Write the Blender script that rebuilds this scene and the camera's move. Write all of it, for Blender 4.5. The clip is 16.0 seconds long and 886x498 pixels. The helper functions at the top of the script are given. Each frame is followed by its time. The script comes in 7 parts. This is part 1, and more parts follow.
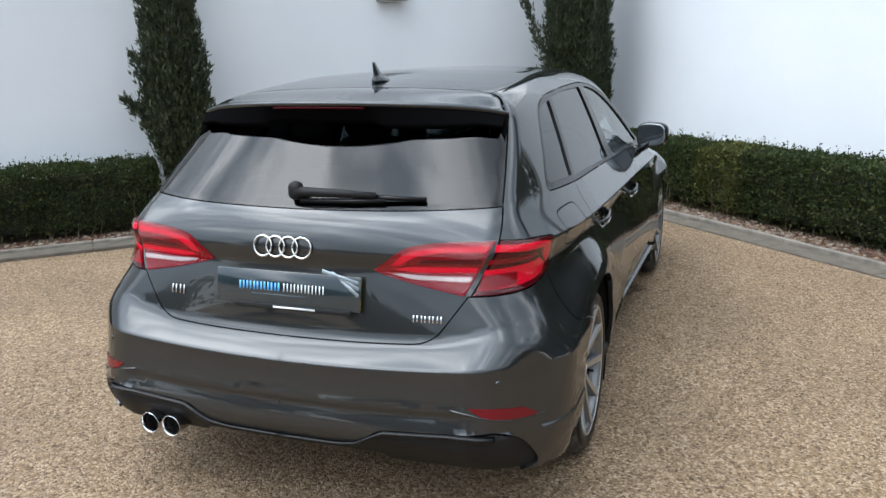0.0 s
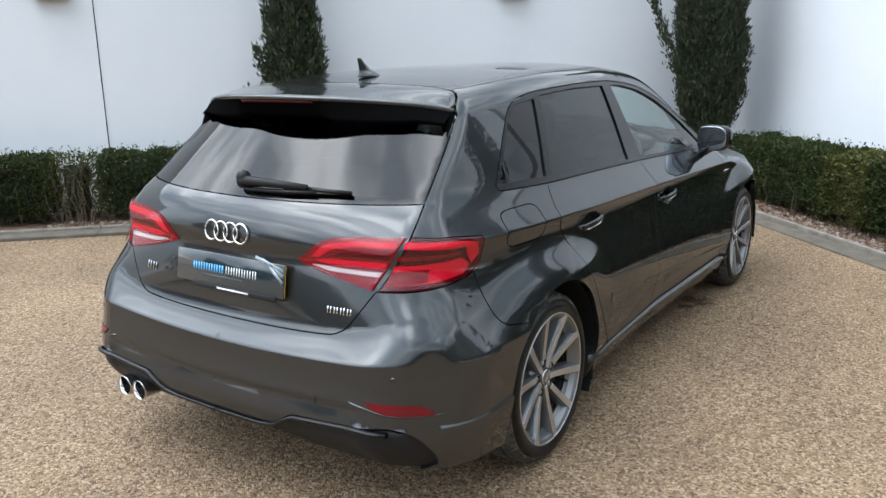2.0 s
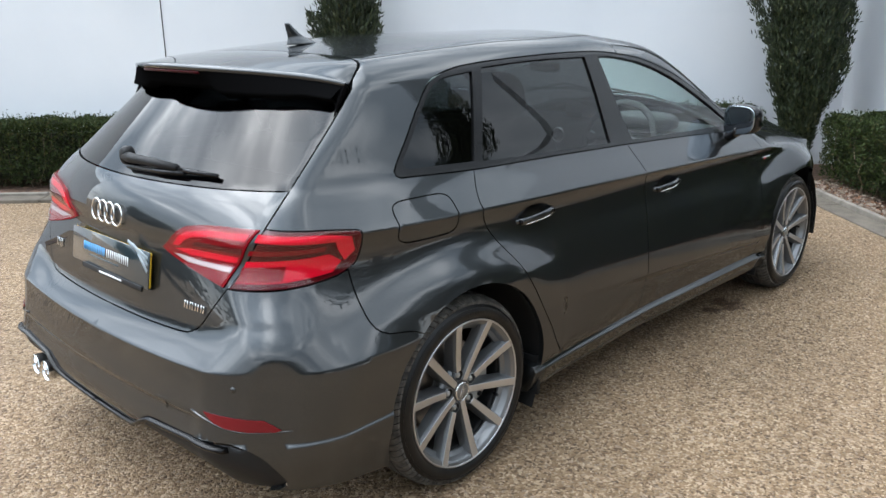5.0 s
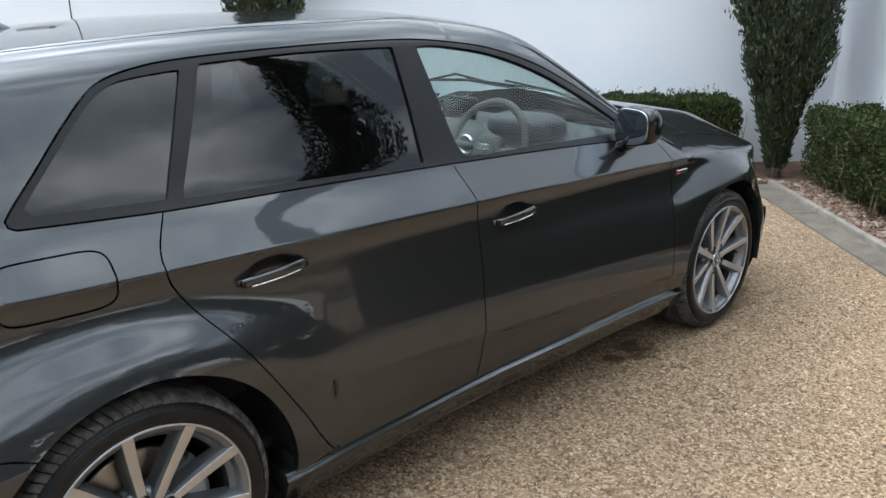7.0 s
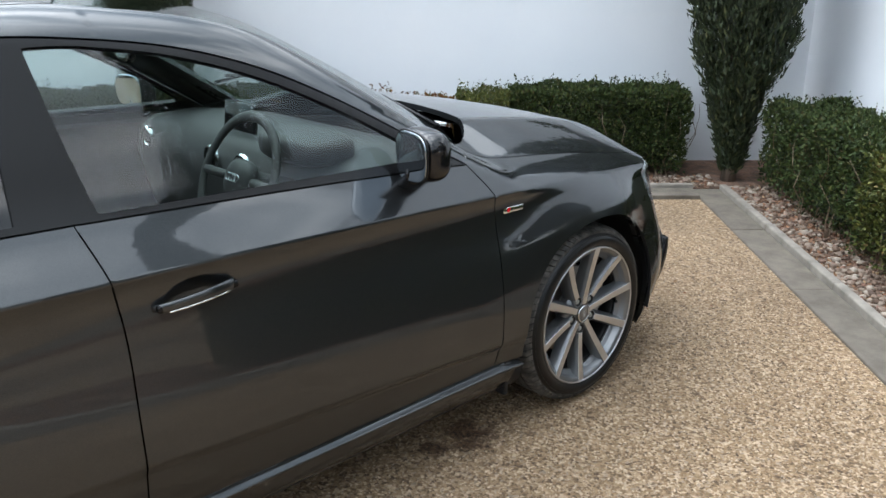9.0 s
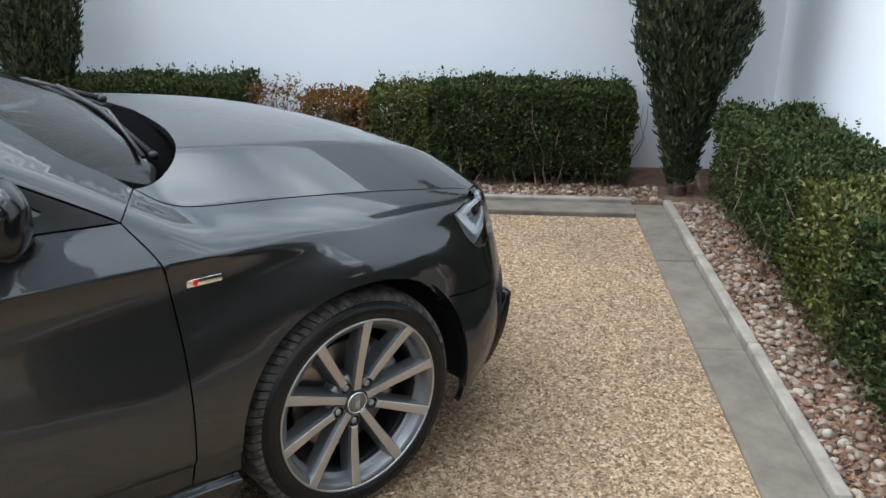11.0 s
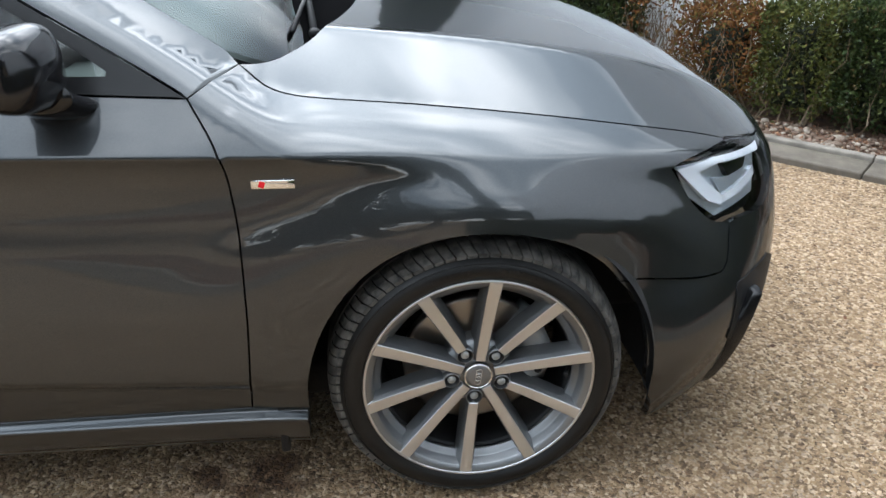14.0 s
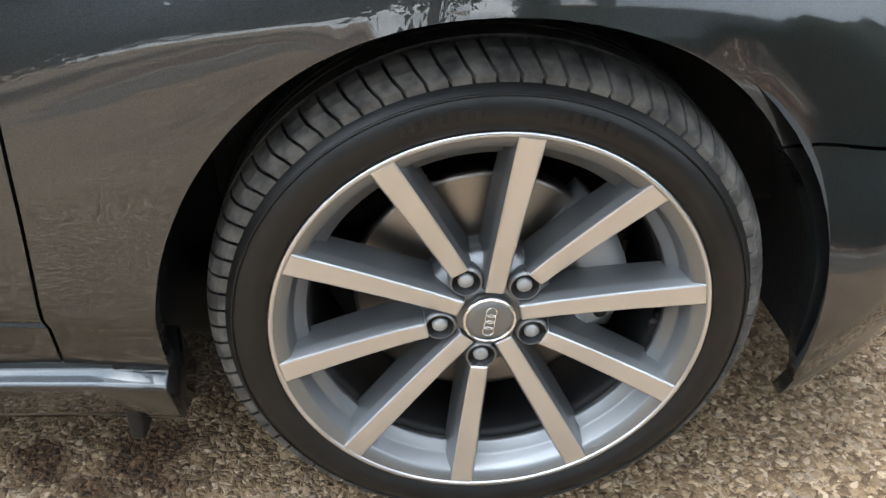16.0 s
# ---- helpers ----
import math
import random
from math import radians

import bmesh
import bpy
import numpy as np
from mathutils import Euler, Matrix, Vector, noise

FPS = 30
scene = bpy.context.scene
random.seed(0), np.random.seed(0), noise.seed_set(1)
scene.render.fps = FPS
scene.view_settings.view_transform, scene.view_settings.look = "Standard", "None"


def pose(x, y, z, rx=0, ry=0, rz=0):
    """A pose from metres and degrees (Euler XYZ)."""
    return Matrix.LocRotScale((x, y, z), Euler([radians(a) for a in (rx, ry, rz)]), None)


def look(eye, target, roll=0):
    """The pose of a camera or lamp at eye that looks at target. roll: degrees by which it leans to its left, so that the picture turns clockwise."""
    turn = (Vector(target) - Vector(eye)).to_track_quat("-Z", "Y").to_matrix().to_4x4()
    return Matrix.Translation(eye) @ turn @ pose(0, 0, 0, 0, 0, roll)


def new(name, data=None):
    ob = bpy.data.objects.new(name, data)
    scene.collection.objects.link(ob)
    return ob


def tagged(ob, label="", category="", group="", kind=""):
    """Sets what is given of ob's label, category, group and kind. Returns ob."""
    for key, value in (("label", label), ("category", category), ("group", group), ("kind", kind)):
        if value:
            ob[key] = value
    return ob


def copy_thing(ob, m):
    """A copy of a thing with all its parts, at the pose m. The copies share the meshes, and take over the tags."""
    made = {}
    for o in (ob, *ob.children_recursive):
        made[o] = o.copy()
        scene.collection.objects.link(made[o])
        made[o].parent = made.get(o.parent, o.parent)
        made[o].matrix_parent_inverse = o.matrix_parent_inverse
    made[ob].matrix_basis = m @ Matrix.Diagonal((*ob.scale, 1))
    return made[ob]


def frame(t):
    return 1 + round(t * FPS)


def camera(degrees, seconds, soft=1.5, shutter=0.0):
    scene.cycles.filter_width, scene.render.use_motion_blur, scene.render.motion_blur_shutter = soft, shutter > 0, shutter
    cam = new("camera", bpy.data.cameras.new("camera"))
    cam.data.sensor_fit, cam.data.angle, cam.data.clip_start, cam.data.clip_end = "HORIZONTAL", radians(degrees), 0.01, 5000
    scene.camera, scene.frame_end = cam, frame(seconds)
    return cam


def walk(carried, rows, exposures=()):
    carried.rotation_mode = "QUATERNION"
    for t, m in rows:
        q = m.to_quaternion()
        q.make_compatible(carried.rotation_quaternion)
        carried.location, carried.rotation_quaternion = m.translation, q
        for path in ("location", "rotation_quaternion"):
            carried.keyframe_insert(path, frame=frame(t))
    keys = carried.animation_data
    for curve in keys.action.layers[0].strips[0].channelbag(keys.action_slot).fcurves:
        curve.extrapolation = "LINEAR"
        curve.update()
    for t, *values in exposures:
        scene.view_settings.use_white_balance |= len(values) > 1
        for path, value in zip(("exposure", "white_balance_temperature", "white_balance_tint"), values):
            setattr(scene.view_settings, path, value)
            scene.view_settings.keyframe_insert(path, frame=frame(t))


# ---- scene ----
cam = camera(57.6, 16.0)
PATH = [
    (0, (1.316, -2.871, 1.506), (0.649, -1.048, 1.025), -1.3),
    (0.5, (1.539, -2.8, 1.507), (0.761, -1.021, 1.027), -1.3),
    (1, (1.721, -2.697, 1.495), (0.835, -0.97, 1.013), -1.2),
    (1.5, (1.895, -2.587, 1.496), (0.901, -0.92, 1.013), -1.1),
    (2, (2.064, -2.496, 1.493), (0.979, -0.887, 1.011), -1.0),
    (2.5, (2.205, -2.405, 1.49), (1.045, -0.848, 1.008), -0.9),
    (3, (2.299, -2.317, 1.489), (1.078, -0.809, 1.004), -0.8),
    (3.2, (2.328, -2.289, 1.49), (1.093, -0.792, 1.006), -0.8),
    (5.3, (2.447, -1.616, 1.469), (1.111, -0.238, 0.907), -0.8),
    (5.5, (2.463, -1.513, 1.467), (1.123, -0.141, 0.898), -0.8),
    (6, (2.475, -1.24, 1.47), (1.122, 0.115, 0.891), -0.8),
    (6.5, (2.452, -0.934, 1.463), (1.091, 0.407, 0.872), -0.9),
    (7, (2.434, -0.624, 1.46), (1.067, 0.708, 0.861), -0.8),
    (7.5, (2.426, -0.314, 1.458), (1.052, 1.004, 0.845), -0.8),
    (8, (2.382, -0.016, 1.455), (1.009, 1.292, 0.822), -0.6),
    (8.5, (2.3793, 0.267, 1.4588), (1.0021, 1.5655, 0.8128), -0.57),
    (9, (2.3787, 0.5401, 1.4602), (0.9984, 1.8283, 0.8004), -0.63),
    (9.5, (2.3582, 0.8156, 1.4571), (0.9768, 2.0959, 0.7842), -0.14),
    (10, (2.3535, 1.0918, 1.4651), (0.9698, 2.3631, 0.7803), 0.03),
    (10.2, (2.3613, 1.2061, 1.468), (0.9769, 2.4743, 0.7788), 0.04),
    (12.3, (2.418, 2.1182, 1.4464), (0.7654, 2.9477, 0.6842), -0.09),
    (12.5, (2.411, 2.1773, 1.4383), (0.7125, 2.9008, 0.6692), -0.15),
    (13, (2.3933, 2.2822, 1.4221), (0.6206, 2.7655, 0.6324), -0.32),
    (13.5, (2.3352, 2.3632, 1.3947), (0.5447, 2.6686, 0.5576), -0.21),
    (14, (2.2252, 2.4161, 1.329), (0.4491, 2.6198, 0.4324), -0.32),
    (14.5, (2.0675, 2.4235, 1.2558), (0.324, 2.6129, 0.2943), 0.10),
    (15, (1.8775, 2.4509, 1.0974), (0.1417, 2.634, 0.1209), -0.19),
    (15.5, (1.7031, 2.5006, 0.9774), (-0.0166, 2.6522, -0.0323), 0.00),
    (16, (1.553, 2.5421, 0.8852), (-0.121, 2.6668, -0.2021), 0.70),
]
walk(cam, [(t, look(eye, target, roll)) for t, eye, target, roll in PATH],
     [(0.0, 0.08), (3.0, 0.30), (5.5, 0.42), (7.0, 0.5), (9.0, 0.5), (12.5, 0.42), (14.0, 0.8), (14.5, 0.9), (15.0, 0.95), (16.0, 1.65)])

# ---- sky, sun ----
world = bpy.data.worlds.new("world")
scene.world = world
world.use_nodes = True
wt = world.node_tree
wt.nodes.clear()


def wnode(kind, **sets):
    n = wt.nodes.new(kind)
    for k, v in sets.items():
        n.inputs[k].default_value = v
    return n


SUN_UP, SUN_TURN = 55, 232
sky = wt.nodes.new("ShaderNodeTexSky")
sky.sky_type, sky.sun_disc, sky.sun_elevation, sky.sun_rotation = "NISHITA", False, radians(SUN_UP), radians(SUN_TURN)
coord = wt.nodes.new("ShaderNodeTexCoord")
stretch = wt.nodes.new("ShaderNodeMapping")
stretch.inputs["Scale"].default_value = (1.3, 1.3, 3.2)
stretch.inputs["Location"].default_value = (1.7, 0.9, 0.3)
puffs = wnode("ShaderNodeTexNoise", Scale=2.1, Detail=5.0, Roughness=0.47, Distortion=0.25)
cover = wt.nodes.new("ShaderNodeValToRGB")
cover.color_ramp.elements[0].position, cover.color_ramp.elements[0].color = 0.38, (3.07, 3.7, 4.32, 1)
cover.color_ramp.elements[1].position, cover.color_ramp.elements[1].color = 0.64, (12.25, 13.0, 13.75, 1)
mid = cover.color_ramp.elements.new(0.53)
mid.color = (6.85, 7.6, 8.3, 1)
mixed = wt.nodes.new("ShaderNodeMix")
mixed.data_type = "RGBA"
mixed.inputs["Factor"].default_value = 0.86
back = wnode("ShaderNodeBackground", Strength=0.132)
wout = wt.nodes.new("ShaderNodeOutputWorld")
wt.links.new(coord.outputs["Generated"], stretch.inputs["Vector"])
wt.links.new(stretch.outputs["Vector"], puffs.inputs["Vector"])
wt.links.new(puffs.outputs["Fac"], cover.inputs["Fac"])
wt.links.new(sky.outputs["Color"], mixed.inputs["A"])
wt.links.new(cover.outputs["Color"], mixed.inputs["B"])
height = wt.nodes.new("ShaderNodeSeparateXYZ")
rise = wt.nodes.new("ShaderNodeMapRange")
rise.interpolation_type = "SMOOTHSTEP"
for k, v in (("From Min", 0.30), ("From Max", 0.78), ("To Min", 1.40), ("To Max", 2.0)):
    rise.inputs[k].default_value = v
overcast = wt.nodes.new("ShaderNodeMix")
overcast.data_type, overcast.blend_type = "RGBA", "MULTIPLY"
overcast.inputs["Factor"].default_value = 1.0
wt.links.new(coord.outputs["Generated"], height.inputs["Vector"])
wt.links.new(height.outputs["Z"], rise.inputs["Value"])
wt.links.new(mixed.outputs["Result"], overcast.inputs["A"])
wt.links.new(rise.outputs["Result"], overcast.inputs["B"])
# the clouds shine round the hidden sun
toward = wt.nodes.new("ShaderNodeVectorMath")
toward.operation = "DOT_PRODUCT"
turn = radians(180 - SUN_TURN)
toward.inputs[1].default_value = (math.sin(turn) * math.cos(radians(SUN_UP)), -math.cos(turn) * math.cos(radians(SUN_UP)), math.sin(radians(SUN_UP)))
halo = wt.nodes.new("ShaderNodeMapRange")
halo.interpolation_type = "SMOOTHSTEP"
for k, v in (("From Min", 0.50), ("From Max", 0.95), ("To Min", 1.0), ("To Max", 2.4)):
    halo.inputs[k].default_value = v
shine = wt.nodes.new("ShaderNodeMix")
shine.data_type, shine.blend_type = "RGBA", "MULTIPLY"
shine.inputs["Factor"].default_value = 1.0
wt.links.new(coord.outputs["Generated"], toward.inputs[0])
wt.links.new(toward.outputs["Value"], halo.inputs["Value"])
wt.links.new(overcast.outputs["Result"], shine.inputs["A"])
wt.links.new(halo.outputs["Result"], shine.inputs["B"])
wt.links.new(shine.outputs["Result"], back.inputs["Color"])
wt.links.new(back.outputs["Background"], wout.inputs["Surface"])
sun_data = bpy.data.lights.new("sun", "SUN")
sun_data.energy, sun_data.angle, sun_data.color = 0.4, radians(75), (1.0, 0.955, 0.89)
sun = new("sun", sun_data)
sun.rotation_euler = Euler((radians(90 - SUN_UP), 0, radians(180 - SUN_TURN)))

# ---- materials ----
def material(name, colour, rough=0.5, metal=0.0, **more):
    """A principled material; returns it with its node tree and shader node."""
    m = bpy.data.materials.new(name)
    m.use_nodes = True
    b = m.node_tree.nodes["Principled BSDF"]
    b.inputs["Base Color"].default_value = (*colour, 1)
    b.inputs["Roughness"].default_value, b.inputs["Metallic"].default_value = rough, metal
    for k, v in more.items():
        b.inputs[k.replace("_", " ")].default_value = v
    return m


def add(m, kind, **sets):
    n = m.node_tree.nodes.new(kind)
    for k, v in sets.items():
        n.inputs[k.replace("_", " ")].default_value = v
    return n


def vary(m, scale, low, high, key="Base Color", detail=4.0, space="Object", at=(0.35, 0.65), stretch=(1, 1, 1), rough=0.55):
    """Noise between two values drives an input of the material's shader."""
    t = m.node_tree
    c, mp, n, r = add(m, "ShaderNodeTexCoord"), add(m, "ShaderNodeMapping", Scale=stretch), add(m, "ShaderNodeTexNoise", Scale=scale, Detail=detail, Roughness=rough), add(m, "ShaderNodeValToRGB")
    grey = isinstance(low, (int, float))
    for e, p, v in zip(r.color_ramp.elements, at, (low, high)):
        e.position, e.color = p, ((v, v, v, 1) if grey else (*v, 1))
    t.links.new(c.outputs[space], mp.inputs["Vector"])
    t.links.new(mp.outputs["Vector"], n.inputs["Vector"])
    t.links.new(n.outputs["Fac"], r.inputs["Fac"])
    t.links.new(r.outputs["Color"], t.nodes["Principled BSDF"].inputs[key])
    return n, r


def bump(m, scale, strength, distance=0.01, detail=3.0, kind="noise"):
    t = m.node_tree
    c = add(m, "ShaderNodeTexCoord")
    n = add(m, "ShaderNodeTexNoise", Scale=scale, Detail=detail) if kind == "noise" else add(m, "ShaderNodeTexVoronoi", Scale=scale)
    b = add(m, "ShaderNodeBump", Strength=strength, Distance=distance)
    t.links.new(c.outputs["Object"], n.inputs["Vector"])
    t.links.new(n.outputs["Fac" if kind == "noise" else "Distance"], b.inputs["Height"])
    t.links.new(b.outputs["Normal"], t.nodes["Principled BSDF"].inputs["Normal"])
    return b


def glass(name, tint, see, rough=0.0):
    """A thin tinted pane: clear through, mirroring by Fresnel."""
    m = bpy.data.materials.new(name)
    m.use_nodes = True
    t = m.node_tree
    t.nodes.clear()
    tr, gl, fr, mx, out = (t.nodes.new("ShaderNode" + k) for k in ("BsdfTransparent", "BsdfGlossy", "LayerWeight", "MixShader", "OutputMaterial"))
    steep, gain = t.nodes.new("ShaderNodeMath"), t.nodes.new("ShaderNodeMath")
    steep.operation, gain.operation = "POWER", "MULTIPLY_ADD"
    steep.inputs[1].default_value, gain.inputs[1].default_value, gain.inputs[2].default_value = 5.0, 0.93, 0.052
    tr.inputs["Color"].default_value = (*[c * see for c in tint], 1)
    gl.inputs["Roughness"].default_value = rough
    fr.inputs["Blend"].default_value = 0.5
    t.links.new(fr.outputs["Facing"], steep.inputs[0])
    t.links.new(steep.outputs["Value"], gain.inputs[0])
    t.links.new(gain.outputs["Value"], mx.inputs["Fac"])
    t.links.new(tr.outputs["BSDF"], mx.inputs[1])
    t.links.new(gl.outputs["BSDF"], mx.inputs[2])
    t.links.new(mx.outputs["Shader"], out.inputs["Surface"])
    return m


PAINT = material("grey_metallic_paint", (0.048, 0.056, 0.062), 0.34, 0.85, Coat_Weight=1.0, Coat_Roughness=0.004, Coat_IOR=1.55, Specular_Tint=(0.25, 0.27, 0.29, 1))
vary(PAINT, 900, (0.028, 0.0306, 0.0326), (0.0455, 0.0490, 0.0517), detail=2)
BLACK_GLOSS = material("black_gloss", (0.006, 0.006, 0.007), 0.12)
BLACK_TRIM = material("black_trim", (0.005, 0.005, 0.0054), 0.27, Specular_IOR_Level=0.26)
bump(BLACK_TRIM, 900, 0.15, 0.001)
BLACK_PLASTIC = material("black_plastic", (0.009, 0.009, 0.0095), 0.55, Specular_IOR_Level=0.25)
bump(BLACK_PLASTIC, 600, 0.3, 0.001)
DARK = material("underbody", (0.006, 0.006, 0.006), 0.9)
bump(DARK, 60, 0.4, 0.004)
CHROME = material("chrome", (0.78, 0.79, 0.80), 0.08, 1.0)
ALLOY = material("machined_alloy", (0.56, 0.575, 0.60), 0.40, 1.0)
vary(ALLOY, 400, 0.28, 0.40, "Roughness", stretch=(1, 1, 1))
ALLOY_GREY = material("painted_alloy", (0.18, 0.185, 0.19), 0.42, 0.8, Coat_Weight=0.3)
RUBBER = material("tyre_rubber", (0.006, 0.006, 0.0063), 0.40, Specular_IOR_Level=0.30)
vary(RUBBER, 25, (0.0045, 0.0045, 0.0048), (0.008, 0.0077, 0.0073))
TREAD = material("tyre_tread", (0.030, 0.028, 0.026), 0.75)
vary(TREAD, 40, (0.024, 0.023, 0.022), (0.095, 0.088, 0.078))
STEEL = material("brake_steel", (0.33, 0.30, 0.27), 0.38, 1.0)
CAST = material("cast_caliper", (0.36, 0.37, 0.37), 0.5, 0.6)
PANE = glass("window_glass", (0.84, 0.95, 0.92), 0.84)
PRIVACY = glass("privacy_glass", (0.55, 0.60, 0.62), 0.10)
LAMP_RED = material("red_lamp_lens", (0.17, 0.002, 0.006), 0.25, 0.0, Specular_IOR_Level=0.1)
LAMP_BRIGHT = material("bright_red_lens", (0.60, 0.003, 0.022), 0.25, 0.0, Specular_IOR_Level=0.1)
LAMP_DARK = material("dark_red_lens", (0.060, 0.0015, 0.004), 0.2, 0.0, Specular_IOR_Level=0.1)
REFLECTOR = material("red_reflector", (0.12, 0.006, 0.009), 0.2, Specular_IOR_Level=0.3)
LENS = glass("lamp_lens_glass", (1.0, 0.93, 0.93), 0.97)
UNDER = material("spoiler_underside", (0.004, 0.004, 0.0042), 0.9, Specular_IOR_Level=0.0)
LAMP_SMOKED = material("smoked_red_lens", (0.045, 0.002, 0.004), 0.3, Specular_IOR_Level=0.1)
LAMP_CLEAR = material("clear_lamp_lens", (0.40, 0.36, 0.36), 0.2, 0.0, Coat_Weight=1.0)
WALL = material("white_render", (0.66, 0.68, 0.71), 0.85)
vary(WALL, 0.9, (0.645, 0.668, 0.697), (0.685, 0.703, 0.725), detail=6)
bump(WALL, 160, 0.12, 0.004, 6)
GRAVEL = material("gravel", (0.42, 0.33, 0.22), 0.85)


def gravel_nodes(m, scale, tones, depth):
    """Packed small stones: cell colours, patches of damp and dust, and relief."""
    t, b = m.node_tree, m.node_tree.nodes["Principled BSDF"]
    c = add(m, "ShaderNodeTexCoord")
    wob = add(m, "ShaderNodeTexNoise", Scale=scale * 0.6, Detail=2.0)
    push = add(m, "ShaderNodeMix")
    push.data_type, push.blend_type = "RGBA", "LINEAR_LIGHT"
    push.inputs["Factor"].default_value = 0.012
    cell = add(m, "ShaderNodeTexVoronoi", Scale=scale, Randomness=1.0)
    ramp, patch, patch_r, mul, hi = add(m, "ShaderNodeValToRGB"), add(m, "ShaderNodeTexNoise", Scale=0.9, Detail=5.0, Roughness=0.6), add(m, "ShaderNodeValToRGB"), add(m, "ShaderNodeMix"), add(m, "ShaderNodeBump", Strength=0.9, Distance=depth)
    sep = add(m, "ShaderNodeSeparateColor")
    t.links.new(c.outputs["Object"], wob.inputs["Vector"])
    t.links.new(c.outputs["Object"], push.inputs["A"])
    t.links.new(wob.outputs["Color"], push.inputs["B"])
    t.links.new(push.outputs["Result"], cell.inputs["Vector"])
    t.links.new(cell.outputs["Color"], sep.inputs["Color"])
    t.links.new(sep.outputs["Red"], ramp.inputs["Fac"])
    while len(ramp.color_ramp.elements) < len(tones):
        ramp.color_ramp.elements.new(0.5)
    for e, (p, col) in zip(ramp.color_ramp.elements, tones):
        e.position, e.color = p, (*col, 1)
    t.links.new(c.outputs["Object"], patch.inputs["Vector"])
    t.links.new(patch.outputs["Fac"], patch_r.inputs["Fac"])
    for e, p, v in zip(patch_r.color_ramp.elements, (0.36, 0.66), (0.80, 1.08)):
        e.position, e.color = p, (v, v * 0.99, v * 0.97, 1)
    mul.data_type, mul.blend_type = "RGBA", "MULTIPLY"
    mul.inputs["Factor"].default_value = 1.0
    t.links.new(ramp.outputs["Color"], mul.inputs["A"])
    t.links.new(patch_r.outputs["Color"], mul.inputs["B"])
    t.links.new(mul.outputs["Result"], b.inputs["Base Color"])
    t.links.new(cell.outputs["Distance"], hi.inputs["Height"])
    hi.invert = True
    t.links.new(hi.outputs["Normal"], b.inputs["Normal"])


TAN = [(0.0, (0.080, 0.047, 0.024)), (0.25, (0.190, 0.121, 0.064)), (0.6, (0.262, 0.175, 0.098)), (0.85, (0.440, 0.328, 0.222)), (1.0, (0.22, 0.165, 0.118))]
gravel_nodes(GRAVEL, 105, TAN, 0.009)


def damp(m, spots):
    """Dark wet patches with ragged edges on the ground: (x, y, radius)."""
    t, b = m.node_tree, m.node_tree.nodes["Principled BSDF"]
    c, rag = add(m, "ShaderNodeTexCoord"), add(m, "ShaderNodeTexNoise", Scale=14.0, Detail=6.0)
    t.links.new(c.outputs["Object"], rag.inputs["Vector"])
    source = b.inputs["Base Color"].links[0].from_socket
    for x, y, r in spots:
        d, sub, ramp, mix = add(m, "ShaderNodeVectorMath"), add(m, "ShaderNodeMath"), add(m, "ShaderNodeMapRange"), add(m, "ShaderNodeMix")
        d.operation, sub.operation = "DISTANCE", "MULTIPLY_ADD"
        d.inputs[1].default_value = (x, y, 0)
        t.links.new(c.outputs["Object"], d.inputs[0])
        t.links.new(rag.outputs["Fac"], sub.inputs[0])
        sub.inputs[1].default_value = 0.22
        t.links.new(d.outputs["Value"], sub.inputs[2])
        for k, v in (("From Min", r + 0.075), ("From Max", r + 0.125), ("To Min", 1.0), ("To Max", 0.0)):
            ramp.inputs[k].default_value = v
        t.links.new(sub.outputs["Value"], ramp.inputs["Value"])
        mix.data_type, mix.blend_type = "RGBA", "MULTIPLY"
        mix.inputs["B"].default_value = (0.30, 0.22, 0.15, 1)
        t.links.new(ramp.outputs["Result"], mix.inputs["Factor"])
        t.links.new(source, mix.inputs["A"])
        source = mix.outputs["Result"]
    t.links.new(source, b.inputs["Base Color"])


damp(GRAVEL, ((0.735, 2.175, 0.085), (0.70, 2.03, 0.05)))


def by_piece(name, tones, rough=0.7, bumpy=None, source="ShaderNodeNewGeometry", chance="Random Per Island"):
    """A material whose pieces differ one from another."""
    m = material(name, tones[0][1], rough)
    g, r = add(m, source), add(m, "ShaderNodeValToRGB")
    while len(r.color_ramp.elements) < len(tones):
        r.color_ramp.elements.new(0.5)
    for e, (p, col) in zip(r.color_ramp.elements, tones):
        e.position, e.color = p, (*col, 1)
    m.node_tree.links.new(g.outputs[chance], r.inputs["Fac"])
    m.node_tree.links.new(r.outputs["Color"], m.node_tree.nodes["Principled BSDF"].inputs["Base Color"])
    if bumpy:
        bump(m, *bumpy)
    return m


GRIT = by_piece("gravel_stone", TAN, 0.75)
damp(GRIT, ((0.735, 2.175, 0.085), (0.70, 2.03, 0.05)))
STONE_TONES = [(0.0, (0.06, 0.0336, 0.0208)), (0.35, (0.112, 0.0704, 0.0464)), (0.6, (0.16, 0.12, 0.0896)), (0.85, (0.264, 0.224, 0.18)), (1.0, (0.128, 0.06, 0.0376))]
PEBBLE = by_piece("bed_pebble", STONE_TONES, 0.75, (60, 0.3, 0.003))
PEBBLE_ONE = by_piece("single_pebble", STONE_TONES, 0.75, (60, 0.3, 0.003), "ShaderNodeObjectInfo", "Random")
LITTER = by_piece("fallen_leaf", [(0.0, (0.07, 0.035, 0.02)), (0.4, (0.16, 0.07, 0.035)), (0.8, (0.22, 0.115, 0.06)), (1.0, (0.30, 0.21, 0.12))], 0.8)
EARTH = material("bed_soil", (0.075, 0.048, 0.032), 0.95)
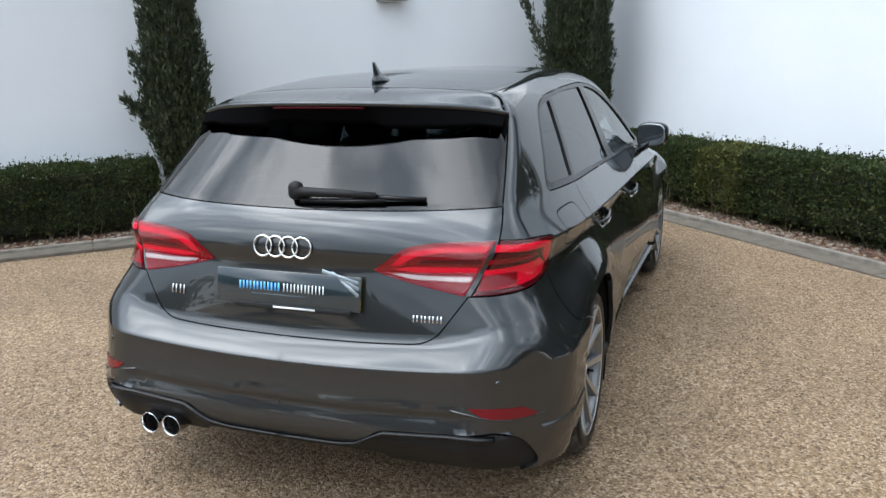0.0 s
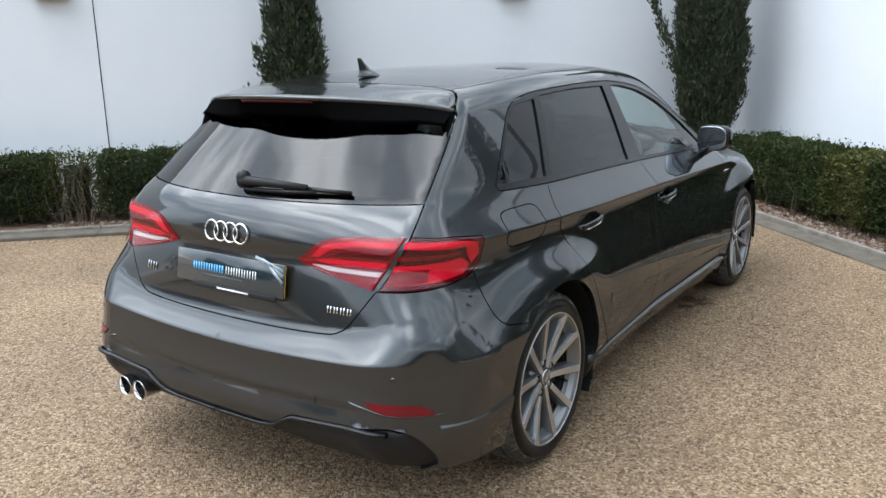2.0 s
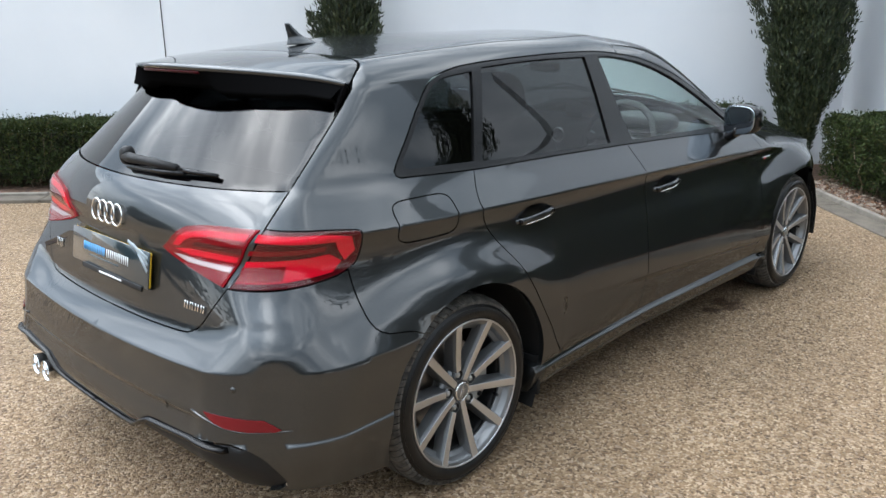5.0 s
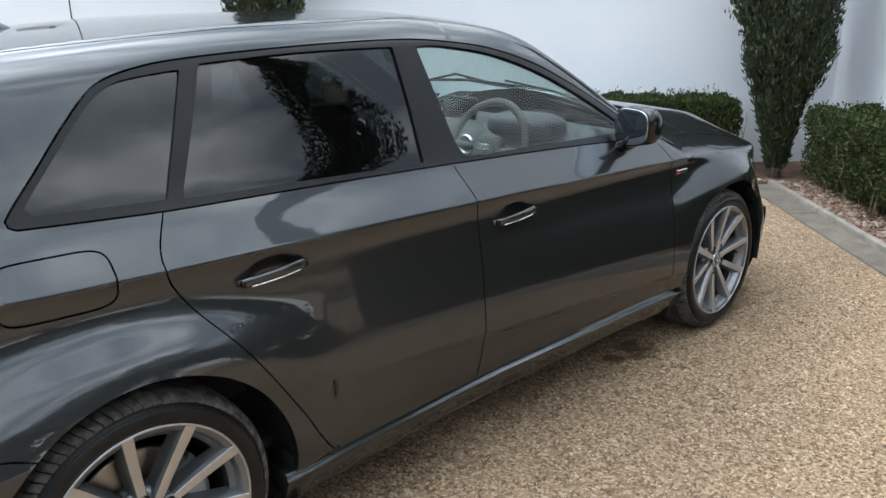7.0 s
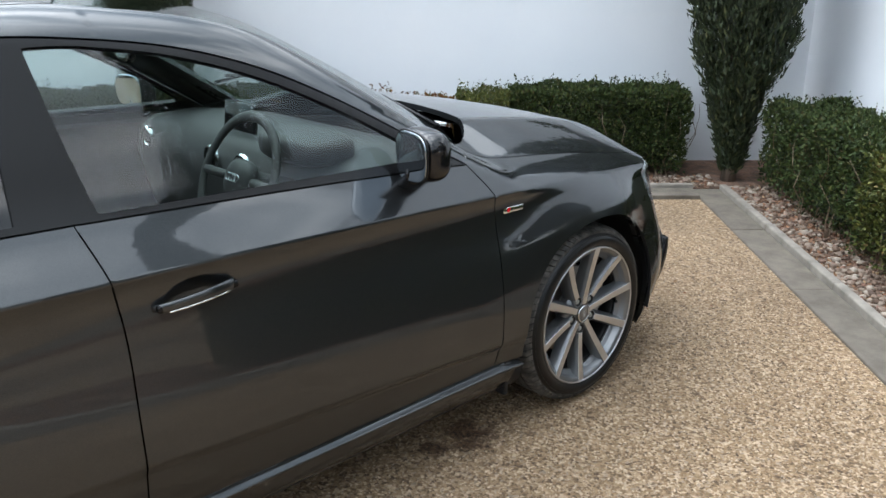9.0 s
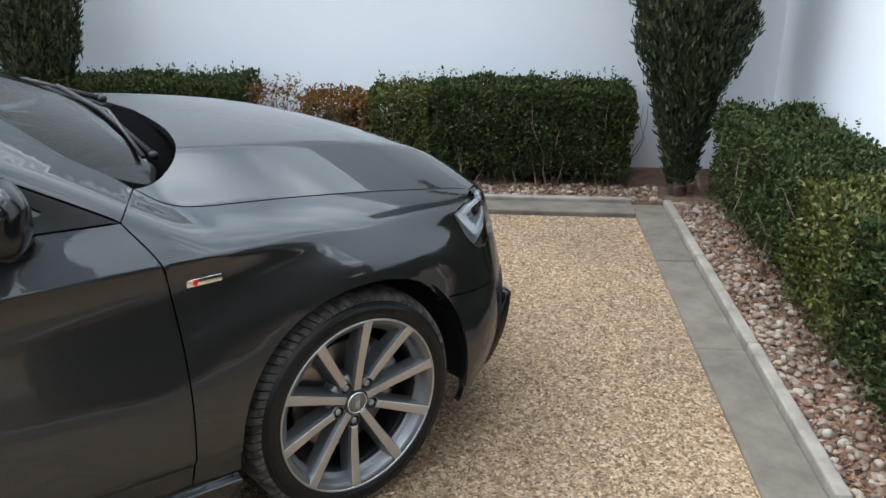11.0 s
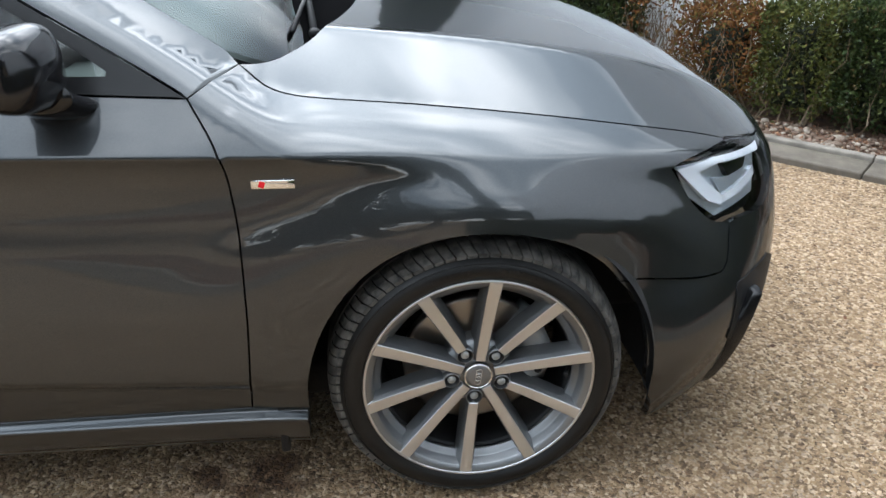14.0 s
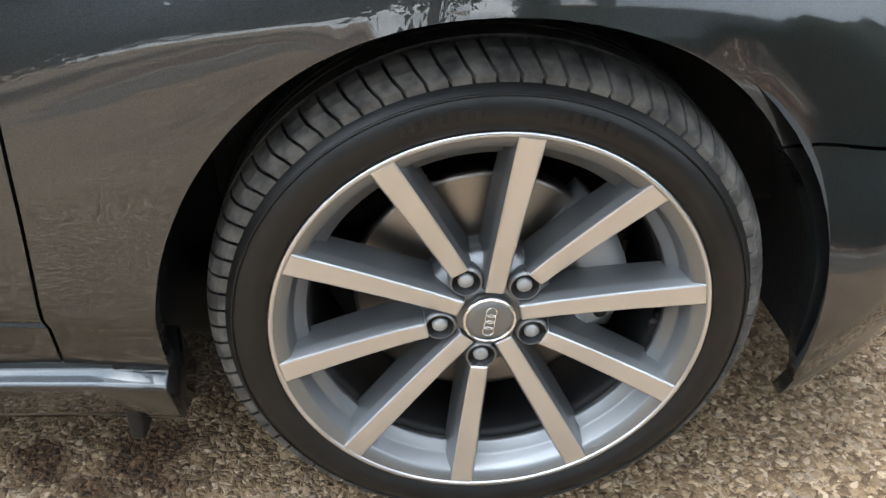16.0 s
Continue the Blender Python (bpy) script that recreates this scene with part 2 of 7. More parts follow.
vary(EARTH, 14, (0.055, 0.032, 0.022), (0.15, 0.080, 0.048), detail=8)
bump(EARTH, 45, 0.8, 0.02, 6)
KERB = material("concrete_kerb", (0.27, 0.265, 0.255), 0.85)
vary(KERB, 6, (0.0756, 0.06392, 0.0495), (0.1368, 0.1156, 0.09108), detail=9, rough=0.7)
bump(KERB, 220, 0.35, 0.003, 4)
KERB_TOP = material("worn_kerb_edge", (0.45, 0.43, 0.40), 0.85)
vary(KERB_TOP, 9, (0.1394, 0.124, 0.104), (0.246, 0.2196, 0.1848), detail=8)
bump(KERB_TOP, 200, 0.4, 0.003)
LEAF = by_piece("hedge_leaf", [(0.0, (0.010, 0.0155, 0.005)), (0.4, (0.0225, 0.0395, 0.0095)), (0.75, (0.036, 0.0515, 0.0130)), (0.93, (0.066, 0.074, 0.020)), (1.0, (0.0744, 0.0527, 0.0248))], 0.55)
LEAF_LIGHT = by_piece("young_leaf", [(0.0, (0.0238, 0.0322, 0.0077)), (0.5, (0.0595, 0.07, 0.0154)), (0.9, (0.098, 0.1015, 0.0252)), (1.0, (0.119, 0.077, 0.028))], 0.45)
LEAF_BROWN = by_piece("dead_leaf", [(0.0, (0.044, 0.02, 0.008)), (0.4, (0.136, 0.052, 0.0144)), (0.7, (0.16, 0.08, 0.024)), (1.0, (0.072, 0.08, 0.02))], 0.7)
for m in (LEAF, LEAF_LIGHT, LEAF_BROWN):
    m.node_tree.nodes["Principled BSDF"].inputs["Specular IOR Level"].default_value = 0.18
# near-black fill: the shade deep among the leaves, put into the colour
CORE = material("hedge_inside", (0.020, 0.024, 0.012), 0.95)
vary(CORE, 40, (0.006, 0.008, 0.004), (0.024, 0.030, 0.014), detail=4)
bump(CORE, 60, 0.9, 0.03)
TWIG = material("twig", (0.12, 0.085, 0.055), 0.85)
CYPRESS = by_piece("cypress_leaf", [(0.0, (0.00864, 0.01512, 0.00576)), (0.5, (0.01872, 0.03096, 0.01008)), (0.85, (0.0324, 0.04608, 0.0144)), (1.0, (0.0684, 0.072, 0.0216))], 0.6)
BARK = material("bark", (0.10, 0.075, 0.055), 0.9)
vary(BARK, 30, (0.06, 0.045, 0.033), (0.16, 0.12, 0.09), stretch=(1, 1, 0.15))
bump(BARK, 60, 0.6, 0.01)
FAR_TREE = material("far_trees", (0.018, 0.028, 0.012), 0.8)
vary(FAR_TREE, 1.5, (0.012, 0.018, 0.008), (0.035, 0.05, 0.018), detail=8)
# ---- the car's outer skin as one implicit surface: x to the right, y forward, rear axle at y = 0, front axle at 2.65 ----
def spline(xs, ys, soft=0.0):
    """A curve through a few points (monotone cubic), then softened over a length so that its bend runs smoothly."""
    xs, ys = np.array(xs, float), np.array(ys, float)
    h, d = np.diff(xs), np.diff(ys) / np.diff(xs)
    m = np.empty(len(xs))
    m[0], m[-1] = d[0], d[-1]
    for i in range(1, len(xs) - 1):
        m[i] = 0.0 if d[i - 1] * d[i] <= 0 else (h[i - 1] + h[i]) * 3 / ((2 * h[i] + h[i - 1]) / d[i - 1] + (h[i] + 2 * h[i - 1]) / d[i])

    def raw_curve(q):
        i = np.clip(np.searchsorted(xs, q) - 1, 0, len(xs) - 2)
        t = (q - xs[i]) / h[i]
        inner = (2 * t**3 - 3 * t**2 + 1) * ys[i] + (t**3 - 2 * t**2 + t) * h[i] * m[i] + (3 * t**2 - 2 * t**3) * ys[i + 1] + (t**3 - t**2) * h[i] * m[i + 1]
        return np.where(q < xs[0], ys[0] + m[0] * (q - xs[0]), np.where(q > xs[-1], ys[-1] + m[-1] * (q - xs[-1]), inner))
    if not soft:
        return lambda q: raw_curve(np.asarray(q, float))
    step = soft / 16
    grid = np.arange(xs[0] - 6 * soft, xs[-1] + 6 * soft, step)
    bell = np.exp(-0.5 * (np.arange(-56, 57) / 16.0) ** 2)
    table = np.convolve(np.pad(raw_curve(grid), 56, mode="reflect", reflect_type="odd"), bell / bell.sum(), "valid")

    def f(q):
        u = np.clip((np.asarray(q, float) - grid[0]) / step, 1, len(grid) - 3)
        i = np.floor(u).astype(int)
        t = u - i
        w = ((1 - t) ** 3, 3 * t**3 - 6 * t**2 + 4, -3 * t**3 + 3 * t**2 + 3 * t + 1, t**3)
        return (w[0] * table[i - 1] + w[1] * table[i] + w[2] * table[i + 1] + w[3] * table[np.minimum(i + 2, len(grid) - 1)]) / 6
    return f


REAR_AXLE, FRONT_AXLE, AXLE_Z, ARCH_R = 0.0, 2.65, 0.315, 0.368
crease_z = spline((-0.9, -0.35, 0.35, 1.08, 2.17, 2.7, 3.1, 3.6), (0.92, 0.905, 0.892, 0.875, 0.838, 0.812, 0.765, 0.68), 0.12)
belt_z = spline((-0.6, -0.18, 0.4, 1.1, 2.1, 2.6), (1.035, 1.015, 1.0, 0.978, 0.94, 0.92), 0.1)
plan_x = spline((-0.9, -0.5, -0.35, -0.1, 0.3, 1.0, 2.2, 2.65, 2.95, 3.15, 3.4, 3.6), (0.70, 0.755, 0.785, 0.818, 0.838, 0.846, 0.85, 0.845, 0.80, 0.745, 0.65, 0.57), 0.07)
below = spline((-0.80, -0.70, -0.62, -0.55, -0.45, -0.35, -0.20, -0.10, -0.05, -0.02, 0.0), (-0.05, -0.018, 0.004, 0.020, 0.027, 0.023, 0.004, -0.011, -0.013, -0.008, 0.0), 0.009)
above = spline((0.0, 0.05, 0.10, 0.15, 0.22, 0.33, 0.43, 0.50, 0.60), (0.0, -0.038, -0.078, -0.105, -0.134, -0.182, -0.229, -0.265, -0.33), 0.03)
tail_y = spline((0.50, 0.60, 0.72, 0.80, 0.862, 0.886, 0.95, 1.0, 1.035, 1.15, 1.25, 1.30, 1.38, 1.45),
                (-0.764, -0.746, -0.727, -0.713, -0.702, -0.710, -0.697, -0.672, -0.637, -0.523, -0.420, -0.368, -0.285, -0.21), 0.010)
bumper_y = spline((0.12, 0.20, 0.29, 0.35, 0.41, 0.50, 0.59, 0.75), (-0.62, -0.715, -0.800, -0.842, -0.835, -0.814, -0.804, -0.795), 0.02)
rear_bow = spline((0.1, 0.59, 0.75, 0.85, 0.95, 1.03, 1.12, 1.25, 1.35), (0.05, 0.055, 0.10, 0.15, 0.215, 0.24, 0.29, 0.37, 0.40), 0.04)


def bowed_y(z, x):
    """How far the tail curves forward away from the middle."""
    return rear_bow(z) * (x * x + x**4 * np.clip((z - 0.93) / 0.10, 0, 1))



def fold_z(x):
    return 0.565 + 0.055 * np.minimum(np.abs(x), 0.8) ** 2


def shelf(z, top, fold, bend=1.9):
    """1 on the bumper below its fold, falling to 0 at the shelf's upper end."""
    u = np.clip((top - z) / (top - fold), 0, 1)
    return u ** bend


def rear_y(z, x=0.0):
    lip = np.abs(x)
    away = np.clip((lip - 0.42) / 0.33, 0, 1)
    away = away * away * (3 - 2 * away)
    up = shelf(z, 0.655 + 0.05 * away, fold_z(x), 1.9 - 0.5 * away)
    line = 0.452 + 0.03 * lip * lip
    dent = 0.010 * np.clip((line - z) / 0.020, 0, 1) * np.clip((z - line + 0.115) / 0.105, 0, 1) * np.clip((0.66 - lip) / 0.10, 0, 1)
    return tail_y(z) * (1 - up) + bumper_y(z) * up + dent


front_y = spline((0.1, 0.2, 0.35, 0.5, 0.62, 0.72, 0.8), (3.38, 3.47, 3.51, 3.52, 3.50, 3.46, 3.40), 0.03)
top_z = spline((-0.75, -0.5, -0.3, -0.08, 0.2, 0.6, 1.0, 1.26, 1.43, 1.565, 1.66, 1.745, 1.98, 2.24, 2.4),
               (1.23, 1.29, 1.325, 1.350, 1.372, 1.392, 1.394, 1.373, 1.351, 1.316, 1.275, 1.232, 1.105, 0.952, 0.85), 0.045)
hood_z = spline((2.1, 2.3, 2.6, 2.9, 3.15, 3.3, 3.4, 3.5), (0.995, 0.985, 0.955, 0.91, 0.855, 0.805, 0.75, 0.67), 0.06)

corner_off = spline((0.2, 0.28, 0.36, 0.40, 0.46, 0.56, 0.60, 0.66, 0.72, 0.78, 0.84), (1.0, 1.045, 1.060, 1.056, 1.049, 1.039, 1.034, 1.026, 1.024, 1.045, 1.16), 0.04)
corner_r = spline((0.0, 0.45, 0.60, 0.78, 0.90, 0.985, 1.05, 1.35), (0.07, 0.08, 0.105, 0.15, 0.12, 0.055, 0.03, 0.025), 0.03)


def rounded(a, b, r):
    """The rounded meeting of two surfaces, given as distances."""
    u, v = np.maximum(a + r, 0), np.maximum(b + r, 0)
    return np.minimum(np.maximum(a, b), -r) + np.sqrt(u * u + v * v)


def half_width(y, z):
    h = z - crease_z(y)
    arch = 0.0
    for axle, fade in ((REAR_AXLE, 0.40), (FRONT_AXLE, 0.42)):
        r = np.sqrt((0.72 * (y - axle)) ** 2 + (z - AXLE_Z) ** 2)
        u = np.clip((0.545 - r) / 0.175, 0, 1) if axle < 1 else np.clip((0.535 - r) / 0.158, 0, 1)
        ahead = 0.58 * np.tanh((y - axle + 0.10) / 0.16) if axle > 1 else 0.0
        arch = arch + 0.048 * (1 + ahead) * u**3 * (10 - 15 * u + 6 * u * u) * (0.35 + 0.65 * np.clip((z - 0.50) / 0.16, 0, 1)) * np.exp(-((y - axle) / fade) ** 2)
    drop = 0.502 - 0.076 * (y - 0.55) - z
    groove = np.clip(drop / 0.03, 0, 1)
    tuck = 0.009 * groove * groove * (3 - 2 * groove) + 0.16 * np.clip(drop, 0, 0.16)
    door = -tuck * np.clip((y - 0.50) / 0.7, 0, 1) * np.clip((2.46 - y) / 0.28, 0, 1)
    tail = np.clip(0.846 - plan_x(y), 0, 1) * shelf(z, 0.84, 0.59, 1.45) * np.where(y < 0.5, 1.15, 0.0)
    nose = 0.07 * np.clip((y - 2.9) / 0.35, 0, 1) * np.exp(-((z - 0.36) / 0.17) ** 2)
    return plan_x(y) + tail + nose + np.where(h > 0, above(h) - above(0.0), below(h) - below(0.0)) + arch + door


def roof_or_hood(x, y):
    bowed = 1 - (x / 0.60) ** 2
    cabin = top_z(y - 0.18 * np.clip(bowed, -0.3, 1) * np.clip((y - 0.4) / 0.8, 0, 1)) + 0.028 * bowed
    ax = np.abs(x)
    dome = np.interp(y, (2.2, 2.6, 2.8, 3.0, 3.2, 3.35), (0.030, 0.029, 0.028, 0.027, 0.018, 0.004))
    fold_x = np.interp(y, (2.3, 2.6, 2.9, 3.2, 3.45), (0.515, 0.500, 0.468, 0.41, 0.36))
    rim_x = np.interp(y, (2.2, 2.54, 2.8, 3.0, 3.2, 3.4), (0.70, 0.705, 0.70, 0.685, 0.655, 0.57))
    fall = lambda q: -0.055 * (q / 0.7) ** 2 - 0.03 * (q / 0.75) ** 6
    lid = dome - 0.012 * (ax / 0.5) ** 2
    at_fold = dome - 0.012 * (fold_x / 0.5) ** 2
    flank = np.where(ax < rim_x, at_fold + (fall(rim_x) - at_fold) * (ax - fold_x) / (rim_x - fold_x), fall(ax))
    gap_z = (lid - flank) / 0.0025
    bonnet = hood_z(y + 0.10 * x * x) + np.where(ax < rim_x, np.minimum(lid, flank) - 0.0025 * np.log1p(np.exp(-np.abs(gap_z))), flank)
    edge = np.interp(np.abs(x), (0.0, 0.28, 0.50, 0.60, 0.64), (2.44, 2.415, 2.355, 2.275, 2.20))
    gone = np.clip((0.668 - np.abs(x)) / 0.04, 0, 1) * np.clip((edge - y) / 0.012, 0, 1)
    bonnet = bonnet - 0.30 * gone * gone * (3 - 2 * gone) - 3.0 * (y < 1.9)
    soft = 0.016
    return np.maximum(cabin, bonnet) + soft * np.log1p(np.exp(-np.abs(cabin - bonnet) / soft)) * np.clip((y - 1.95) / 0.15, 0, 1)


def skin(x, y, z):
    """Below nought inside the car, nought on its skin."""
    x = np.abs(x)
    side = (x - half_width(y, z)) * np.interp(z - crease_z(y), (0, 0.14), (1.0, 0.85))
    rear = (rear_y(z, x) + bowed_y(z, x) - y) * np.interp(z, (0.92, 1.10), (1.0, 0.64))
    front = y - (front_y(z) - 0.25 * x * x - 0.22 * x**4)
    top = (z - roof_or_hood(x, y)) * np.where((y > 1.2) & (y < 2.2), 0.92, 1.0)
    ends = rounded(side, rear, corner_r(z))
    cut = 0.723 * x - 0.69 * y - corner_off(z)
    ends = np.where(y < 0.0, rounded(ends, cut, 0.06), ends)
    ends = ends - 0.009 * np.clip((0.402 - z) / 0.008, 0, 1) * np.clip((x - 0.58) / 0.08, 0, 1) * np.clip((-0.12 - y) / 0.1, 0, 1)
    ends = rounded(ends, front, 0.16)
    return rounded(ends, top, np.interp(y, (-0.6, -0.3, 1.0, 2.0, 2.4), (0.05, 0.07, 0.07, 0.05, 0.03)))


def meet(origin, way, far=1.6, near=0.0, steps=90):
    """Where rays from outside meet the skin first: origins and ways as arrays of rows."""
    origin, way = np.atleast_2d(np.asarray(origin, float)), np.atleast_2d(np.asarray(way, float))
    lo, hi, found = np.full(len(origin), near), np.full(len(origin), far), np.zeros(len(origin), bool)
    for t in np.linspace(near, far, steps):
        if found.all():
            break
        p = origin + t * way
        boxed = (np.abs(p[:, 0]) < 1.0) & (p[:, 1] > -0.95) & (p[:, 1] < 3.65) & (p[:, 2] > 0.08) & (p[:, 2] < 1.5)
        inside = boxed & (skin(*p.T) < 0)
        hi = np.where(inside & ~found, t, hi)
        found |= inside
        lo = np.where(found, lo, t)
    for _ in range(26):
        mid = (lo + hi) / 2
        inside = skin(*(origin + mid[:, None] * way).T) < 0
        lo, hi = np.where(inside, lo, mid), np.where(inside, mid, hi)
    return origin + lo[:, None] * way


def skin_normal(p, e=0.002):
    g = np.stack([skin(*(p + d).T) - skin(*(p - d).T) for d in np.eye(3) * e], 1)
    return g / np.maximum(np.linalg.norm(g, axis=1), 1e-9)[:, None]

# ---- mesh helpers ----
from mathutils.geometry import delaunay_2d_cdt


def part(name, bm, mat, parent=None, label="", smooth=True):
    """Links a bmesh as one mesh object under a thing or a part."""
    me = bpy.data.meshes.new(name)
    bm.to_mesh(me)
    bm.free()
    return link(name, me, mat, parent, label, smooth)


def link(name, me, mat, parent=None, label="", smooth=True):
    for m in (mat if isinstance(mat, (list, tuple)) else [mat]):
        if m is not None:
            me.materials.append(m)
    if smooth is not None:
        me.shade_smooth() if smooth else me.shade_flat()
    ob = new(name, me)
    if parent:
        ob.parent = parent
    if label:
        ob["label"] = label
    return ob


def raw(name, verts, faces, mat, parent=None, label="", smooth=False):
    me = bpy.data.meshes.new(name)
    me.from_pydata([tuple(v) for v in verts], [], [tuple(f) for f in faces])
    return link(name, me, mat, parent, label, smooth)


def empty(name, label, category, group="", at=(0, 0, 0)):
    ob = new(name)
    ob.location = at
    return tagged(ob, label, category, group)


def bevelled(bm, width, segments=2, angle=35):
    edges = [e for e in bm.edges if len(e.link_faces) == 2 and e.calc_face_angle() > radians(angle)]
    bmesh.ops.bevel(bm, geom=edges, offset=width, segments=segments, profile=0.5, affect="EDGES")
    return bm


def block(size, at=(0, 0, 0), width=0.004, turn=None, segments=2):
    """A box with rounded edges."""
    bm = bmesh.new()
    bmesh.ops.create_cube(bm, size=1)
    bmesh.ops.scale(bm, vec=size, verts=bm.verts)
    if width:
        bevelled(bm, width, segments)
    if turn is not None:
        bmesh.ops.transform(bm, matrix=turn, verts=bm.verts)
    bmesh.ops.translate(bm, vec=at, verts=bm.verts)
    return bm


def lathe(profile, steps=64, axis="x", close=True):
    """Turns (radius, along) points round an axis."""
    bm = bmesh.new()
    rings = []
    for i in range(steps):
        a = 2 * math.pi * i / steps
        c, s = math.cos(a), math.sin(a)
        rings.append([bm.verts.new((h, r * c, r * s) if axis == "x" else ((r * c, h, r * s) if axis == "y" else (r * c, r * s, h))) for r, h in profile])
    n = len(profile)
    for i in range(steps):
        a, b = rings[i], rings[(i + 1) % steps]
        for j in range(n if close else n - 1):
            k = (j + 1) % n
            bm.faces.new((a[j], a[k], b[k], b[j]))
    bmesh.ops.recalc_face_normals(bm, faces=bm.faces)
    return bm


def prism(outline, depth, width=0.0, segments=1):
    """A flat outline in x, y pushed up by depth along z."""
    bm = bmesh.new()
    f = bm.faces.new([bm.verts.new((x, y, 0)) for x, y in outline])
    r = bmesh.ops.extrude_face_region(bm, geom=[f])
    bmesh.ops.translate(bm, vec=(0, 0, depth), verts=[v for v in r["geom"] if isinstance(v, bmesh.types.BMVert)])
    bmesh.ops.recalc_face_normals(bm, faces=bm.faces)
    if width:
        bevelled(bm, width, segments, 50)
    return bm


def tube(points, radius, sides=10, taper=None):
    """A round bar along points."""
    bm = bmesh.new()
    pts = [Vector(p) for p in points]
    rings = []
    for i, p in enumerate(pts):
        d = (pts[min(i + 1, len(pts) - 1)] - pts[max(i - 1, 0)]).normalized()
        u = d.orthogonal().normalized() if i == 0 else (u - d * u.dot(d)).normalized()
        v = d.cross(u)
        r = radius if taper is None else radius + (taper - radius) * i / (len(pts) - 1)
        rings.append([bm.verts.new(p + r * (math.cos(2 * math.pi * k / sides) * u + math.sin(2 * math.pi * k / sides) * v)) for k in range(sides)])
    for a, b in zip(rings, rings[1:]):
        for k in range(sides):
            bm.faces.new((a[k], a[(k + 1) % sides], b[(k + 1) % sides], b[k]))
    bm.faces.new(rings[0][::-1])
    bm.faces.new(rings[-1])
    bmesh.ops.recalc_face_normals(bm, faces=bm.faces)
    return bm


def curve(points, step=0.02):
    """Points on a smooth curve through the given ones, evenly spaced."""
    p = np.array(points, float)
    if len(p) == 2:
        n = max(2, int(np.linalg.norm(p[1] - p[0]) / step) + 1)
        return p[0] + np.linspace(0, 1, n)[:, None] * (p[1] - p[0])
    q = np.vstack([2 * p[0] - p[1], p, 2 * p[-1] - p[-2]])
    out = []
    for i in range(1, len(q) - 2):
        t = np.linspace(0, 1, 24, endpoint=False)[:, None]
        out.append(0.5 * (2 * q[i] + (q[i + 1] - q[i - 1]) * t + (2 * q[i - 1] - 5 * q[i] + 4 * q[i + 1] - q[i + 2]) * t**2 + (3 * q[i] - q[i - 1] - 3 * q[i + 1] + q[i + 2]) * t**3))
    out = np.vstack(out + [p[-1:]])
    far = np.r_[0, np.cumsum(np.linalg.norm(np.diff(out, axis=0), axis=1))]
    s = np.linspace(0, far[-1], max(2, int(far[-1] / step) + 1))
    return np.stack([np.interp(s, far, out[:, k]) for k in range(out.shape[1])], 1)


def on_side(points, step=0.02):
    """(y, z) pairs, smoothed and laid on the car's right flank."""
    c = curve(points, step)
    return meet(np.c_[np.full(len(c), 1.15), c], np.tile((-1.0, 0, 0), (len(c), 1)))


def on_rear(points, step=0.02):
    """(x, z) pairs laid on the tail."""
    c = curve(points, step)
    return meet(np.c_[c[:, 0], np.full(len(c), -1.1), c[:, 1]], np.tile((0, 1.0, 0), (len(c), 1)), far=2.0, steps=120)


def on_front(points, step=0.02):
    c = curve(points, step)
    return meet(np.c_[c[:, 0], np.full(len(c), 3.7), c[:, 1]], np.tile((0, -1.0, 0), (len(c), 1)))


def on_top(points, step=0.02):
    """(x, y) pairs laid on the roof or bonnet."""
    c = curve(points, step)
    return meet(np.c_[c, np.full(len(c), 1.6)], np.tile((0, 0, -1.0), (len(c), 1)))


def on_corner(points, step=0.02, axis=(0.3, 0.0)):
    """(degrees round an upright axis, z) pairs: 0 is straight back, 90 to the right."""
    c = curve([(a * 0.01, z) for a, z in points], step)
    a = np.radians(c[:, 0] * 100)
    out = np.c_[np.sin(a), -np.cos(a), np.zeros(len(a))]
    o = np.array((axis[0], axis[1], 0)) + np.c_[np.zeros((len(a), 2)), c[:, 1]] + 1.2 * out
    return meet(o, -out, far=1.2)


def on_corner_front(points, step=0.02, axis=(0.25, 2.9)):
    """The same round the nose: 0 is straight ahead, 90 to the right."""
    c = curve([(a * 0.01, z) for a, z in points], step)
    a = np.radians(c[:, 0] * 100)
    out = np.c_[np.sin(a), np.cos(a), np.zeros(len(a))]
    o = np.array((axis[0], axis[1], 0)) + np.c_[np.zeros((len(a), 2)), c[:, 1]] + 1.1 * out
    return meet(o, -out, far=1.1)


def onto(points, way, step=0.02):
    """Rough places in space, smoothed and pushed along a way onto the skin."""
    c, way = curve(points, step), np.array(way, float) / np.linalg.norm(way)
    return meet(c - 0.4 * way, np.tile(way, (len(c), 1)), far=0.9)


def loop(*edges):
    """One outline out of edges laid end to end; each may be given either way round."""
    chain = [edges[0] if np.linalg.norm(edges[0][-1] - edges[1][0]) < np.linalg.norm(edges[0][0] - edges[1][0]) or np.linalg.norm(edges[0][-1] - edges[1][-1]) < np.linalg.norm(edges[0][0] - edges[1][-1]) else edges[0][::-1]]
    for e in edges[1:]:
        end = chain[-1][-1]
        chain.append(e if np.linalg.norm(e[0] - end) <= np.linalg.norm(e[-1] - end) else e[::-1])
    pts = np.vstack(chain)
    keep = [0]
    for i in range(1, len(pts)):
        if np.linalg.norm(pts[i] - pts[keep[-1]]) > 0.003:
            keep.append(i)
    if np.linalg.norm(pts[keep[-1]] - pts[keep[0]]) < 0.003:
        keep.pop()
    return pts[keep]


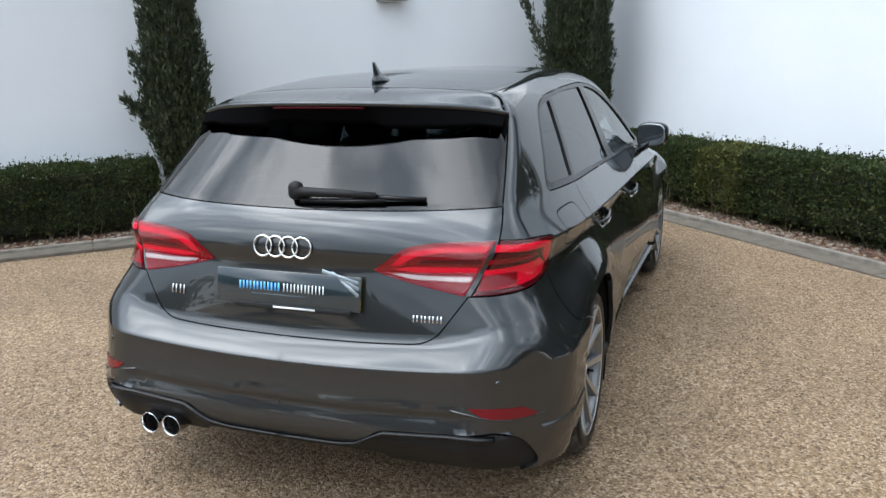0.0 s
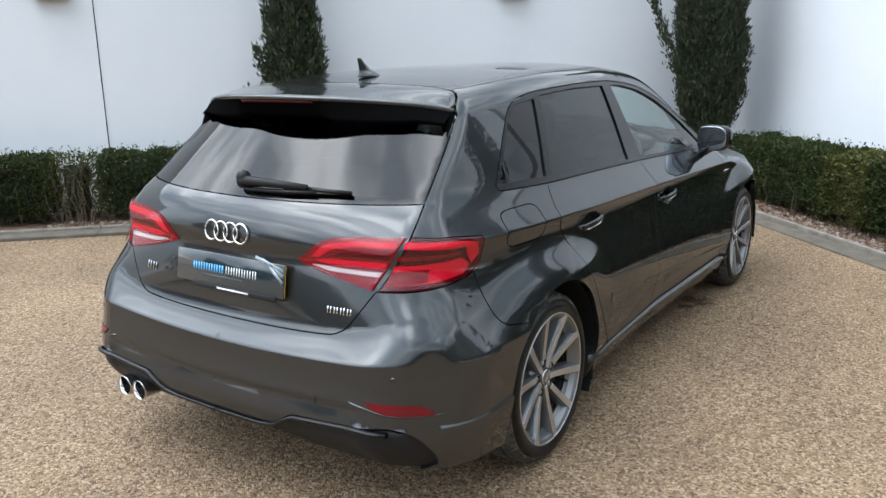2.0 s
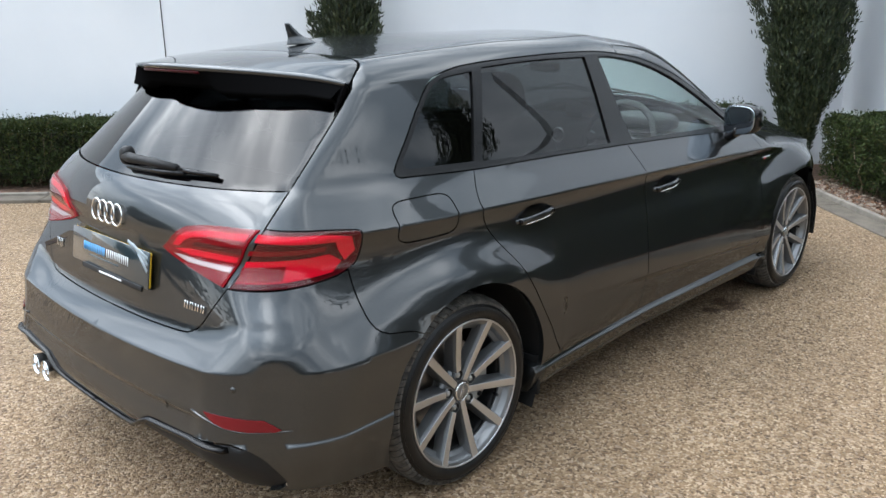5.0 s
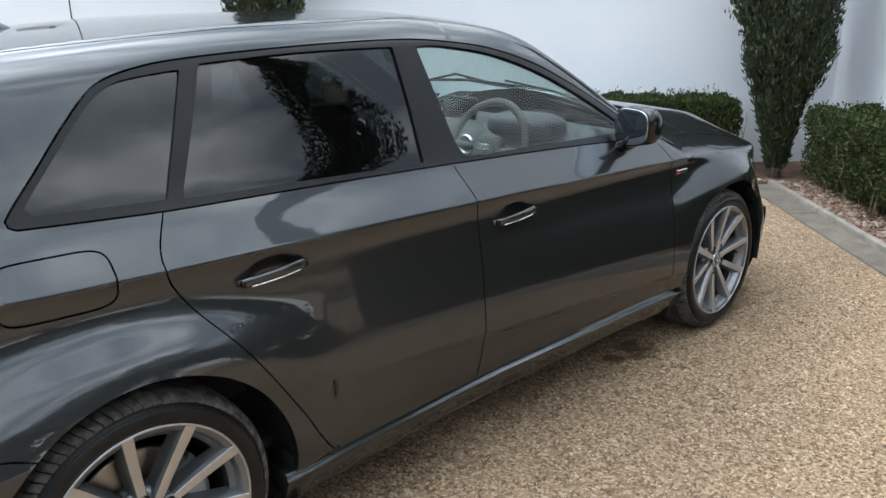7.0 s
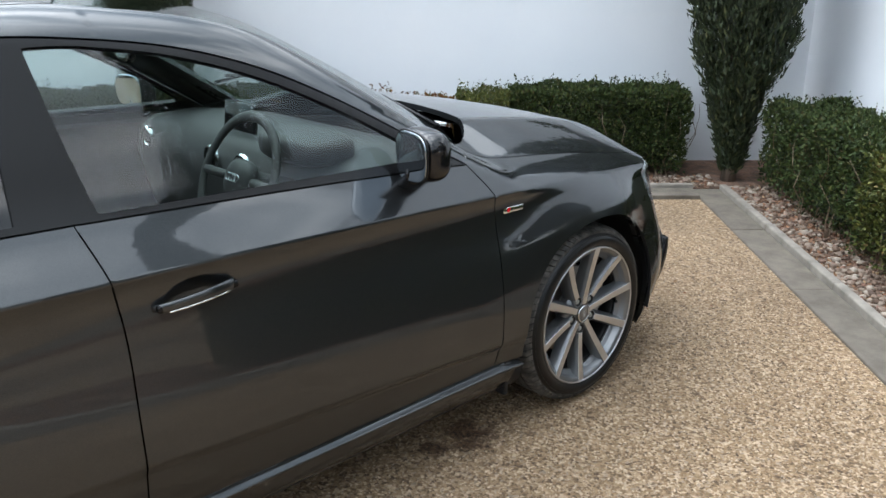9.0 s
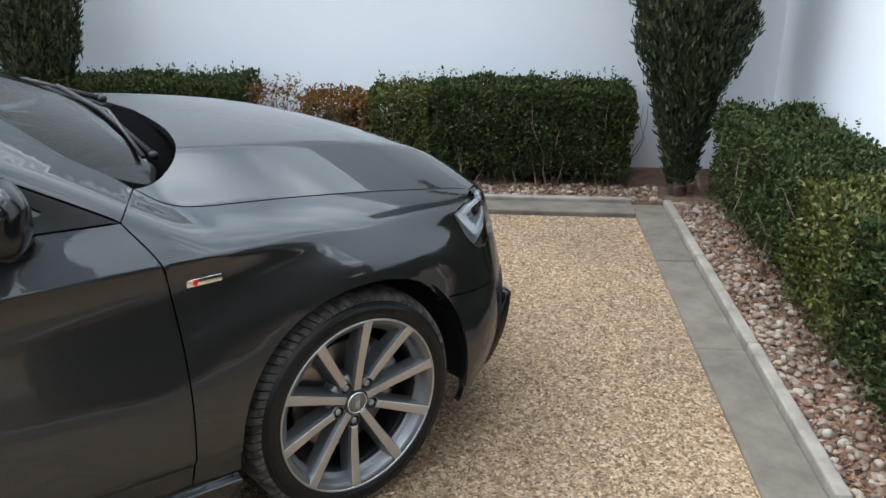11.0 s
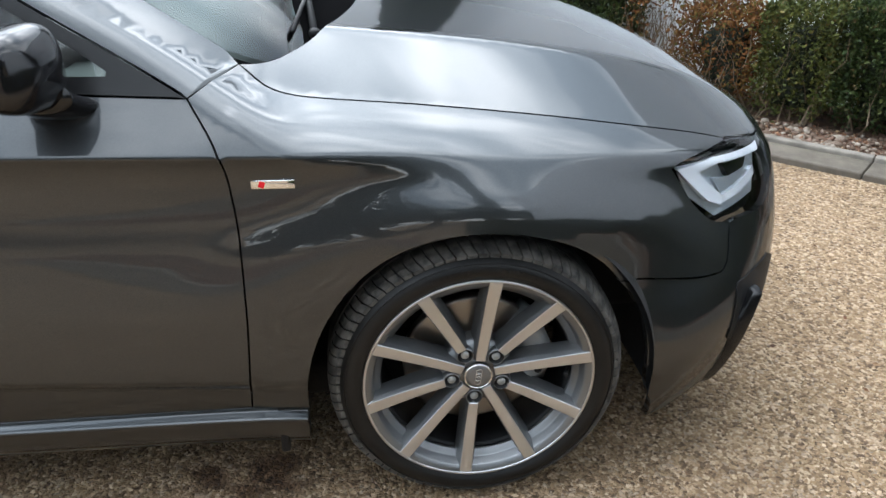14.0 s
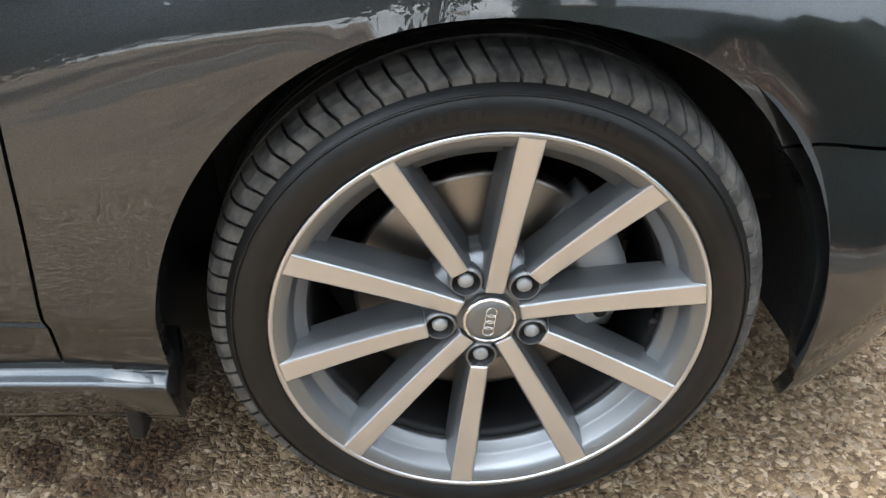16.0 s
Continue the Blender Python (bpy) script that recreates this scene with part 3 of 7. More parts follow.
def inside(poly, pts):
    x, y = pts[:, 0], pts[:, 1]
    hit = np.zeros(len(pts), bool)
    a = poly
    b = np.roll(poly, -1, 0)
    for (x0, y0), (x1, y1) in zip(a, b):
        if y0 == y1:
            continue
        cross = ((y0 > y) != (y1 > y)) & (x < (x1 - x0) * (y - y0) / (y1 - y0) + x0)
        hit ^= cross
    return hit


def shrunk(poly, d):
    """The outline drawn in by d on its own plane."""
    nxt, prv = np.roll(poly, -1, 0), np.roll(poly, 1, 0)
    t1, t0 = nxt - poly, poly - prv
    t1 /= np.linalg.norm(t1, axis=1)[:, None]
    t0 /= np.linalg.norm(t0, axis=1)[:, None]
    n = np.stack([-(t0 + t1)[:, 1], (t0 + t1)[:, 0]], 1)
    n /= np.maximum(np.linalg.norm(n, axis=1), 1e-6)[:, None]
    area = np.sum(poly[:, 0] * nxt[:, 1] - nxt[:, 0] * poly[:, 1])
    return poly + np.sign(area) * d * n


def panel(name, outline, way, mat, parent=None, label="", gap=0.002, sink=0.0, depth=0.018, grid=0.025, lines=(), holes=(), mirror=False, lift=None, join=False):
    """A sheet of the skin inside an outline (points on the skin), seen along a way, with its edges turned in.
    lines: polylines on the skin along which the sheet folds. holes: outlines left open. mirror: also one on the other flank; join: both halves in one mesh."""
    way = np.array(way, float) / np.linalg.norm(way)
    eu = np.cross(way, (0, 0, 1.0)) if abs(way[2]) < 0.95 else np.array((1.0, 0, 0))
    eu /= np.linalg.norm(eu)
    ev = np.cross(eu, way)
    flat = lambda p: np.stack([np.asarray(p) @ eu, np.asarray(p) @ ev], 1)
    poly = shrunk(flat(outline), gap) if gap else flat(outline)
    if join:
        poly[np.abs(np.asarray(outline)[:, 0]) < 0.004] = flat(outline)[np.abs(np.asarray(outline)[:, 0]) < 0.004]
    rings = [poly] + [shrunk(flat(h), -gap) if gap else flat(h) for h in holes]
    pts, edges = [], []
    for r in rings:
        n0 = len(pts)
        pts += [tuple(q) for q in r]
        edges += [(n0 + i, n0 + (i + 1) % len(r)) for i in range(len(r))]
    border = len(pts)
    lo, hi = poly.min(0), poly.max(0)
    gx, gy = np.meshgrid(np.arange(lo[0], hi[0], grid), np.arange(lo[1], hi[1], grid))
    gx[1::2] += grid / 2
    cand = np.stack([gx.ravel(), gy.ravel()], 1)
    fold = [flat(l) for l in lines]
    cand = cand[inside(poly, cand)]
    for h in rings[1:]:
        cand = cand[~inside(h, cand)]
    wall = np.vstack(rings + fold)
    close = ((cand[:, None, 0] - wall[None, :, 0]) ** 2 + (cand[:, None, 1] - wall[None, :, 1]) ** 2).min(1) if len(cand) else np.zeros(0)
    cand = cand[close > (grid * 0.42) ** 2] if len(cand) else cand
    pts += [tuple(q) for q in cand]
    for f in fold:
        ok = inside(poly, f)
        for h in rings[1:]:
            ok &= ~inside(h, f)
        n0, last = len(pts), None
        for q, good in zip(f, ok):
            if good:
                pts.append(tuple(q))
                if last is not None:
                    edges.append((last, len(pts) - 1))
                last = len(pts) - 1
            else:
                last = None
    v2, _, faces, origs, _, _ = delaunay_2d_cdt([Vector(p) for p in pts], edges, [], 0, 1e-6)
    v2 = np.array([tuple(v) for v in v2])
    mids = np.array([v2[list(f)].mean(0) for f in faces])
    good = inside(poly, mids)
    for h in rings[1:]:
        good &= ~inside(h, mids)
    faces = [f for f, g in zip(faces, good) if g]
    start = v2[:, :1] * eu + v2[:, 1:] * ev
    mid_along = float((np.asarray(outline) @ way).mean())
    span = float(np.ptp(np.asarray(outline) @ way)) + 0.35
    p = meet(start + way * (mid_along - span), np.tile(way, (len(v2), 1)), far=2 * span, steps=max(36, int(2 * span / 0.02)))
    nrm = skin_normal(p, 0.0025)
    p = p - nrm * sink if lift is None else p + nrm * lift(p)[:, None]
    # turned-in edges
    count = {}
    for f in faces:
        for a, b in zip(f, f[1:] + f[:1]):
            count[(a, b)] = count.get((a, b), 0) + 1
    rim = [(a, b) for (a, b) in count if (b, a) not in count and not (join and abs(p[a][0]) < 0.006 and abs(p[b][0]) < 0.006)]
    verts, vn, all_faces = list(p), list(nrm), [list(f) for f in faces]
    if depth:
        twin, low = {}, {}
        for a, b in rim:
            for k in (a, b):
                if k not in twin:
                    twin[k] = len(verts)
                    verts.append(p[k])
                    low[k] = len(verts)
                    verts.append(p[k] - nrm[k] * depth)
                    vn += [nrm[k], nrm[k]]
        side_n = {}
        for a, b in rim:
            all_faces.append([twin[b], twin[a], low[a], low[b]])
            e = np.cross(p[b] - p[a], nrm[a])
            for k in (a, b):
                side_n[k] = side_n.get(k, 0) + e / max(np.linalg.norm(e), 1e-9)
        for k, e in side_n.items():
            e = e / max(np.linalg.norm(e), 1e-9)
            vn[twin[k]] = vn[low[k]] = e
    verts, vn = np.array(verts), np.array(vn)
    tri = np.array([f[:3] for f in faces])
    if (np.cross(verts[tri[:, 1]] - verts[tri[:, 0]], verts[tri[:, 2]] - verts[tri[:, 0]]) * vn[tri[:, 0]]).sum() < 0:
        all_faces = [f[::-1] for f in all_faces]
    if join:
        n, k = len(verts), np.array((-1.0, 1, 1))
        all_faces = all_faces + [[n + i for i in f[::-1]] for f in all_faces]
        verts, vn = np.vstack([verts, verts * k]), np.vstack([vn, vn * k])
    obs = []
    for flip in ((False, True) if mirror else (False,)):
        k = np.array((-1.0, 1, 1)) if flip else np.ones(3)
        me = bpy.data.meshes.new(name)
        me.from_pydata([tuple(v) for v in verts * k], [], [tuple(f[::-1]) if flip else tuple(f) for f in all_faces])
        me.shade_smooth()
        me.normals_split_custom_set_from_vertices([tuple(n) for n in vn * k])
        ob = link(name, me, mat, parent, label, None)
        obs.append(ob)
    return obs if mirror else obs[0]


def chain(lay, points, step=0.02):
    """A closed outline with straight sides between points, laid on the skin by on_side, on_rear or on_corner."""
    return loop(*[lay([a, b], step) for a, b in zip(points, points[1:] + points[:1])])


def egg(size, power=2.4, at=(0, 0, 0), turn=None, rings=20, shape=None):
    """A rounded box, between a ball and a block, half sizes given; shape may bend its points."""
    n = rings * 2
    v, f = [], []
    c = lambda a: math.copysign(abs(math.cos(a)) ** (2 / power), math.cos(a))
    s = lambda a: math.copysign(abs(math.sin(a)) ** (2 / power), math.sin(a))
    for i in range(rings + 1):
        la = -math.pi / 2 + math.pi * i / rings
        for j in range(n):
            lo = 2 * math.pi * j / n
            p = Vector((size[0] * c(la) * c(lo), size[1] * c(la) * s(lo), size[2] * s(la)))
            v.append(Vector(shape(p)) if shape else p)
    bm = bmesh.new()
    vs = [bm.verts.new((turn @ p if turn is not None else p) + Vector(at)) for p in v]
    for i in range(rings):
        for j in range(n):
            bm.faces.new((vs[i * n + j], vs[i * n + (j + 1) % n], vs[(i + 1) * n + (j + 1) % n], vs[(i + 1) * n + j]))
    bmesh.ops.remove_doubles(bm, verts=bm.verts, dist=0.00005)
    bmesh.ops.recalc_face_normals(bm, faces=bm.faces)
    return bm


def sweep(sections, closed=True, cap=True):
    """A skin over rows of points, each row one cross-section."""
    bm = bmesh.new()
    rows = [[bm.verts.new(tuple(p)) for p in r] for r in sections]
    n = len(rows[0])
    for a, b in zip(rows, rows[1:]):
        for k in range(n if closed else n - 1):
            bm.faces.new((a[k], a[(k + 1) % n], b[(k + 1) % n], b[k]))
    if cap and closed:
        bm.faces.new(rows[0][::-1])
        bm.faces.new(rows[-1])
    bmesh.ops.recalc_face_normals(bm, faces=bm.faces)
    return bm


def mirrored(ob):
    """The same part on the other flank, as a mesh of its own."""
    me = ob.data.copy()
    me.transform(ob.matrix_basis)
    me.transform(Matrix.Diagonal((-1, 1, 1, 1)))
    me.flip_normals()
    twin = new(ob.name.split(".")[0], me)
    twin.parent = ob.parent
    if "label" in ob:
        twin["label"] = ob["label"]
    return twin

# ---- the car ----
car = empty("car", "dark grey metallic five-door hatchback with black trim, parked on gravel", "car")
OBLIQUE = (-0.85, 0.0, -0.53)
REARWARD, DOWN, BACKWARD = (0.0, 1.0, 0.0), (0.0, 0.0, -1.0), (0.0, -1.0, 0.0)


def arc(y, a0, a1, r=ARCH_R, long=ARCH_R):
    a = np.radians(np.linspace(a0, a1, 60))
    p = np.stack([y + long * np.cos(a), AXLE_Z + r * np.sin(a)], 1)
    return meet(np.c_[np.full(60, 1.15), p], np.tile((-1.0, 0, 0), (60, 1)))


crease_line = on_side([(y, float(crease_z(y))) for y in np.linspace(-0.35, 3.05, 40)])
crease_up = on_side([(y, float(crease_z(y)) + 0.006) for y in np.linspace(-0.35, 3.05, 40)])
crease_low = on_side([(y, float(crease_z(y)) - 0.006) for y in np.linspace(-0.35, 3.05, 40)])
FOLDS = (crease_line, crease_up, crease_low)

SILL = 0.292
UNDERCUT = tuple(on_side([(y, 0.502 - 0.076 * (y - 0.55) + d) for y in np.linspace(0.28, 2.3, 26)]) for d in (0.003, -0.008, -0.020, -0.032))
door_rear = on_side([(0.146, 1.008), (0.101, 0.91), (0.145, 0.808), (0.255, 0.668), (0.38, 0.48), (0.45, 0.36), (0.50, SILL)])
door_mid = on_side([(1.046, 0.984), (1.072, 0.881), (1.088, 0.75), (1.080, 0.537), (1.078, SILL)])
door_front = on_side([(2.125, 0.928), (2.176, 0.838), (2.191, 0.738), (2.195, 0.653), (2.192, 0.486), (2.177, SILL)])
belt_rear = on_side([(0.146, 1.008), (0.60, 0.998), (1.046, 0.984)])
belt_front = on_side([(1.046, 0.984), (1.6, 0.960), (2.125, 0.928)])
sill_rear = on_side([(0.50, SILL), (1.078, SILL)])
sill_front = on_side([(1.078, SILL), (2.177, SILL)])
def oval(y, z, ry, rz, n=28, power=2.6):
    a = np.linspace(0, 2 * np.pi, n, endpoint=False)
    e = lambda q: np.sign(q) * np.abs(q) ** (2 / power)
    c = np.stack([y + ry * e(np.cos(a)), z + rz * e(np.sin(a))], 1)
    return meet(np.c_[np.full(n, 1.15), c], np.tile((-1.0, 0, 0), (n, 1)))


HANDLES = ((0.365, 0.826), (1.248, 0.795))
cups = [oval(y + 0.005, z + 0.002, 0.072, 0.042) for y, z in HANDLES]
flap_edge = oval(-0.117, 0.906, 0.115, 0.060, 48, 5.0)
rear_doors = panel("rear_door", loop(door_rear, sill_rear, door_mid, belt_rear), OBLIQUE, PAINT, car, grid=0.02, lines=FOLDS + UNDERCUT, holes=(cups[0],), mirror=True)
front_doors = panel("front_door", loop(door_mid, sill_front, door_front, belt_front), OBLIQUE, PAINT, car, grid=0.02, lines=FOLDS + UNDERCUT, holes=(cups[1],), mirror=True)

# roof, glass and pillars
hood_side = on_top([(0.650, 2.205), (0.702, 2.30), (0.705, 2.54), (0.699, 2.79), (0.685, 3.0), (0.652, 3.20)])
hood_back = on_top([(0.650, 2.205), (0.60, 2.29), (0.50, 2.37), (0.28, 2.43), (0.0, 2.455)])
tail_edge = np.vstack([onto([(0.30, -0.105, 1.38), (0.44, -0.10, 1.36), (0.525, -0.12, 1.33), (0.565, -0.185, 1.29)], (-0.25, 0.3, -1)),
                       onto([(0.575, -0.20, 1.275), (0.612, -0.29, 1.21), (0.640, -0.40, 1.12), (0.660, -0.50, 1.035), (0.668, -0.595, 0.945)], (-0.8, 0.6, -0.2))])
lamp_split = on_corner([(31.7, 0.944), (28, 0.86), (23.8, 0.783)])
tail_low = on_rear([(0.590, 0.783), (0.545, 0.72), (0.505, 0.668), (0.475, 0.648), (0.43, 0.636), (0.25, 0.628), (0.0, 0.625)])
dlo_top = on_side([(-0.150, 1.022), (-0.168, 1.035), (-0.150, 1.06), (-0.092, 1.12), (0.0, 1.215), (0.085, 1.285), (0.193, 1.316), (0.344, 1.330), (0.637, 1.340), (0.95, 1.342), (1.136, 1.332), (1.36, 1.300), (1.56, 1.240), (1.75, 1.150), (1.93, 1.045), (2.10, 0.945), (2.125, 0.928)], 0.015)
dlo_rear = on_side([(0.146, 1.008), (-0.150, 1.022)])
windscreen_edge = on_top([(0.50, 1.16), (0.52, 1.35), (0.550, 1.6), (0.585, 1.9), (0.622, 2.18)])
roof_seam = on_top([(0.500, -0.11), (0.515, 0.0), (0.525, 0.3), (0.525, 0.7), (0.515, 1.0), (0.50, 1.16)])
cowl_step = np.array([windscreen_edge[-1], hood_side[0]])
fender_corner = np.array([hood_side[0], door_front[0]])
seam_rear = on_side([(-0.2316, 0.601), (-0.28, 0.620), (-0.355, 0.633), (-0.390, 0.662), (-0.399, 0.724), (-0.401, 0.815)])
lamp_out = on_corner([(31.7, 0.944), (42, 0.932), (50, 0.920), (53.2, 0.913), (53.4, 0.88), (52.0, 0.835), (50.2, 0.815)], 0.012)
lamp_low = on_corner([(50.2, 0.815), (46, 0.798), (36, 0.786), (23.8, 0.783)], 0.012)
arch_back = arc(REAR_AXLE, -4, 129)
foot = np.array([door_rear[-1], arch_back[0]])

upper_tail = tail_edge[np.argmin(np.linalg.norm(tail_edge - roof_seam[0], axis=1)):]
body_sides = panel("body_side", loop(door_rear, foot, arch_back, seam_rear, lamp_out[::-1], upper_tail[::-1], roof_seam, windscreen_edge, cowl_step, fender_corner, dlo_top[::-1], dlo_rear),
                   OBLIQUE, PAINT, car, grid=0.016, lines=FOLDS, holes=(flap_edge,), mirror=True)
flaps = panel("fuel_flap", flap_edge, OBLIQUE, PAINT, body_sides[0], lines=FOLDS, grid=0.02, gap=0.0025)
panel("fuel_flap_backing", flap_edge, OBLIQUE, DARK, body_sides[0], gap=-0.01, sink=0.012, depth=0, grid=0.04)
panel("plain_panel", flap_edge * (-1, 1, 1), (0.85, 0, -0.53), PAINT, body_sides[1], gap=-0.002, sink=0.0005, depth=0, grid=0.03)

# rear bumper
arch_rear_low = arc(REAR_AXLE, 129, 196)
bottom_corner = on_corner([(47.5, 0.236), (40, 0.248), (33, 0.252)])
skirt_top = on_corner([(33, 0.252), (36.8, 0.275), (35.4, 0.325), (32.2, 0.378), (28, 0.401), (23, 0.400)])
skirt_line = on_rear([(0.62, 0.398), (0.48, 0.390), (0.36, 0.383), (0.325, 0.368), (0.27, 0.336), (0.20, 0.324), (0.0, 0.322)])
flip = np.array((-1.0, 1, 1))
both = lambda e: np.vstack([e, (e * flip)[::-1][1:]])
right_half = loop(tail_low[::-1], lamp_low[::-1], seam_rear[::-1], arch_rear_low, bottom_corner, skirt_top, skirt_line, on_rear([(0.0, 0.322), (0.0, 0.625)]))
def fold_at(d):
    rough = on_corner([(18.6, 0.58), (45, 0.58), (78, 0.58)], 0.012)
    a = np.degrees(np.arctan2(rough[:, 0] - 0.3, -rough[:, 1]))
    return np.vstack([on_rear([(x, float(fold_z(x)) + d) for x in np.linspace(0, 0.54, 9)]), on_corner([(q, float(fold_z(p[0])) + d) for q, p in zip(a, rough)], 0.012)])


rear_bumper = panel("rear_bumper", right_half, (-0.62, 0.78, -0.12), PAINT, car, grid=0.018, join=True, lines=[fold_at(d) for d in (-0.006, 0.0, 0.006)] + [on_rear([(x, 0.452 + 0.03 * x * x + d) for x in np.linspace(0.02, 0.64, 9)]) for d in (0.001, -0.010, -0.021)] + [on_corner([(38, 0.402 - d), (50, 0.402 - d), (64, 0.402 - d)], 0.012) for d in (-0.002, 0.004, 0.010)])

# tailgate
gate_half = loop(lamp_split, tail_low)
glass_low = on_rear([(0.640, 1.028), (0.40, 1.024), (0.0, 1.022)])
gate_right = loop(on_rear([(0.0, 1.022), (0.40, 1.024), (0.655, 1.028)]), upper_tail[np.argmin(np.abs(upper_tail[:, 2] - 1.03)):], lamp_split, tail_low)
tailgate = panel("tailgate", np.vstack([gate_right, (gate_right * flip)[::-1][1:-1]]), REARWARD, PAINT, car, grid=0.02)
pane_edge = upper_tail[(upper_tail[:, 2] > 1.03) & (upper_tail[:, 2] < 1.272)][::-1]
pane_right = loop(on_rear([(0.0, 1.022), (0.40, 1.024), (0.655, 1.028)]), pane_edge, on_rear([(0.565, 1.275), (0.3, 1.315), (0.0, 1.322)]))
rear_window = panel("rear_window", np.vstack([pane_right, (pane_right * flip)[::-1][1:-1]]), REARWARD, PRIVACY, tailgate, "dark tinted rear window", sink=0.002)
rear_window.visible_shadow = False
roof_right = loop(np.vstack([onto([(0.0, -0.108, 1.38), (0.30, -0.105, 1.38)], DOWN), tail_edge[:np.argmin(np.linalg.norm(tail_edge - roof_seam[0], axis=1)) + 1]]), roof_seam, on_top([(0.50, 1.16), (0.3, 1.23), (0.0, 1.26)]))
roof = panel("roof", np.vstack([roof_right, (roof_right * flip)[::-1][1:-1]]), DOWN, PAINT, car, grid=0.03)
screen_right = loop(on_top([(0.0, 1.26), (0.3, 1.23), (0.50, 1.16)]), windscreen_edge, on_top([(0.622, 2.18), (0.59, 2.262), (0.52, 2.318), (0.43, 2.322), (0.30, 2.295), (0.0, 2.295)]))
windscreen = panel("windscreen", np.vstack([screen_right, (screen_right * flip)[::-1][1:-1]]), DOWN, PANE, car, "clear windscreen", grid=0.04, sink=0.003)
windscreen.visible_shadow = False

# bonnet, wings, front bumper
hood_front = on_top([(0.652, 3.20), (0.60, 3.272), (0.545, 3.33), (0.44, 3.38), (0.25, 3.42), (0.0, 3.435)])
hood_right = loop(hood_back[::-1], hood_side, hood_front)
bonnet = panel("bonnet", np.vstack([hood_right, (hood_right * flip)[::-1][1:-1]]), DOWN, PAINT, car, grid=0.02)
lamp_top = onto([(0.652, 3.20, 0.75), (0.71, 3.13, 0.745), (0.765, 3.05, 0.745)], (-0.5, -0.3, -0.8))
lamp_side = on_side([(3.05, 0.742), (3.075, 0.71), (3.11, 0.66), (3.16, 0.615), (3.215, 0.595)])
wing_seam = on_side([(2.9372, 0.5313), (2.985, 0.529), (3.07, 0.512), (3.16, 0.500), (3.205, 0.51), (3.215, 0.595)])
arch_front = arc(FRONT_AXLE, 36, 184, ARCH_R, 0.355)
wings = panel("front_wing", loop(door_front, np.array([door_front[-1], arch_front[-1]]), arch_front[::-1], wing_seam, lamp_side, lamp_top, hood_side, fender_corner), OBLIQUE, PAINT, car, grid=0.016, lines=FOLDS, mirror=True)
hl_top = hood_front[:np.argmin(np.abs(hood_front[:, 0] - 0.54)) + 1]
hl_low = np.vstack([on_front([(0.700, 0.597), (0.64, 0.590), (0.59, 0.605), (0.56, 0.65)]), hl_top[-1:]])
nose_edge = hood_front[np.argmin(np.abs(hood_front[:, 0] - 0.54)):]
arch_front_low = on_side([(2.9372, 0.5313), (2.971, 0.488), (2.997, 0.430), (3.010, 0.365), (3.018, 0.273), (3.048, 0.190), (3.05, 0.14)])
fb_bottom = np.vstack([on_side([(3.05, 0.14), (3.12, 0.135)]), on_front([(0.66, 0.135), (0.4, 0.135), (0.0, 0.135)])])
fb_right = loop(nose_edge[::-1], hl_low[::-1], wing_seam[::-1], arch_front_low, fb_bottom, np.vstack([on_front([(0.0, 0.135), (0.0, 0.66)]), nose_edge[-1:]]))
front_bumper = panel("front_bumper", fb_right, (-0.6, -0.8, 0.0), PAINT, car, grid=0.025, join=True)

# window surround and panes
q_glass = loop(on_side([(0.165, 1.035), (-0.112, 1.046)]), on_side([(-0.122, 1.06), (-0.055, 1.13), (0.035, 1.222), (0.10, 1.272), (0.16, 1.29), (0.285, 1.302)]), on_side([(0.285, 1.302), (0.165, 1.035)]))
r_glass = loop(on_side([(0.206, 1.030), (0.275, 1.17), (0.343, 1.312)]), on_side([(0.343, 1.312), (0.64, 1.322), (0.957, 1.320)]), on_side([(0.957, 1.320), (0.950, 1.15), (0.940, 1.005)]), on_side([(0.940, 1.005), (0.206, 1.030)]))
f_glass = loop(on_side([(1.102, 0.998), (1.075, 1.15), (1.054, 1.316)]), on_side([(1.054, 1.316), (1.16, 1.312), (1.36, 1.278), (1.56, 1.212), (1.75, 1.118), (1.90, 1.03), (1.985, 0.975)]), on_side([(1.985, 0.970), (1.102, 0.998)]))
surrounds = panel("window_surround", loop(dlo_top, belt_front, belt_rear, dlo_rear), OBLIQUE, BLACK_TRIM, car, "satin black window surround", sink=0.001, holes=(q_glass, r_glass, f_glass), mirror=True, gap=0.003)
for nm, outline, mat, lab in (("quarter_window", q_glass, PRIVACY, "dark tinted pane"), ("rear_side_window", r_glass, PRIVACY, "dark tinted pane"), ("front_side_window", f_glass, PANE, "clear pane")):
    for ob in panel(nm, outline, OBLIQUE, mat, car, lab, gap=-0.004, sink=0.008, depth=0.0, mirror=True, grid=0.04):
        ob.visible_shadow = False

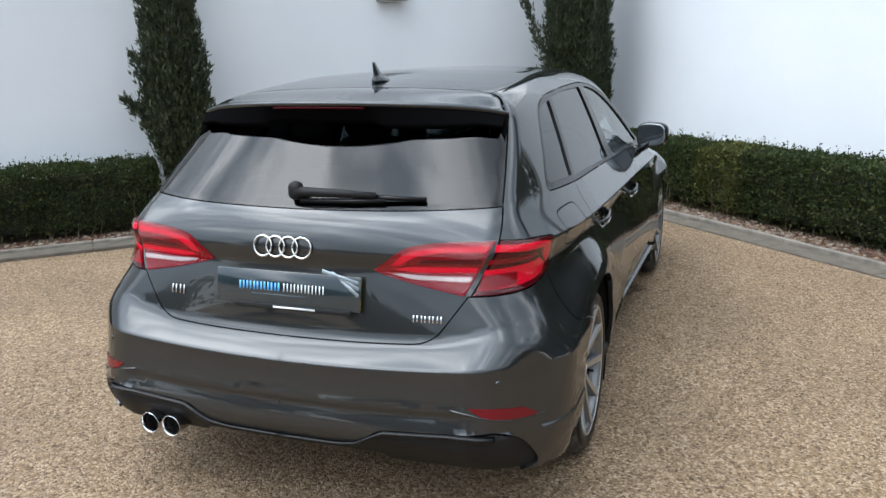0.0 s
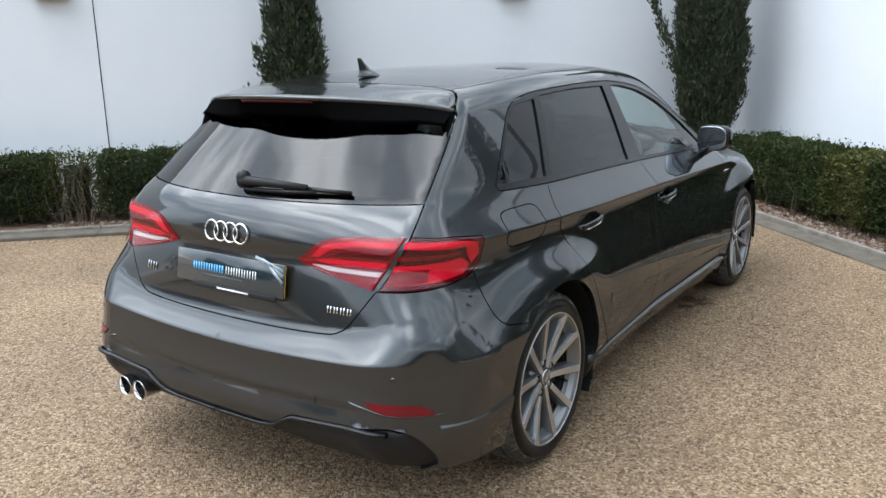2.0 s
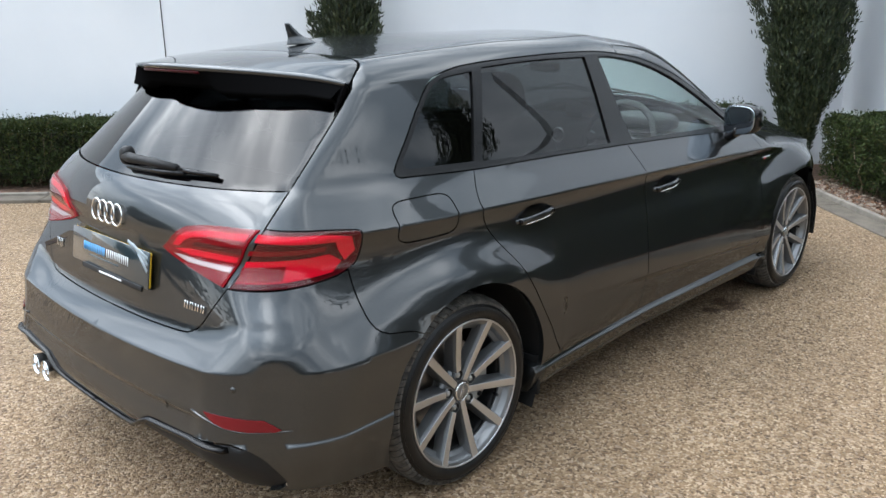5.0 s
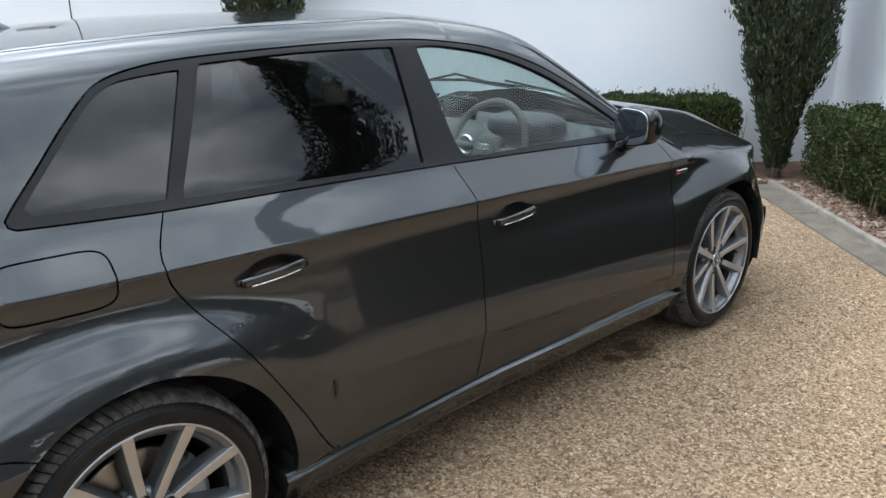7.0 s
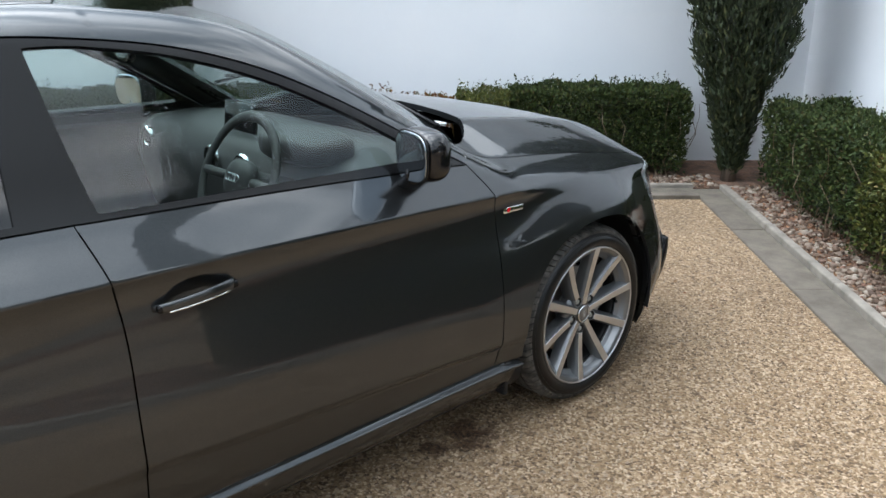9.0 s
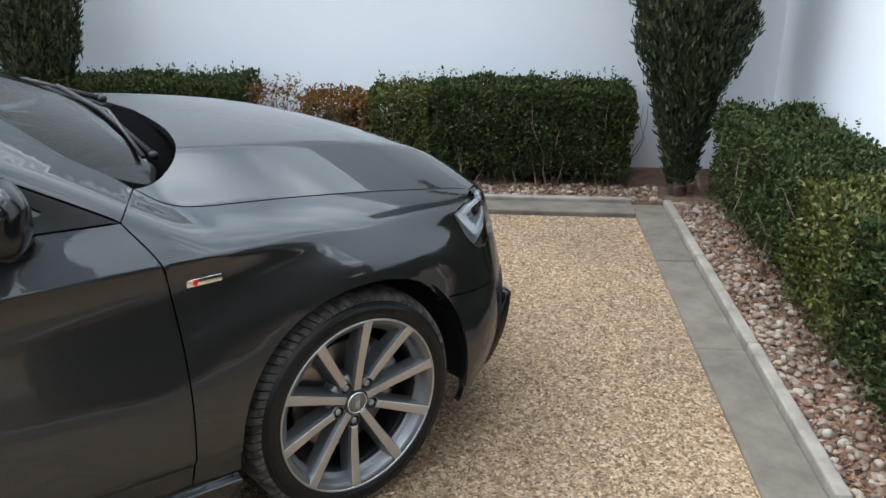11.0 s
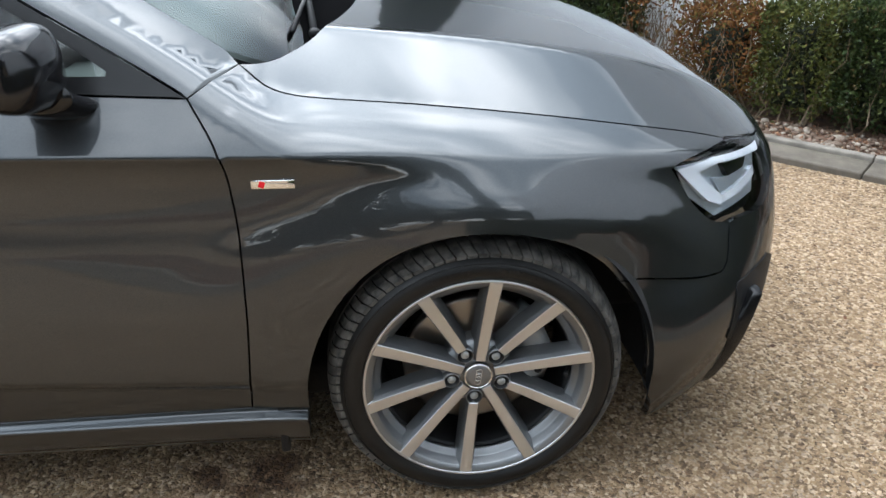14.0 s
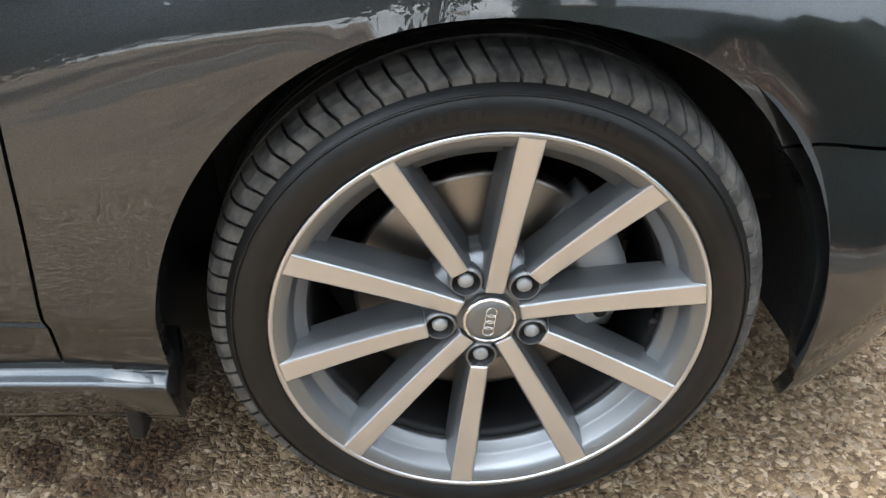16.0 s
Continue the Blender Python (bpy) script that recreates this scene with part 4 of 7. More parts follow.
# ---- door handles, inner shells, sills ----
for doors, (hy, hz), cup in ((rear_doors, HANDLES[0], cups[0]), (front_doors, HANDLES[1], cups[1])):
    def dish(p, hy=hy, hz=hz):
        r = np.clip(1 - ((p[:, 1] - hy - 0.005) / 0.074) ** 2 - ((p[:, 2] - hz - 0.002) / 0.044) ** 2, 0, 1)
        return -0.024 * np.sqrt(r)
    hollows = panel("handle_recess", cup, OBLIQUE, PAINT, None, gap=-0.002, depth=0, grid=0.008, lift=dish, mirror=True)
    x0 = float(meet([(1.15, hy, hz)], [(-1.0, 0, 0)])[0][0])
    rows = []
    for t in np.linspace(0, 1, 15):
        y = hy - 0.098 + 0.196 * t
        end = min(t, 1 - t)
        out = x0 + 0.017 + 0.012 * math.sin(math.pi * t) - 0.016 * max(0, 1 - end / 0.08)
        half = 0.0115 + 0.0045 * t if end > 0.03 else 0.007
        z = hz + 0.012 * (t - 0.5) + 0.004
        rows.append([(out + 0.007 * math.cos(a) - 0.006, y, z + half * math.copysign(abs(math.sin(a)) ** 0.7, math.sin(a))) for a in np.linspace(0, 2 * math.pi, 14, endpoint=False)])
    grip = part("handle", sweep(rows), PAINT)
    strip_rows = [[(p[0] + dx, p[1], p[2] + dz) for dx, dz in ((0.003, -0.012), (0.0045, -0.010), (0.0045, -0.0075), (0.003, -0.007))] for p in [(max(q[0] for q in r) - 0.004, r[0][1], sum(q[2] for q in r) / 14) for r in rows[2:-2]]]
    bright = part("handle_strip", sweep(strip_rows), CHROME, None, "bright strip")
    mounts = [part("handle_mount", block((0.030, 0.020, 0.016), (x0 + 0.004, hy + d, hz + 0.004 + 0.06 * d), 0.004), BLACK_TRIM) for d in (-0.083, 0.086)]
    for ob in [grip, bright] + mounts:
        ob.parent = grip if ob is not grip else doors[0]
        twin = mirrored(ob)
        twin.parent = doors[1] if ob is grip else other
        other = twin if ob is grip else other
    hollows[0].parent, hollows[1].parent = doors

inner = loop(on_side([(-0.10, 0.95), (0.0, 0.72)]), on_side([(0.0, 0.72), (0.36, 0.62), (0.47, 0.30)]), on_side([(0.47, 0.30), (2.22, 0.30)]), on_side([(2.22, 0.30), (2.24, 0.80), (2.08, 0.92)]), on_side([(2.08, 0.92), (1.05, 0.965), (-0.10, 0.985)]))
panel("door_lining", inner, OBLIQUE, DARK, car, "black inner door lining", sink=0.035, depth=0.02, grid=0.06, mirror=True)

for sgn in (1, -1):
    rows = []
    for y in np.linspace(0.34, 2.29, 24):
        t = (y - 0.34) / 1.95
        x = float(half_width(np.array(y), np.array(0.30))) - 0.012
        out = 0.005 + 0.014 * t
        prof = [(-0.06, 0.296), (0.002, 0.290), (0.004, 0.280), (out + 0.003, 0.274), (out + 0.006, 0.270), (out + 0.003, 0.263), (out - 0.016, 0.212), (out - 0.030, 0.190), (-0.06, 0.180), (-0.10, 0.20)]
        rows.append([(sgn * (x + dx), y, z) for dx, z in prof])
    part("side_skirt", bevelled(sweep(rows), 0.002, 1, 20), PAINT, car, "dark grey sill skirt")
for sgn in (1, -1):
    for y0 in (0.40, 2.255):
        part("mud_flap", block((0.10, 0.018, 0.15), (sgn * 0.80, y0 - 0.02, 0.245), 0.004), BLACK_PLASTIC, car)

# underbody and wheel housings
part("underbody", block((1.36, 3.1, 0.10), (0, 1.30, 0.235), 0.02), DARK, car)
part("underbody_tail", block((1.30, 0.62, 0.16), (0, -0.36, 0.32), 0.03), DARK, car)
part("bulkhead", block((1.30, 0.80, 0.34), (0, 2.72, 0.52), 0.03), DARK, car)
for y0 in (REAR_AXLE, FRONT_AXLE):
    for sgn in (1, -1):
        rows = []
        for a in np.radians(np.linspace(-12, 190, 36) if y0 > 1 else np.linspace(-28, 168, 36)):
            c, s = math.cos(a), math.sin(a)
            rows.append([(sgn * x, y0 + r * c, AXLE_Z + r * s) for x, r in ((0.856, 0.376), (0.80, 0.402), (0.60, 0.402), (0.575, 0.30), (0.575, 0.05))])
        part("wheel_housing", sweep(rows, closed=False), DARK, car)

# ---- tail: spoiler, lamps, skirt, plate ----
def te_y(x): return -0.478 + 0.68 * x * x
def te_z(x): return 1.348 - 0.09 * x * x - 0.012 * (abs(x) / 0.575) ** 8


seam_curve = spline((0.0, 0.30, 0.44, 0.525, 0.565, 0.60), (-0.110, -0.108, -0.104, -0.124, -0.187, -0.25), 0.01)
seam_y = lambda x: float(seam_curve(abs(x)))
rows_top = []
for x in np.linspace(-0.597, 0.597, 65):
    y0 = max(seam_y(x), te_y(x) + 0.012)
    z0 = float(on_top([(x, y0), (x, y0 + 0.001)])[0][2])
    y1, z1 = te_y(x), te_z(x)
    z0 = max(z0, z1 - 0.03)
    col = []
    for t in np.linspace(0, 1, 12):
        col.append((x, y0 - 0.003 + (y1 - y0) * t, z0 + (z1 - z0) * t + 0.010 * math.sin(math.pi * t) * (1 - t)))
    col += [(x, y1 - 0.006, z1 - 0.003), (x, y1 - 0.007, z1 - 0.008), (x, y1 - 0.003, z1 - 0.014)]
    rows_top.append(col)
spoiler = part("spoiler", sweep(rows_top, closed=False), PAINT, tailgate, "grey roof spoiler")
rows_low = []
scallop = spline((0.0, 0.17, 0.20, 0.23, 0.45, 0.475, 0.50, 0.58), (1.272, 1.271, 1.264, 1.256, 1.253, 1.254, 1.255, 1.246))
for x in np.linspace(-0.59, 0.59, 121):
    y1, z1 = te_y(x), te_z(x)
    zg = float(scallop(abs(x)))
    yg = float(rear_y(zg) + bowed_y(zg, x)) - 0.004
    rows_low.append([(x, y1 - 0.003 + (yg - y1 - 0.03) * t, z1 - 0.014 + (zg + 0.01 - z1 + 0.014) * (t ** 1.15)) for t in np.linspace(0, 1, 8)] + [(x, yg - 0.016, zg + 0.004), (x, yg - 0.006, zg - 0.002), (x, yg + 0.012, zg)])
under = part("spoiler_underside", sweep(rows_low, closed=False), UNDER, spoiler, "black scalloped underside")
part("high_brake_lamp", sweep([[(x, te_y(x) + dy, te_z(x) - 0.016 + dz) for dy, dz in ((-0.001, 0), (-0.002, -0.007), (0.006, -0.009), (0.006, 0))] for x in np.linspace(-0.17, 0.17, 20)]), LAMP_SMOKED, spoiler, "dark red brake lamp strip")
edge_z = tail_edge[:, 2]
for sgn in (1, -1):
    outer_line = [tail_edge[np.argmin(np.abs(edge_z - z))] for z in np.linspace(1.292, 1.20, 12)]
    inner_line = rows_top[-1][:12]
    rows = [[(sgn * a[0], a[1], a[2]), (sgn * (a[0] + b[0]) / 2, (a[1] + b[1]) / 2 - 0.004, (a[2] + b[2]) / 2 + 0.003), (sgn * (b[0] - 0.006), b[1] - 0.004, b[2])] for a, b in zip(inner_line, outer_line)]
    rows += [[(sgn * a[0], a[1], a[2]), (sgn * (a[0] + b[0]) / 2, (a[1] + b[1]) / 2, (a[2] + b[2]) / 2), (sgn * (b[0] - 0.006), b[1], b[2])] for a, b in zip([(0.570, te_y(0.57) + 0.01, te_z(0.57) - 0.02), (0.565, -0.27, 1.24)], [outer_line[-1] - (0, 0.004, 0.004), outer_line[-1] - (0.004, -0.004, 0.02)])]
    part("spoiler_fin", sweep(rows, closed=False), UNDER, spoiler, "black end fin")
for sgn in (1, -1):
    k = np.array((sgn, 1.0, 1.0))
    way_c, way_r = (-0.6 * sgn, 0.8, 0.0), (-0.25 * sgn, 1.0, 0.0)

    def put(nm, pts, lay, way, mat, parent, up, lab="", gap=0.0, depth=0.004, grid=0.015):
        o = chain(lay, pts, 0.012) * k if isinstance(pts, list) else pts * k
        return panel(nm, o, way, mat, parent, lab, gap=gap, depth=depth, grid=grid, lift=lambda p: np.full(len(p), up))
    lens_out = put("lamp_lens", loop(lamp_out, lamp_low, lamp_split), None, way_c, LENS, body_sides[0 if sgn > 0 else 1], 0.010, "clear glossy lens", gap=0.004, depth=0.0)
    outer = put("tail_lamp", loop(lamp_out, lamp_low, lamp_split), None, way_c, LAMP_DARK, body_sides[0 if sgn > 0 else 1], 0.001, "red tail lamp", gap=0.003, depth=0.03)
    put("light_guide", [(30.6, 0.931), (42, 0.920), (50.6, 0.904), (51.2, 0.862), (48.4, 0.838), (47.0, 0.870), (46.6, 0.897), (36, 0.908), (29.9, 0.912)], on_corner, way_c, LAMP_BRIGHT, outer, 0.004, "bright red light guide")
    put("lamp_strip", [(28.6, 0.889), (44.5, 0.886), (44.0, 0.874), (28.0, 0.876)], on_corner, way_c, LAMP_RED, outer, 0.0035)
    put("lamp_field", [(27.6, 0.858), (45.0, 0.862), (47.6, 0.838), (45.5, 0.812), (36, 0.803), (25.6, 0.801)], on_corner, way_c, LAMP_BRIGHT, outer, 0.0036, "bright red lens field")
    put("lamp_field", [(26.8, 0.842), (36.0, 0.845), (35.4, 0.806), (25.8, 0.803)], on_corner, way_c, LAMP_RED, outer, 0.0042)
    inner_o = loop(on_rear([(0.656, 0.941), (0.50, 0.937), (0.405, 0.924), (0.365, 0.905)], 0.012), on_rear([(0.365, 0.905), (0.32, 0.872), (0.290, 0.850)], 0.012), on_rear([(0.290, 0.850), (0.34, 0.833), (0.45, 0.808), (0.578, 0.784)], 0.012), on_rear([(0.578, 0.784), (0.62, 0.865), (0.656, 0.941)], 0.012))
    gate_lamp = put("tail_lamp_inner", inner_o, None, way_r, LAMP_RED, tailgate, 0.004, "red tail lamp on the tailgate", depth=0.02)
    lens_in = put("lamp_lens", inner_o, None, way_r, LENS, gate_lamp, 0.012, "clear glossy lens", gap=0.001, depth=0.0)
    lens_in.visible_shadow = False
    lens_out.parent, lens_out.visible_shadow = outer, False
    put("light_guide", [(0.640, 0.929), (0.50, 0.925), (0.412, 0.912), (0.378, 0.895), (0.345, 0.868), (0.375, 0.868), (0.405, 0.888), (0.435, 0.900), (0.51, 0.909), (0.632, 0.911)], on_rear, way_r, LAMP_BRIGHT, gate_lamp, 0.007, "bright red light guide")
    put("lamp_strip", [(0.624, 0.893), (0.45, 0.889), (0.430, 0.878), (0.620, 0.878)], on_rear, way_r, LAMP_DARK, gate_lamp, 0.0065)
    put("light_guide", [(0.612, 0.868), (0.42, 0.866), (0.355, 0.857), (0.42, 0.848), (0.606, 0.851)], on_rear, way_r, LAMP_BRIGHT, gate_lamp, 0.007)
    put("reversing_lamp", [(0.598, 0.838), (0.46, 0.838), (0.375, 0.843), (0.350, 0.841), (0.42, 0.827), (0.592, 0.824)], on_rear, way_r, LAMP_CLEAR, gate_lamp, 0.007, "clear reversing lamp strip")
    refl = put("reflector", [(22.0, 0.479), (28, 0.476), (33.5, 0.469), (36.6, 0.442), (35.5, 0.437), (31, 0.439), (26.5, 0.446), (24.4, 0.455)], on_corner, way_c, REFLECTOR, rear_bumper, 0.004, "slim red bumper reflector")
    ledge = on_corner([(18.5, 0.468), (22.5, 0.458), (25, 0.449), (29, 0.4385), (34, 0.4345), (38.5, 0.438)], 0.012) * k
    part("reflector_ledge", tube([tuple(q) for q in ledge], 0.0042, 8, 0.002), PAINT, rear_bumper)
    sensor = on_corner([(28.2, 0.550), (28.21, 0.550)])[0] * k
    nrm = skin_normal(sensor[None])[0]
    sb = lathe([(0.0, 0.002), (0.007, 0.002), (0.0085, 0.0), (0.0085, -0.004), (0.0, -0.004)], 20, "z", close=False)
    ob = part("parking_sensor", sb, PAINT, rear_bumper)
    ob.matrix_basis = Matrix.Translation(sensor) @ Vector(nrm).to_track_quat("Z", "Y").to_matrix().to_4x4()
towing = chain(on_rear, [(0.394, 0.462), (0.446, 0.465), (0.443, 0.433), (0.391, 0.431)], 0.01)
panel("towing_cover", towing, REARWARD, PAINT, rear_bumper, gap=0.0, depth=0.003, grid=0.02, lift=lambda p: np.full(len(p), 0.002))

# black lower skirt with a stepped edge
skirt_r = loop(skirt_line[::-1], skirt_top[::-1], on_corner([(33, 0.252), (20, 0.238)]), on_rear([(0.585, 0.235), (0.36, 0.235), (0.30, 0.262), (0.0, 0.262)]), on_rear([(0.0, 0.262), (0.0, 0.322)]))
skirt = panel("diffuser", skirt_r, (-0.35, 0.93, 0.0), BLACK_PLASTIC, rear_bumper, "black lower bumper insert", sink=0.012, depth=0.04, gap=0.001, grid=0.02, join=True)
for sgn in (1, -1):
    rows = []
    for t in np.linspace(0, 1, 30):
        x = 0.70 - 0.70 * t
        z = float(np.interp(x, (0.0, 0.20, 0.27, 0.325, 0.36, 0.48, 0.62, 0.70), (0.319, 0.321, 0.333, 0.365, 0.380, 0.387, 0.395, 0.39)))
        p = on_rear([(x, z), (x + 0.001, z)])[0]
        rows.append([(sgn * p[0], p[1] + dy, z + dz) for dy, dz in ((0.01, 0.004), (-0.010, 0.003), (-0.014, -0.002), (-0.010, -0.009), (0.012, -0.014))])
    part("skirt_lip", sweep(rows), BLACK_TRIM, skirt)
for x in (-0.520, -0.433):
    pipe = part("exhaust_tip", lathe([(0.0345, 0.0), (0.0365, -0.003), (0.037, 0.0), (0.036, 0.10), (0.0325, 0.10), (0.0325, 0.004)], 40, "y"), CHROME, car, "polished twin exhaust tip")
    pipe.location = (x, -0.825, 0.283)
    part("exhaust_bore", lathe([(0.0, 0.06), (0.033, 0.06), (0.033, 0.065), (0.0, 0.065)], 30, "y"), DARK, pipe)

# plates and badges
PLATE_BLUE = material("plate_face", (0.016, 0.026, 0.032), 0.12, 0.0, Coat_Weight=1.0)
PLATE_YELLOW = material("yellow_plate", (0.75, 0.50, 0.03), 0.4)
BAR_BLUE = material("sign_blue", (0.10, 0.42, 0.85), 0.4)
BAR_WHITE = material("sign_white", (0.75, 0.78, 0.80), 0.4)
BAR_GREY = material("sign_grey", (0.30, 0.36, 0.40), 0.3)
tilt = pose(0, -0.727, 0.776, 80.5, 0, 0)
plate = part("number_plate", block((0.516, 0.108, 0.006), (0.0, 0, -0.004), 0.003), PLATE_YELLOW, tailgate, "yellow plate behind a dealer cover")
plate.matrix_basis = tilt
cover_plate = part("plate_cover", block((0.520, 0.111, 0.005), (0.0, 0, 0.002), 0.002), PLATE_BLUE, plate, "dark glossy cover with blue and white bars")
for x0, x1, m, stroke in ((-0.178, -0.022, BAR_BLUE, 0.0062), (-0.016, 0.137, BAR_WHITE, 0.0040)):
    w = (x1 - x0) / 6
    for i in range(6):
        for d in (-0.24, 0.24):
            part("sign_bar", block((stroke, 0.026, 0.0008), (x0 + w * (i + 0.5 + d), 0.004, 0.0049), 0), m, cover_plate)
part("sign_bar", block((0.20, 0.004, 0.0008), (-0.03, -0.022, 0.0050), 0), material("sign_dim", (0.05, 0.075, 0.09), 0.3), cover_plate)
for k, (dy, turn_z, length) in enumerate(((0.036, -14, 0.13), (0.018, -26, 0.105), (-0.004, -38, 0.075))):
    stripe = part("sign_stripe", block((length, 0.011, 0.0008), (-length / 2, 0, 0.0048), 0), BAR_GREY, cover_plate)
    stripe.matrix_basis = pose(0.252, dy, 0, 0, 0, turn_z)
part("plate_strip", block((0.40, 0.016, 0.008), (0.03, -0.060, 0.006), 0.002), BLACK_PLASTIC, plate, "black strip")
part("strip_bar", block((0.15, 0.006, 0.0008), (0.03, -0.060, 0.0105), 0), BAR_WHITE, plate)


def on_tail(x, z, up=0.003):
    p = on_rear([(x, z), (x + 0.001, z)])[0]
    n = skin_normal(p[None])[0]
    return Matrix.Translation(p + n * up) @ Vector(n).to_track_quat("Z", "Y").to_matrix().to_4x4()


def ring(r, tube_r, steps=40, sides=8):
    bm = bmesh.new()
    rows = [[bm.verts.new(((r + tube_r * math.cos(b)) * math.cos(a), (r + tube_r * math.cos(b)) * math.sin(a), 0.6 * tube_r * math.sin(b))) for b in np.linspace(0, 2 * math.pi, sides, endpoint=False)] for a in np.linspace(0, 2 * math.pi, steps, endpoint=False)]
    for i in range(steps):
        for j in range(sides):
            bm.faces.new((rows[i][j], rows[(i + 1) % steps][j], rows[(i + 1) % steps][(j + 1) % sides], rows[i][(j + 1) % sides]))
    bmesh.ops.recalc_face_normals(bm, faces=bm.faces)
    return bm


for i in range(4):
    ob = part("badge_ring", ring(0.0328, 0.0036), CHROME, tailgate, "chrome ring")
    ob.matrix_basis = on_tail(-0.018 + (i - 1.5) * 0.047, 0.908, 0.006)
for x, z, w, n, h in ((-0.435, 0.737, 0.066, 2, 0.030), (0.470, 0.712, 0.100, 4, 0.021)):
    for i in range(n):
        place = on_tail(x - w / 2 + w / n * (i + 0.5), z, 0.003)
        wide = w / n * 0.76
        for size, at in (((0.0046, h, 0.003), (-wide * 0.30, 0, 0)), ((0.0046, h, 0.003), (wide * 0.30, 0, 0))):
            part("badge_bar", block(size, at, 0.0006), CHROME, tailgate, "chrome badge bar").matrix_basis = place

# rear wiper
arm_rows = [on_tail(x, z, u).translation for x, z, u in ((0.0, 1.056, 0.026), (0.05, 1.054, 0.030), (0.15, 1.054, 0.027), (0.27, 1.052, 0.020))]
wiper = part("rear_wiper", tube(arm_rows, 0.018, 10, 0.011), BLACK_PLASTIC, tailgate, "black rear wiper")
part("wiper_pivot", egg((0.024, 0.022, 0.030), 2.6, on_tail(-0.002, 1.060, 0.024).translation), BLACK_PLASTIC, wiper)
part("wiper_blade", tube([on_tail(x, z, 0.010).translation for x, z in ((0.02, 1.040), (0.2, 1.042), (0.30, 1.045))], 0.009, 8), BLACK_TRIM, wiper)
part("wiper_tip", tube([on_tail(x, z, u).translation for x, z, u in ((0.26, 1.051, 0.016), (0.33, 1.050, 0.013), (0.425, 1.048, 0.010))], 0.009, 8, 0.007), BLACK_TRIM, wiper)

# roof aerial
fin_rows = []
for t in np.linspace(0, 1, 14):
    foot_part = t < 0.36
    u = t / 0.36 if foot_part else (t - 0.36) / 0.64
    zt = 0.024 * u if foot_part else 0.024 + 0.050 * u
    y0, y1 = (0.0 + 0.004 * u, 0.128 - 0.045 * u ** 1.5) if foot_part else (0.004 - 0.012 * u, 0.083 - 0.068 * u ** 0.75)
    w = 0.030 - 0.021 * u ** 1.6 if foot_part else 0.009 - 0.006 * u
    fin_rows.append([(w * math.cos(a), (y0 + y1) / 2 + (y1 - y0) / 2 * math.sin(a), 1.378 + zt) for a in np.linspace(0, 2 * math.pi, 20, endpoint=False)])
aerial = part("aerial", sweep(fin_rows), PAINT, car, "grey shark-fin roof aerial")
aerial.location = (0, 0, float(on_top([(0, 0.1), (0, 0.101)])[0][2]) - 1.381)

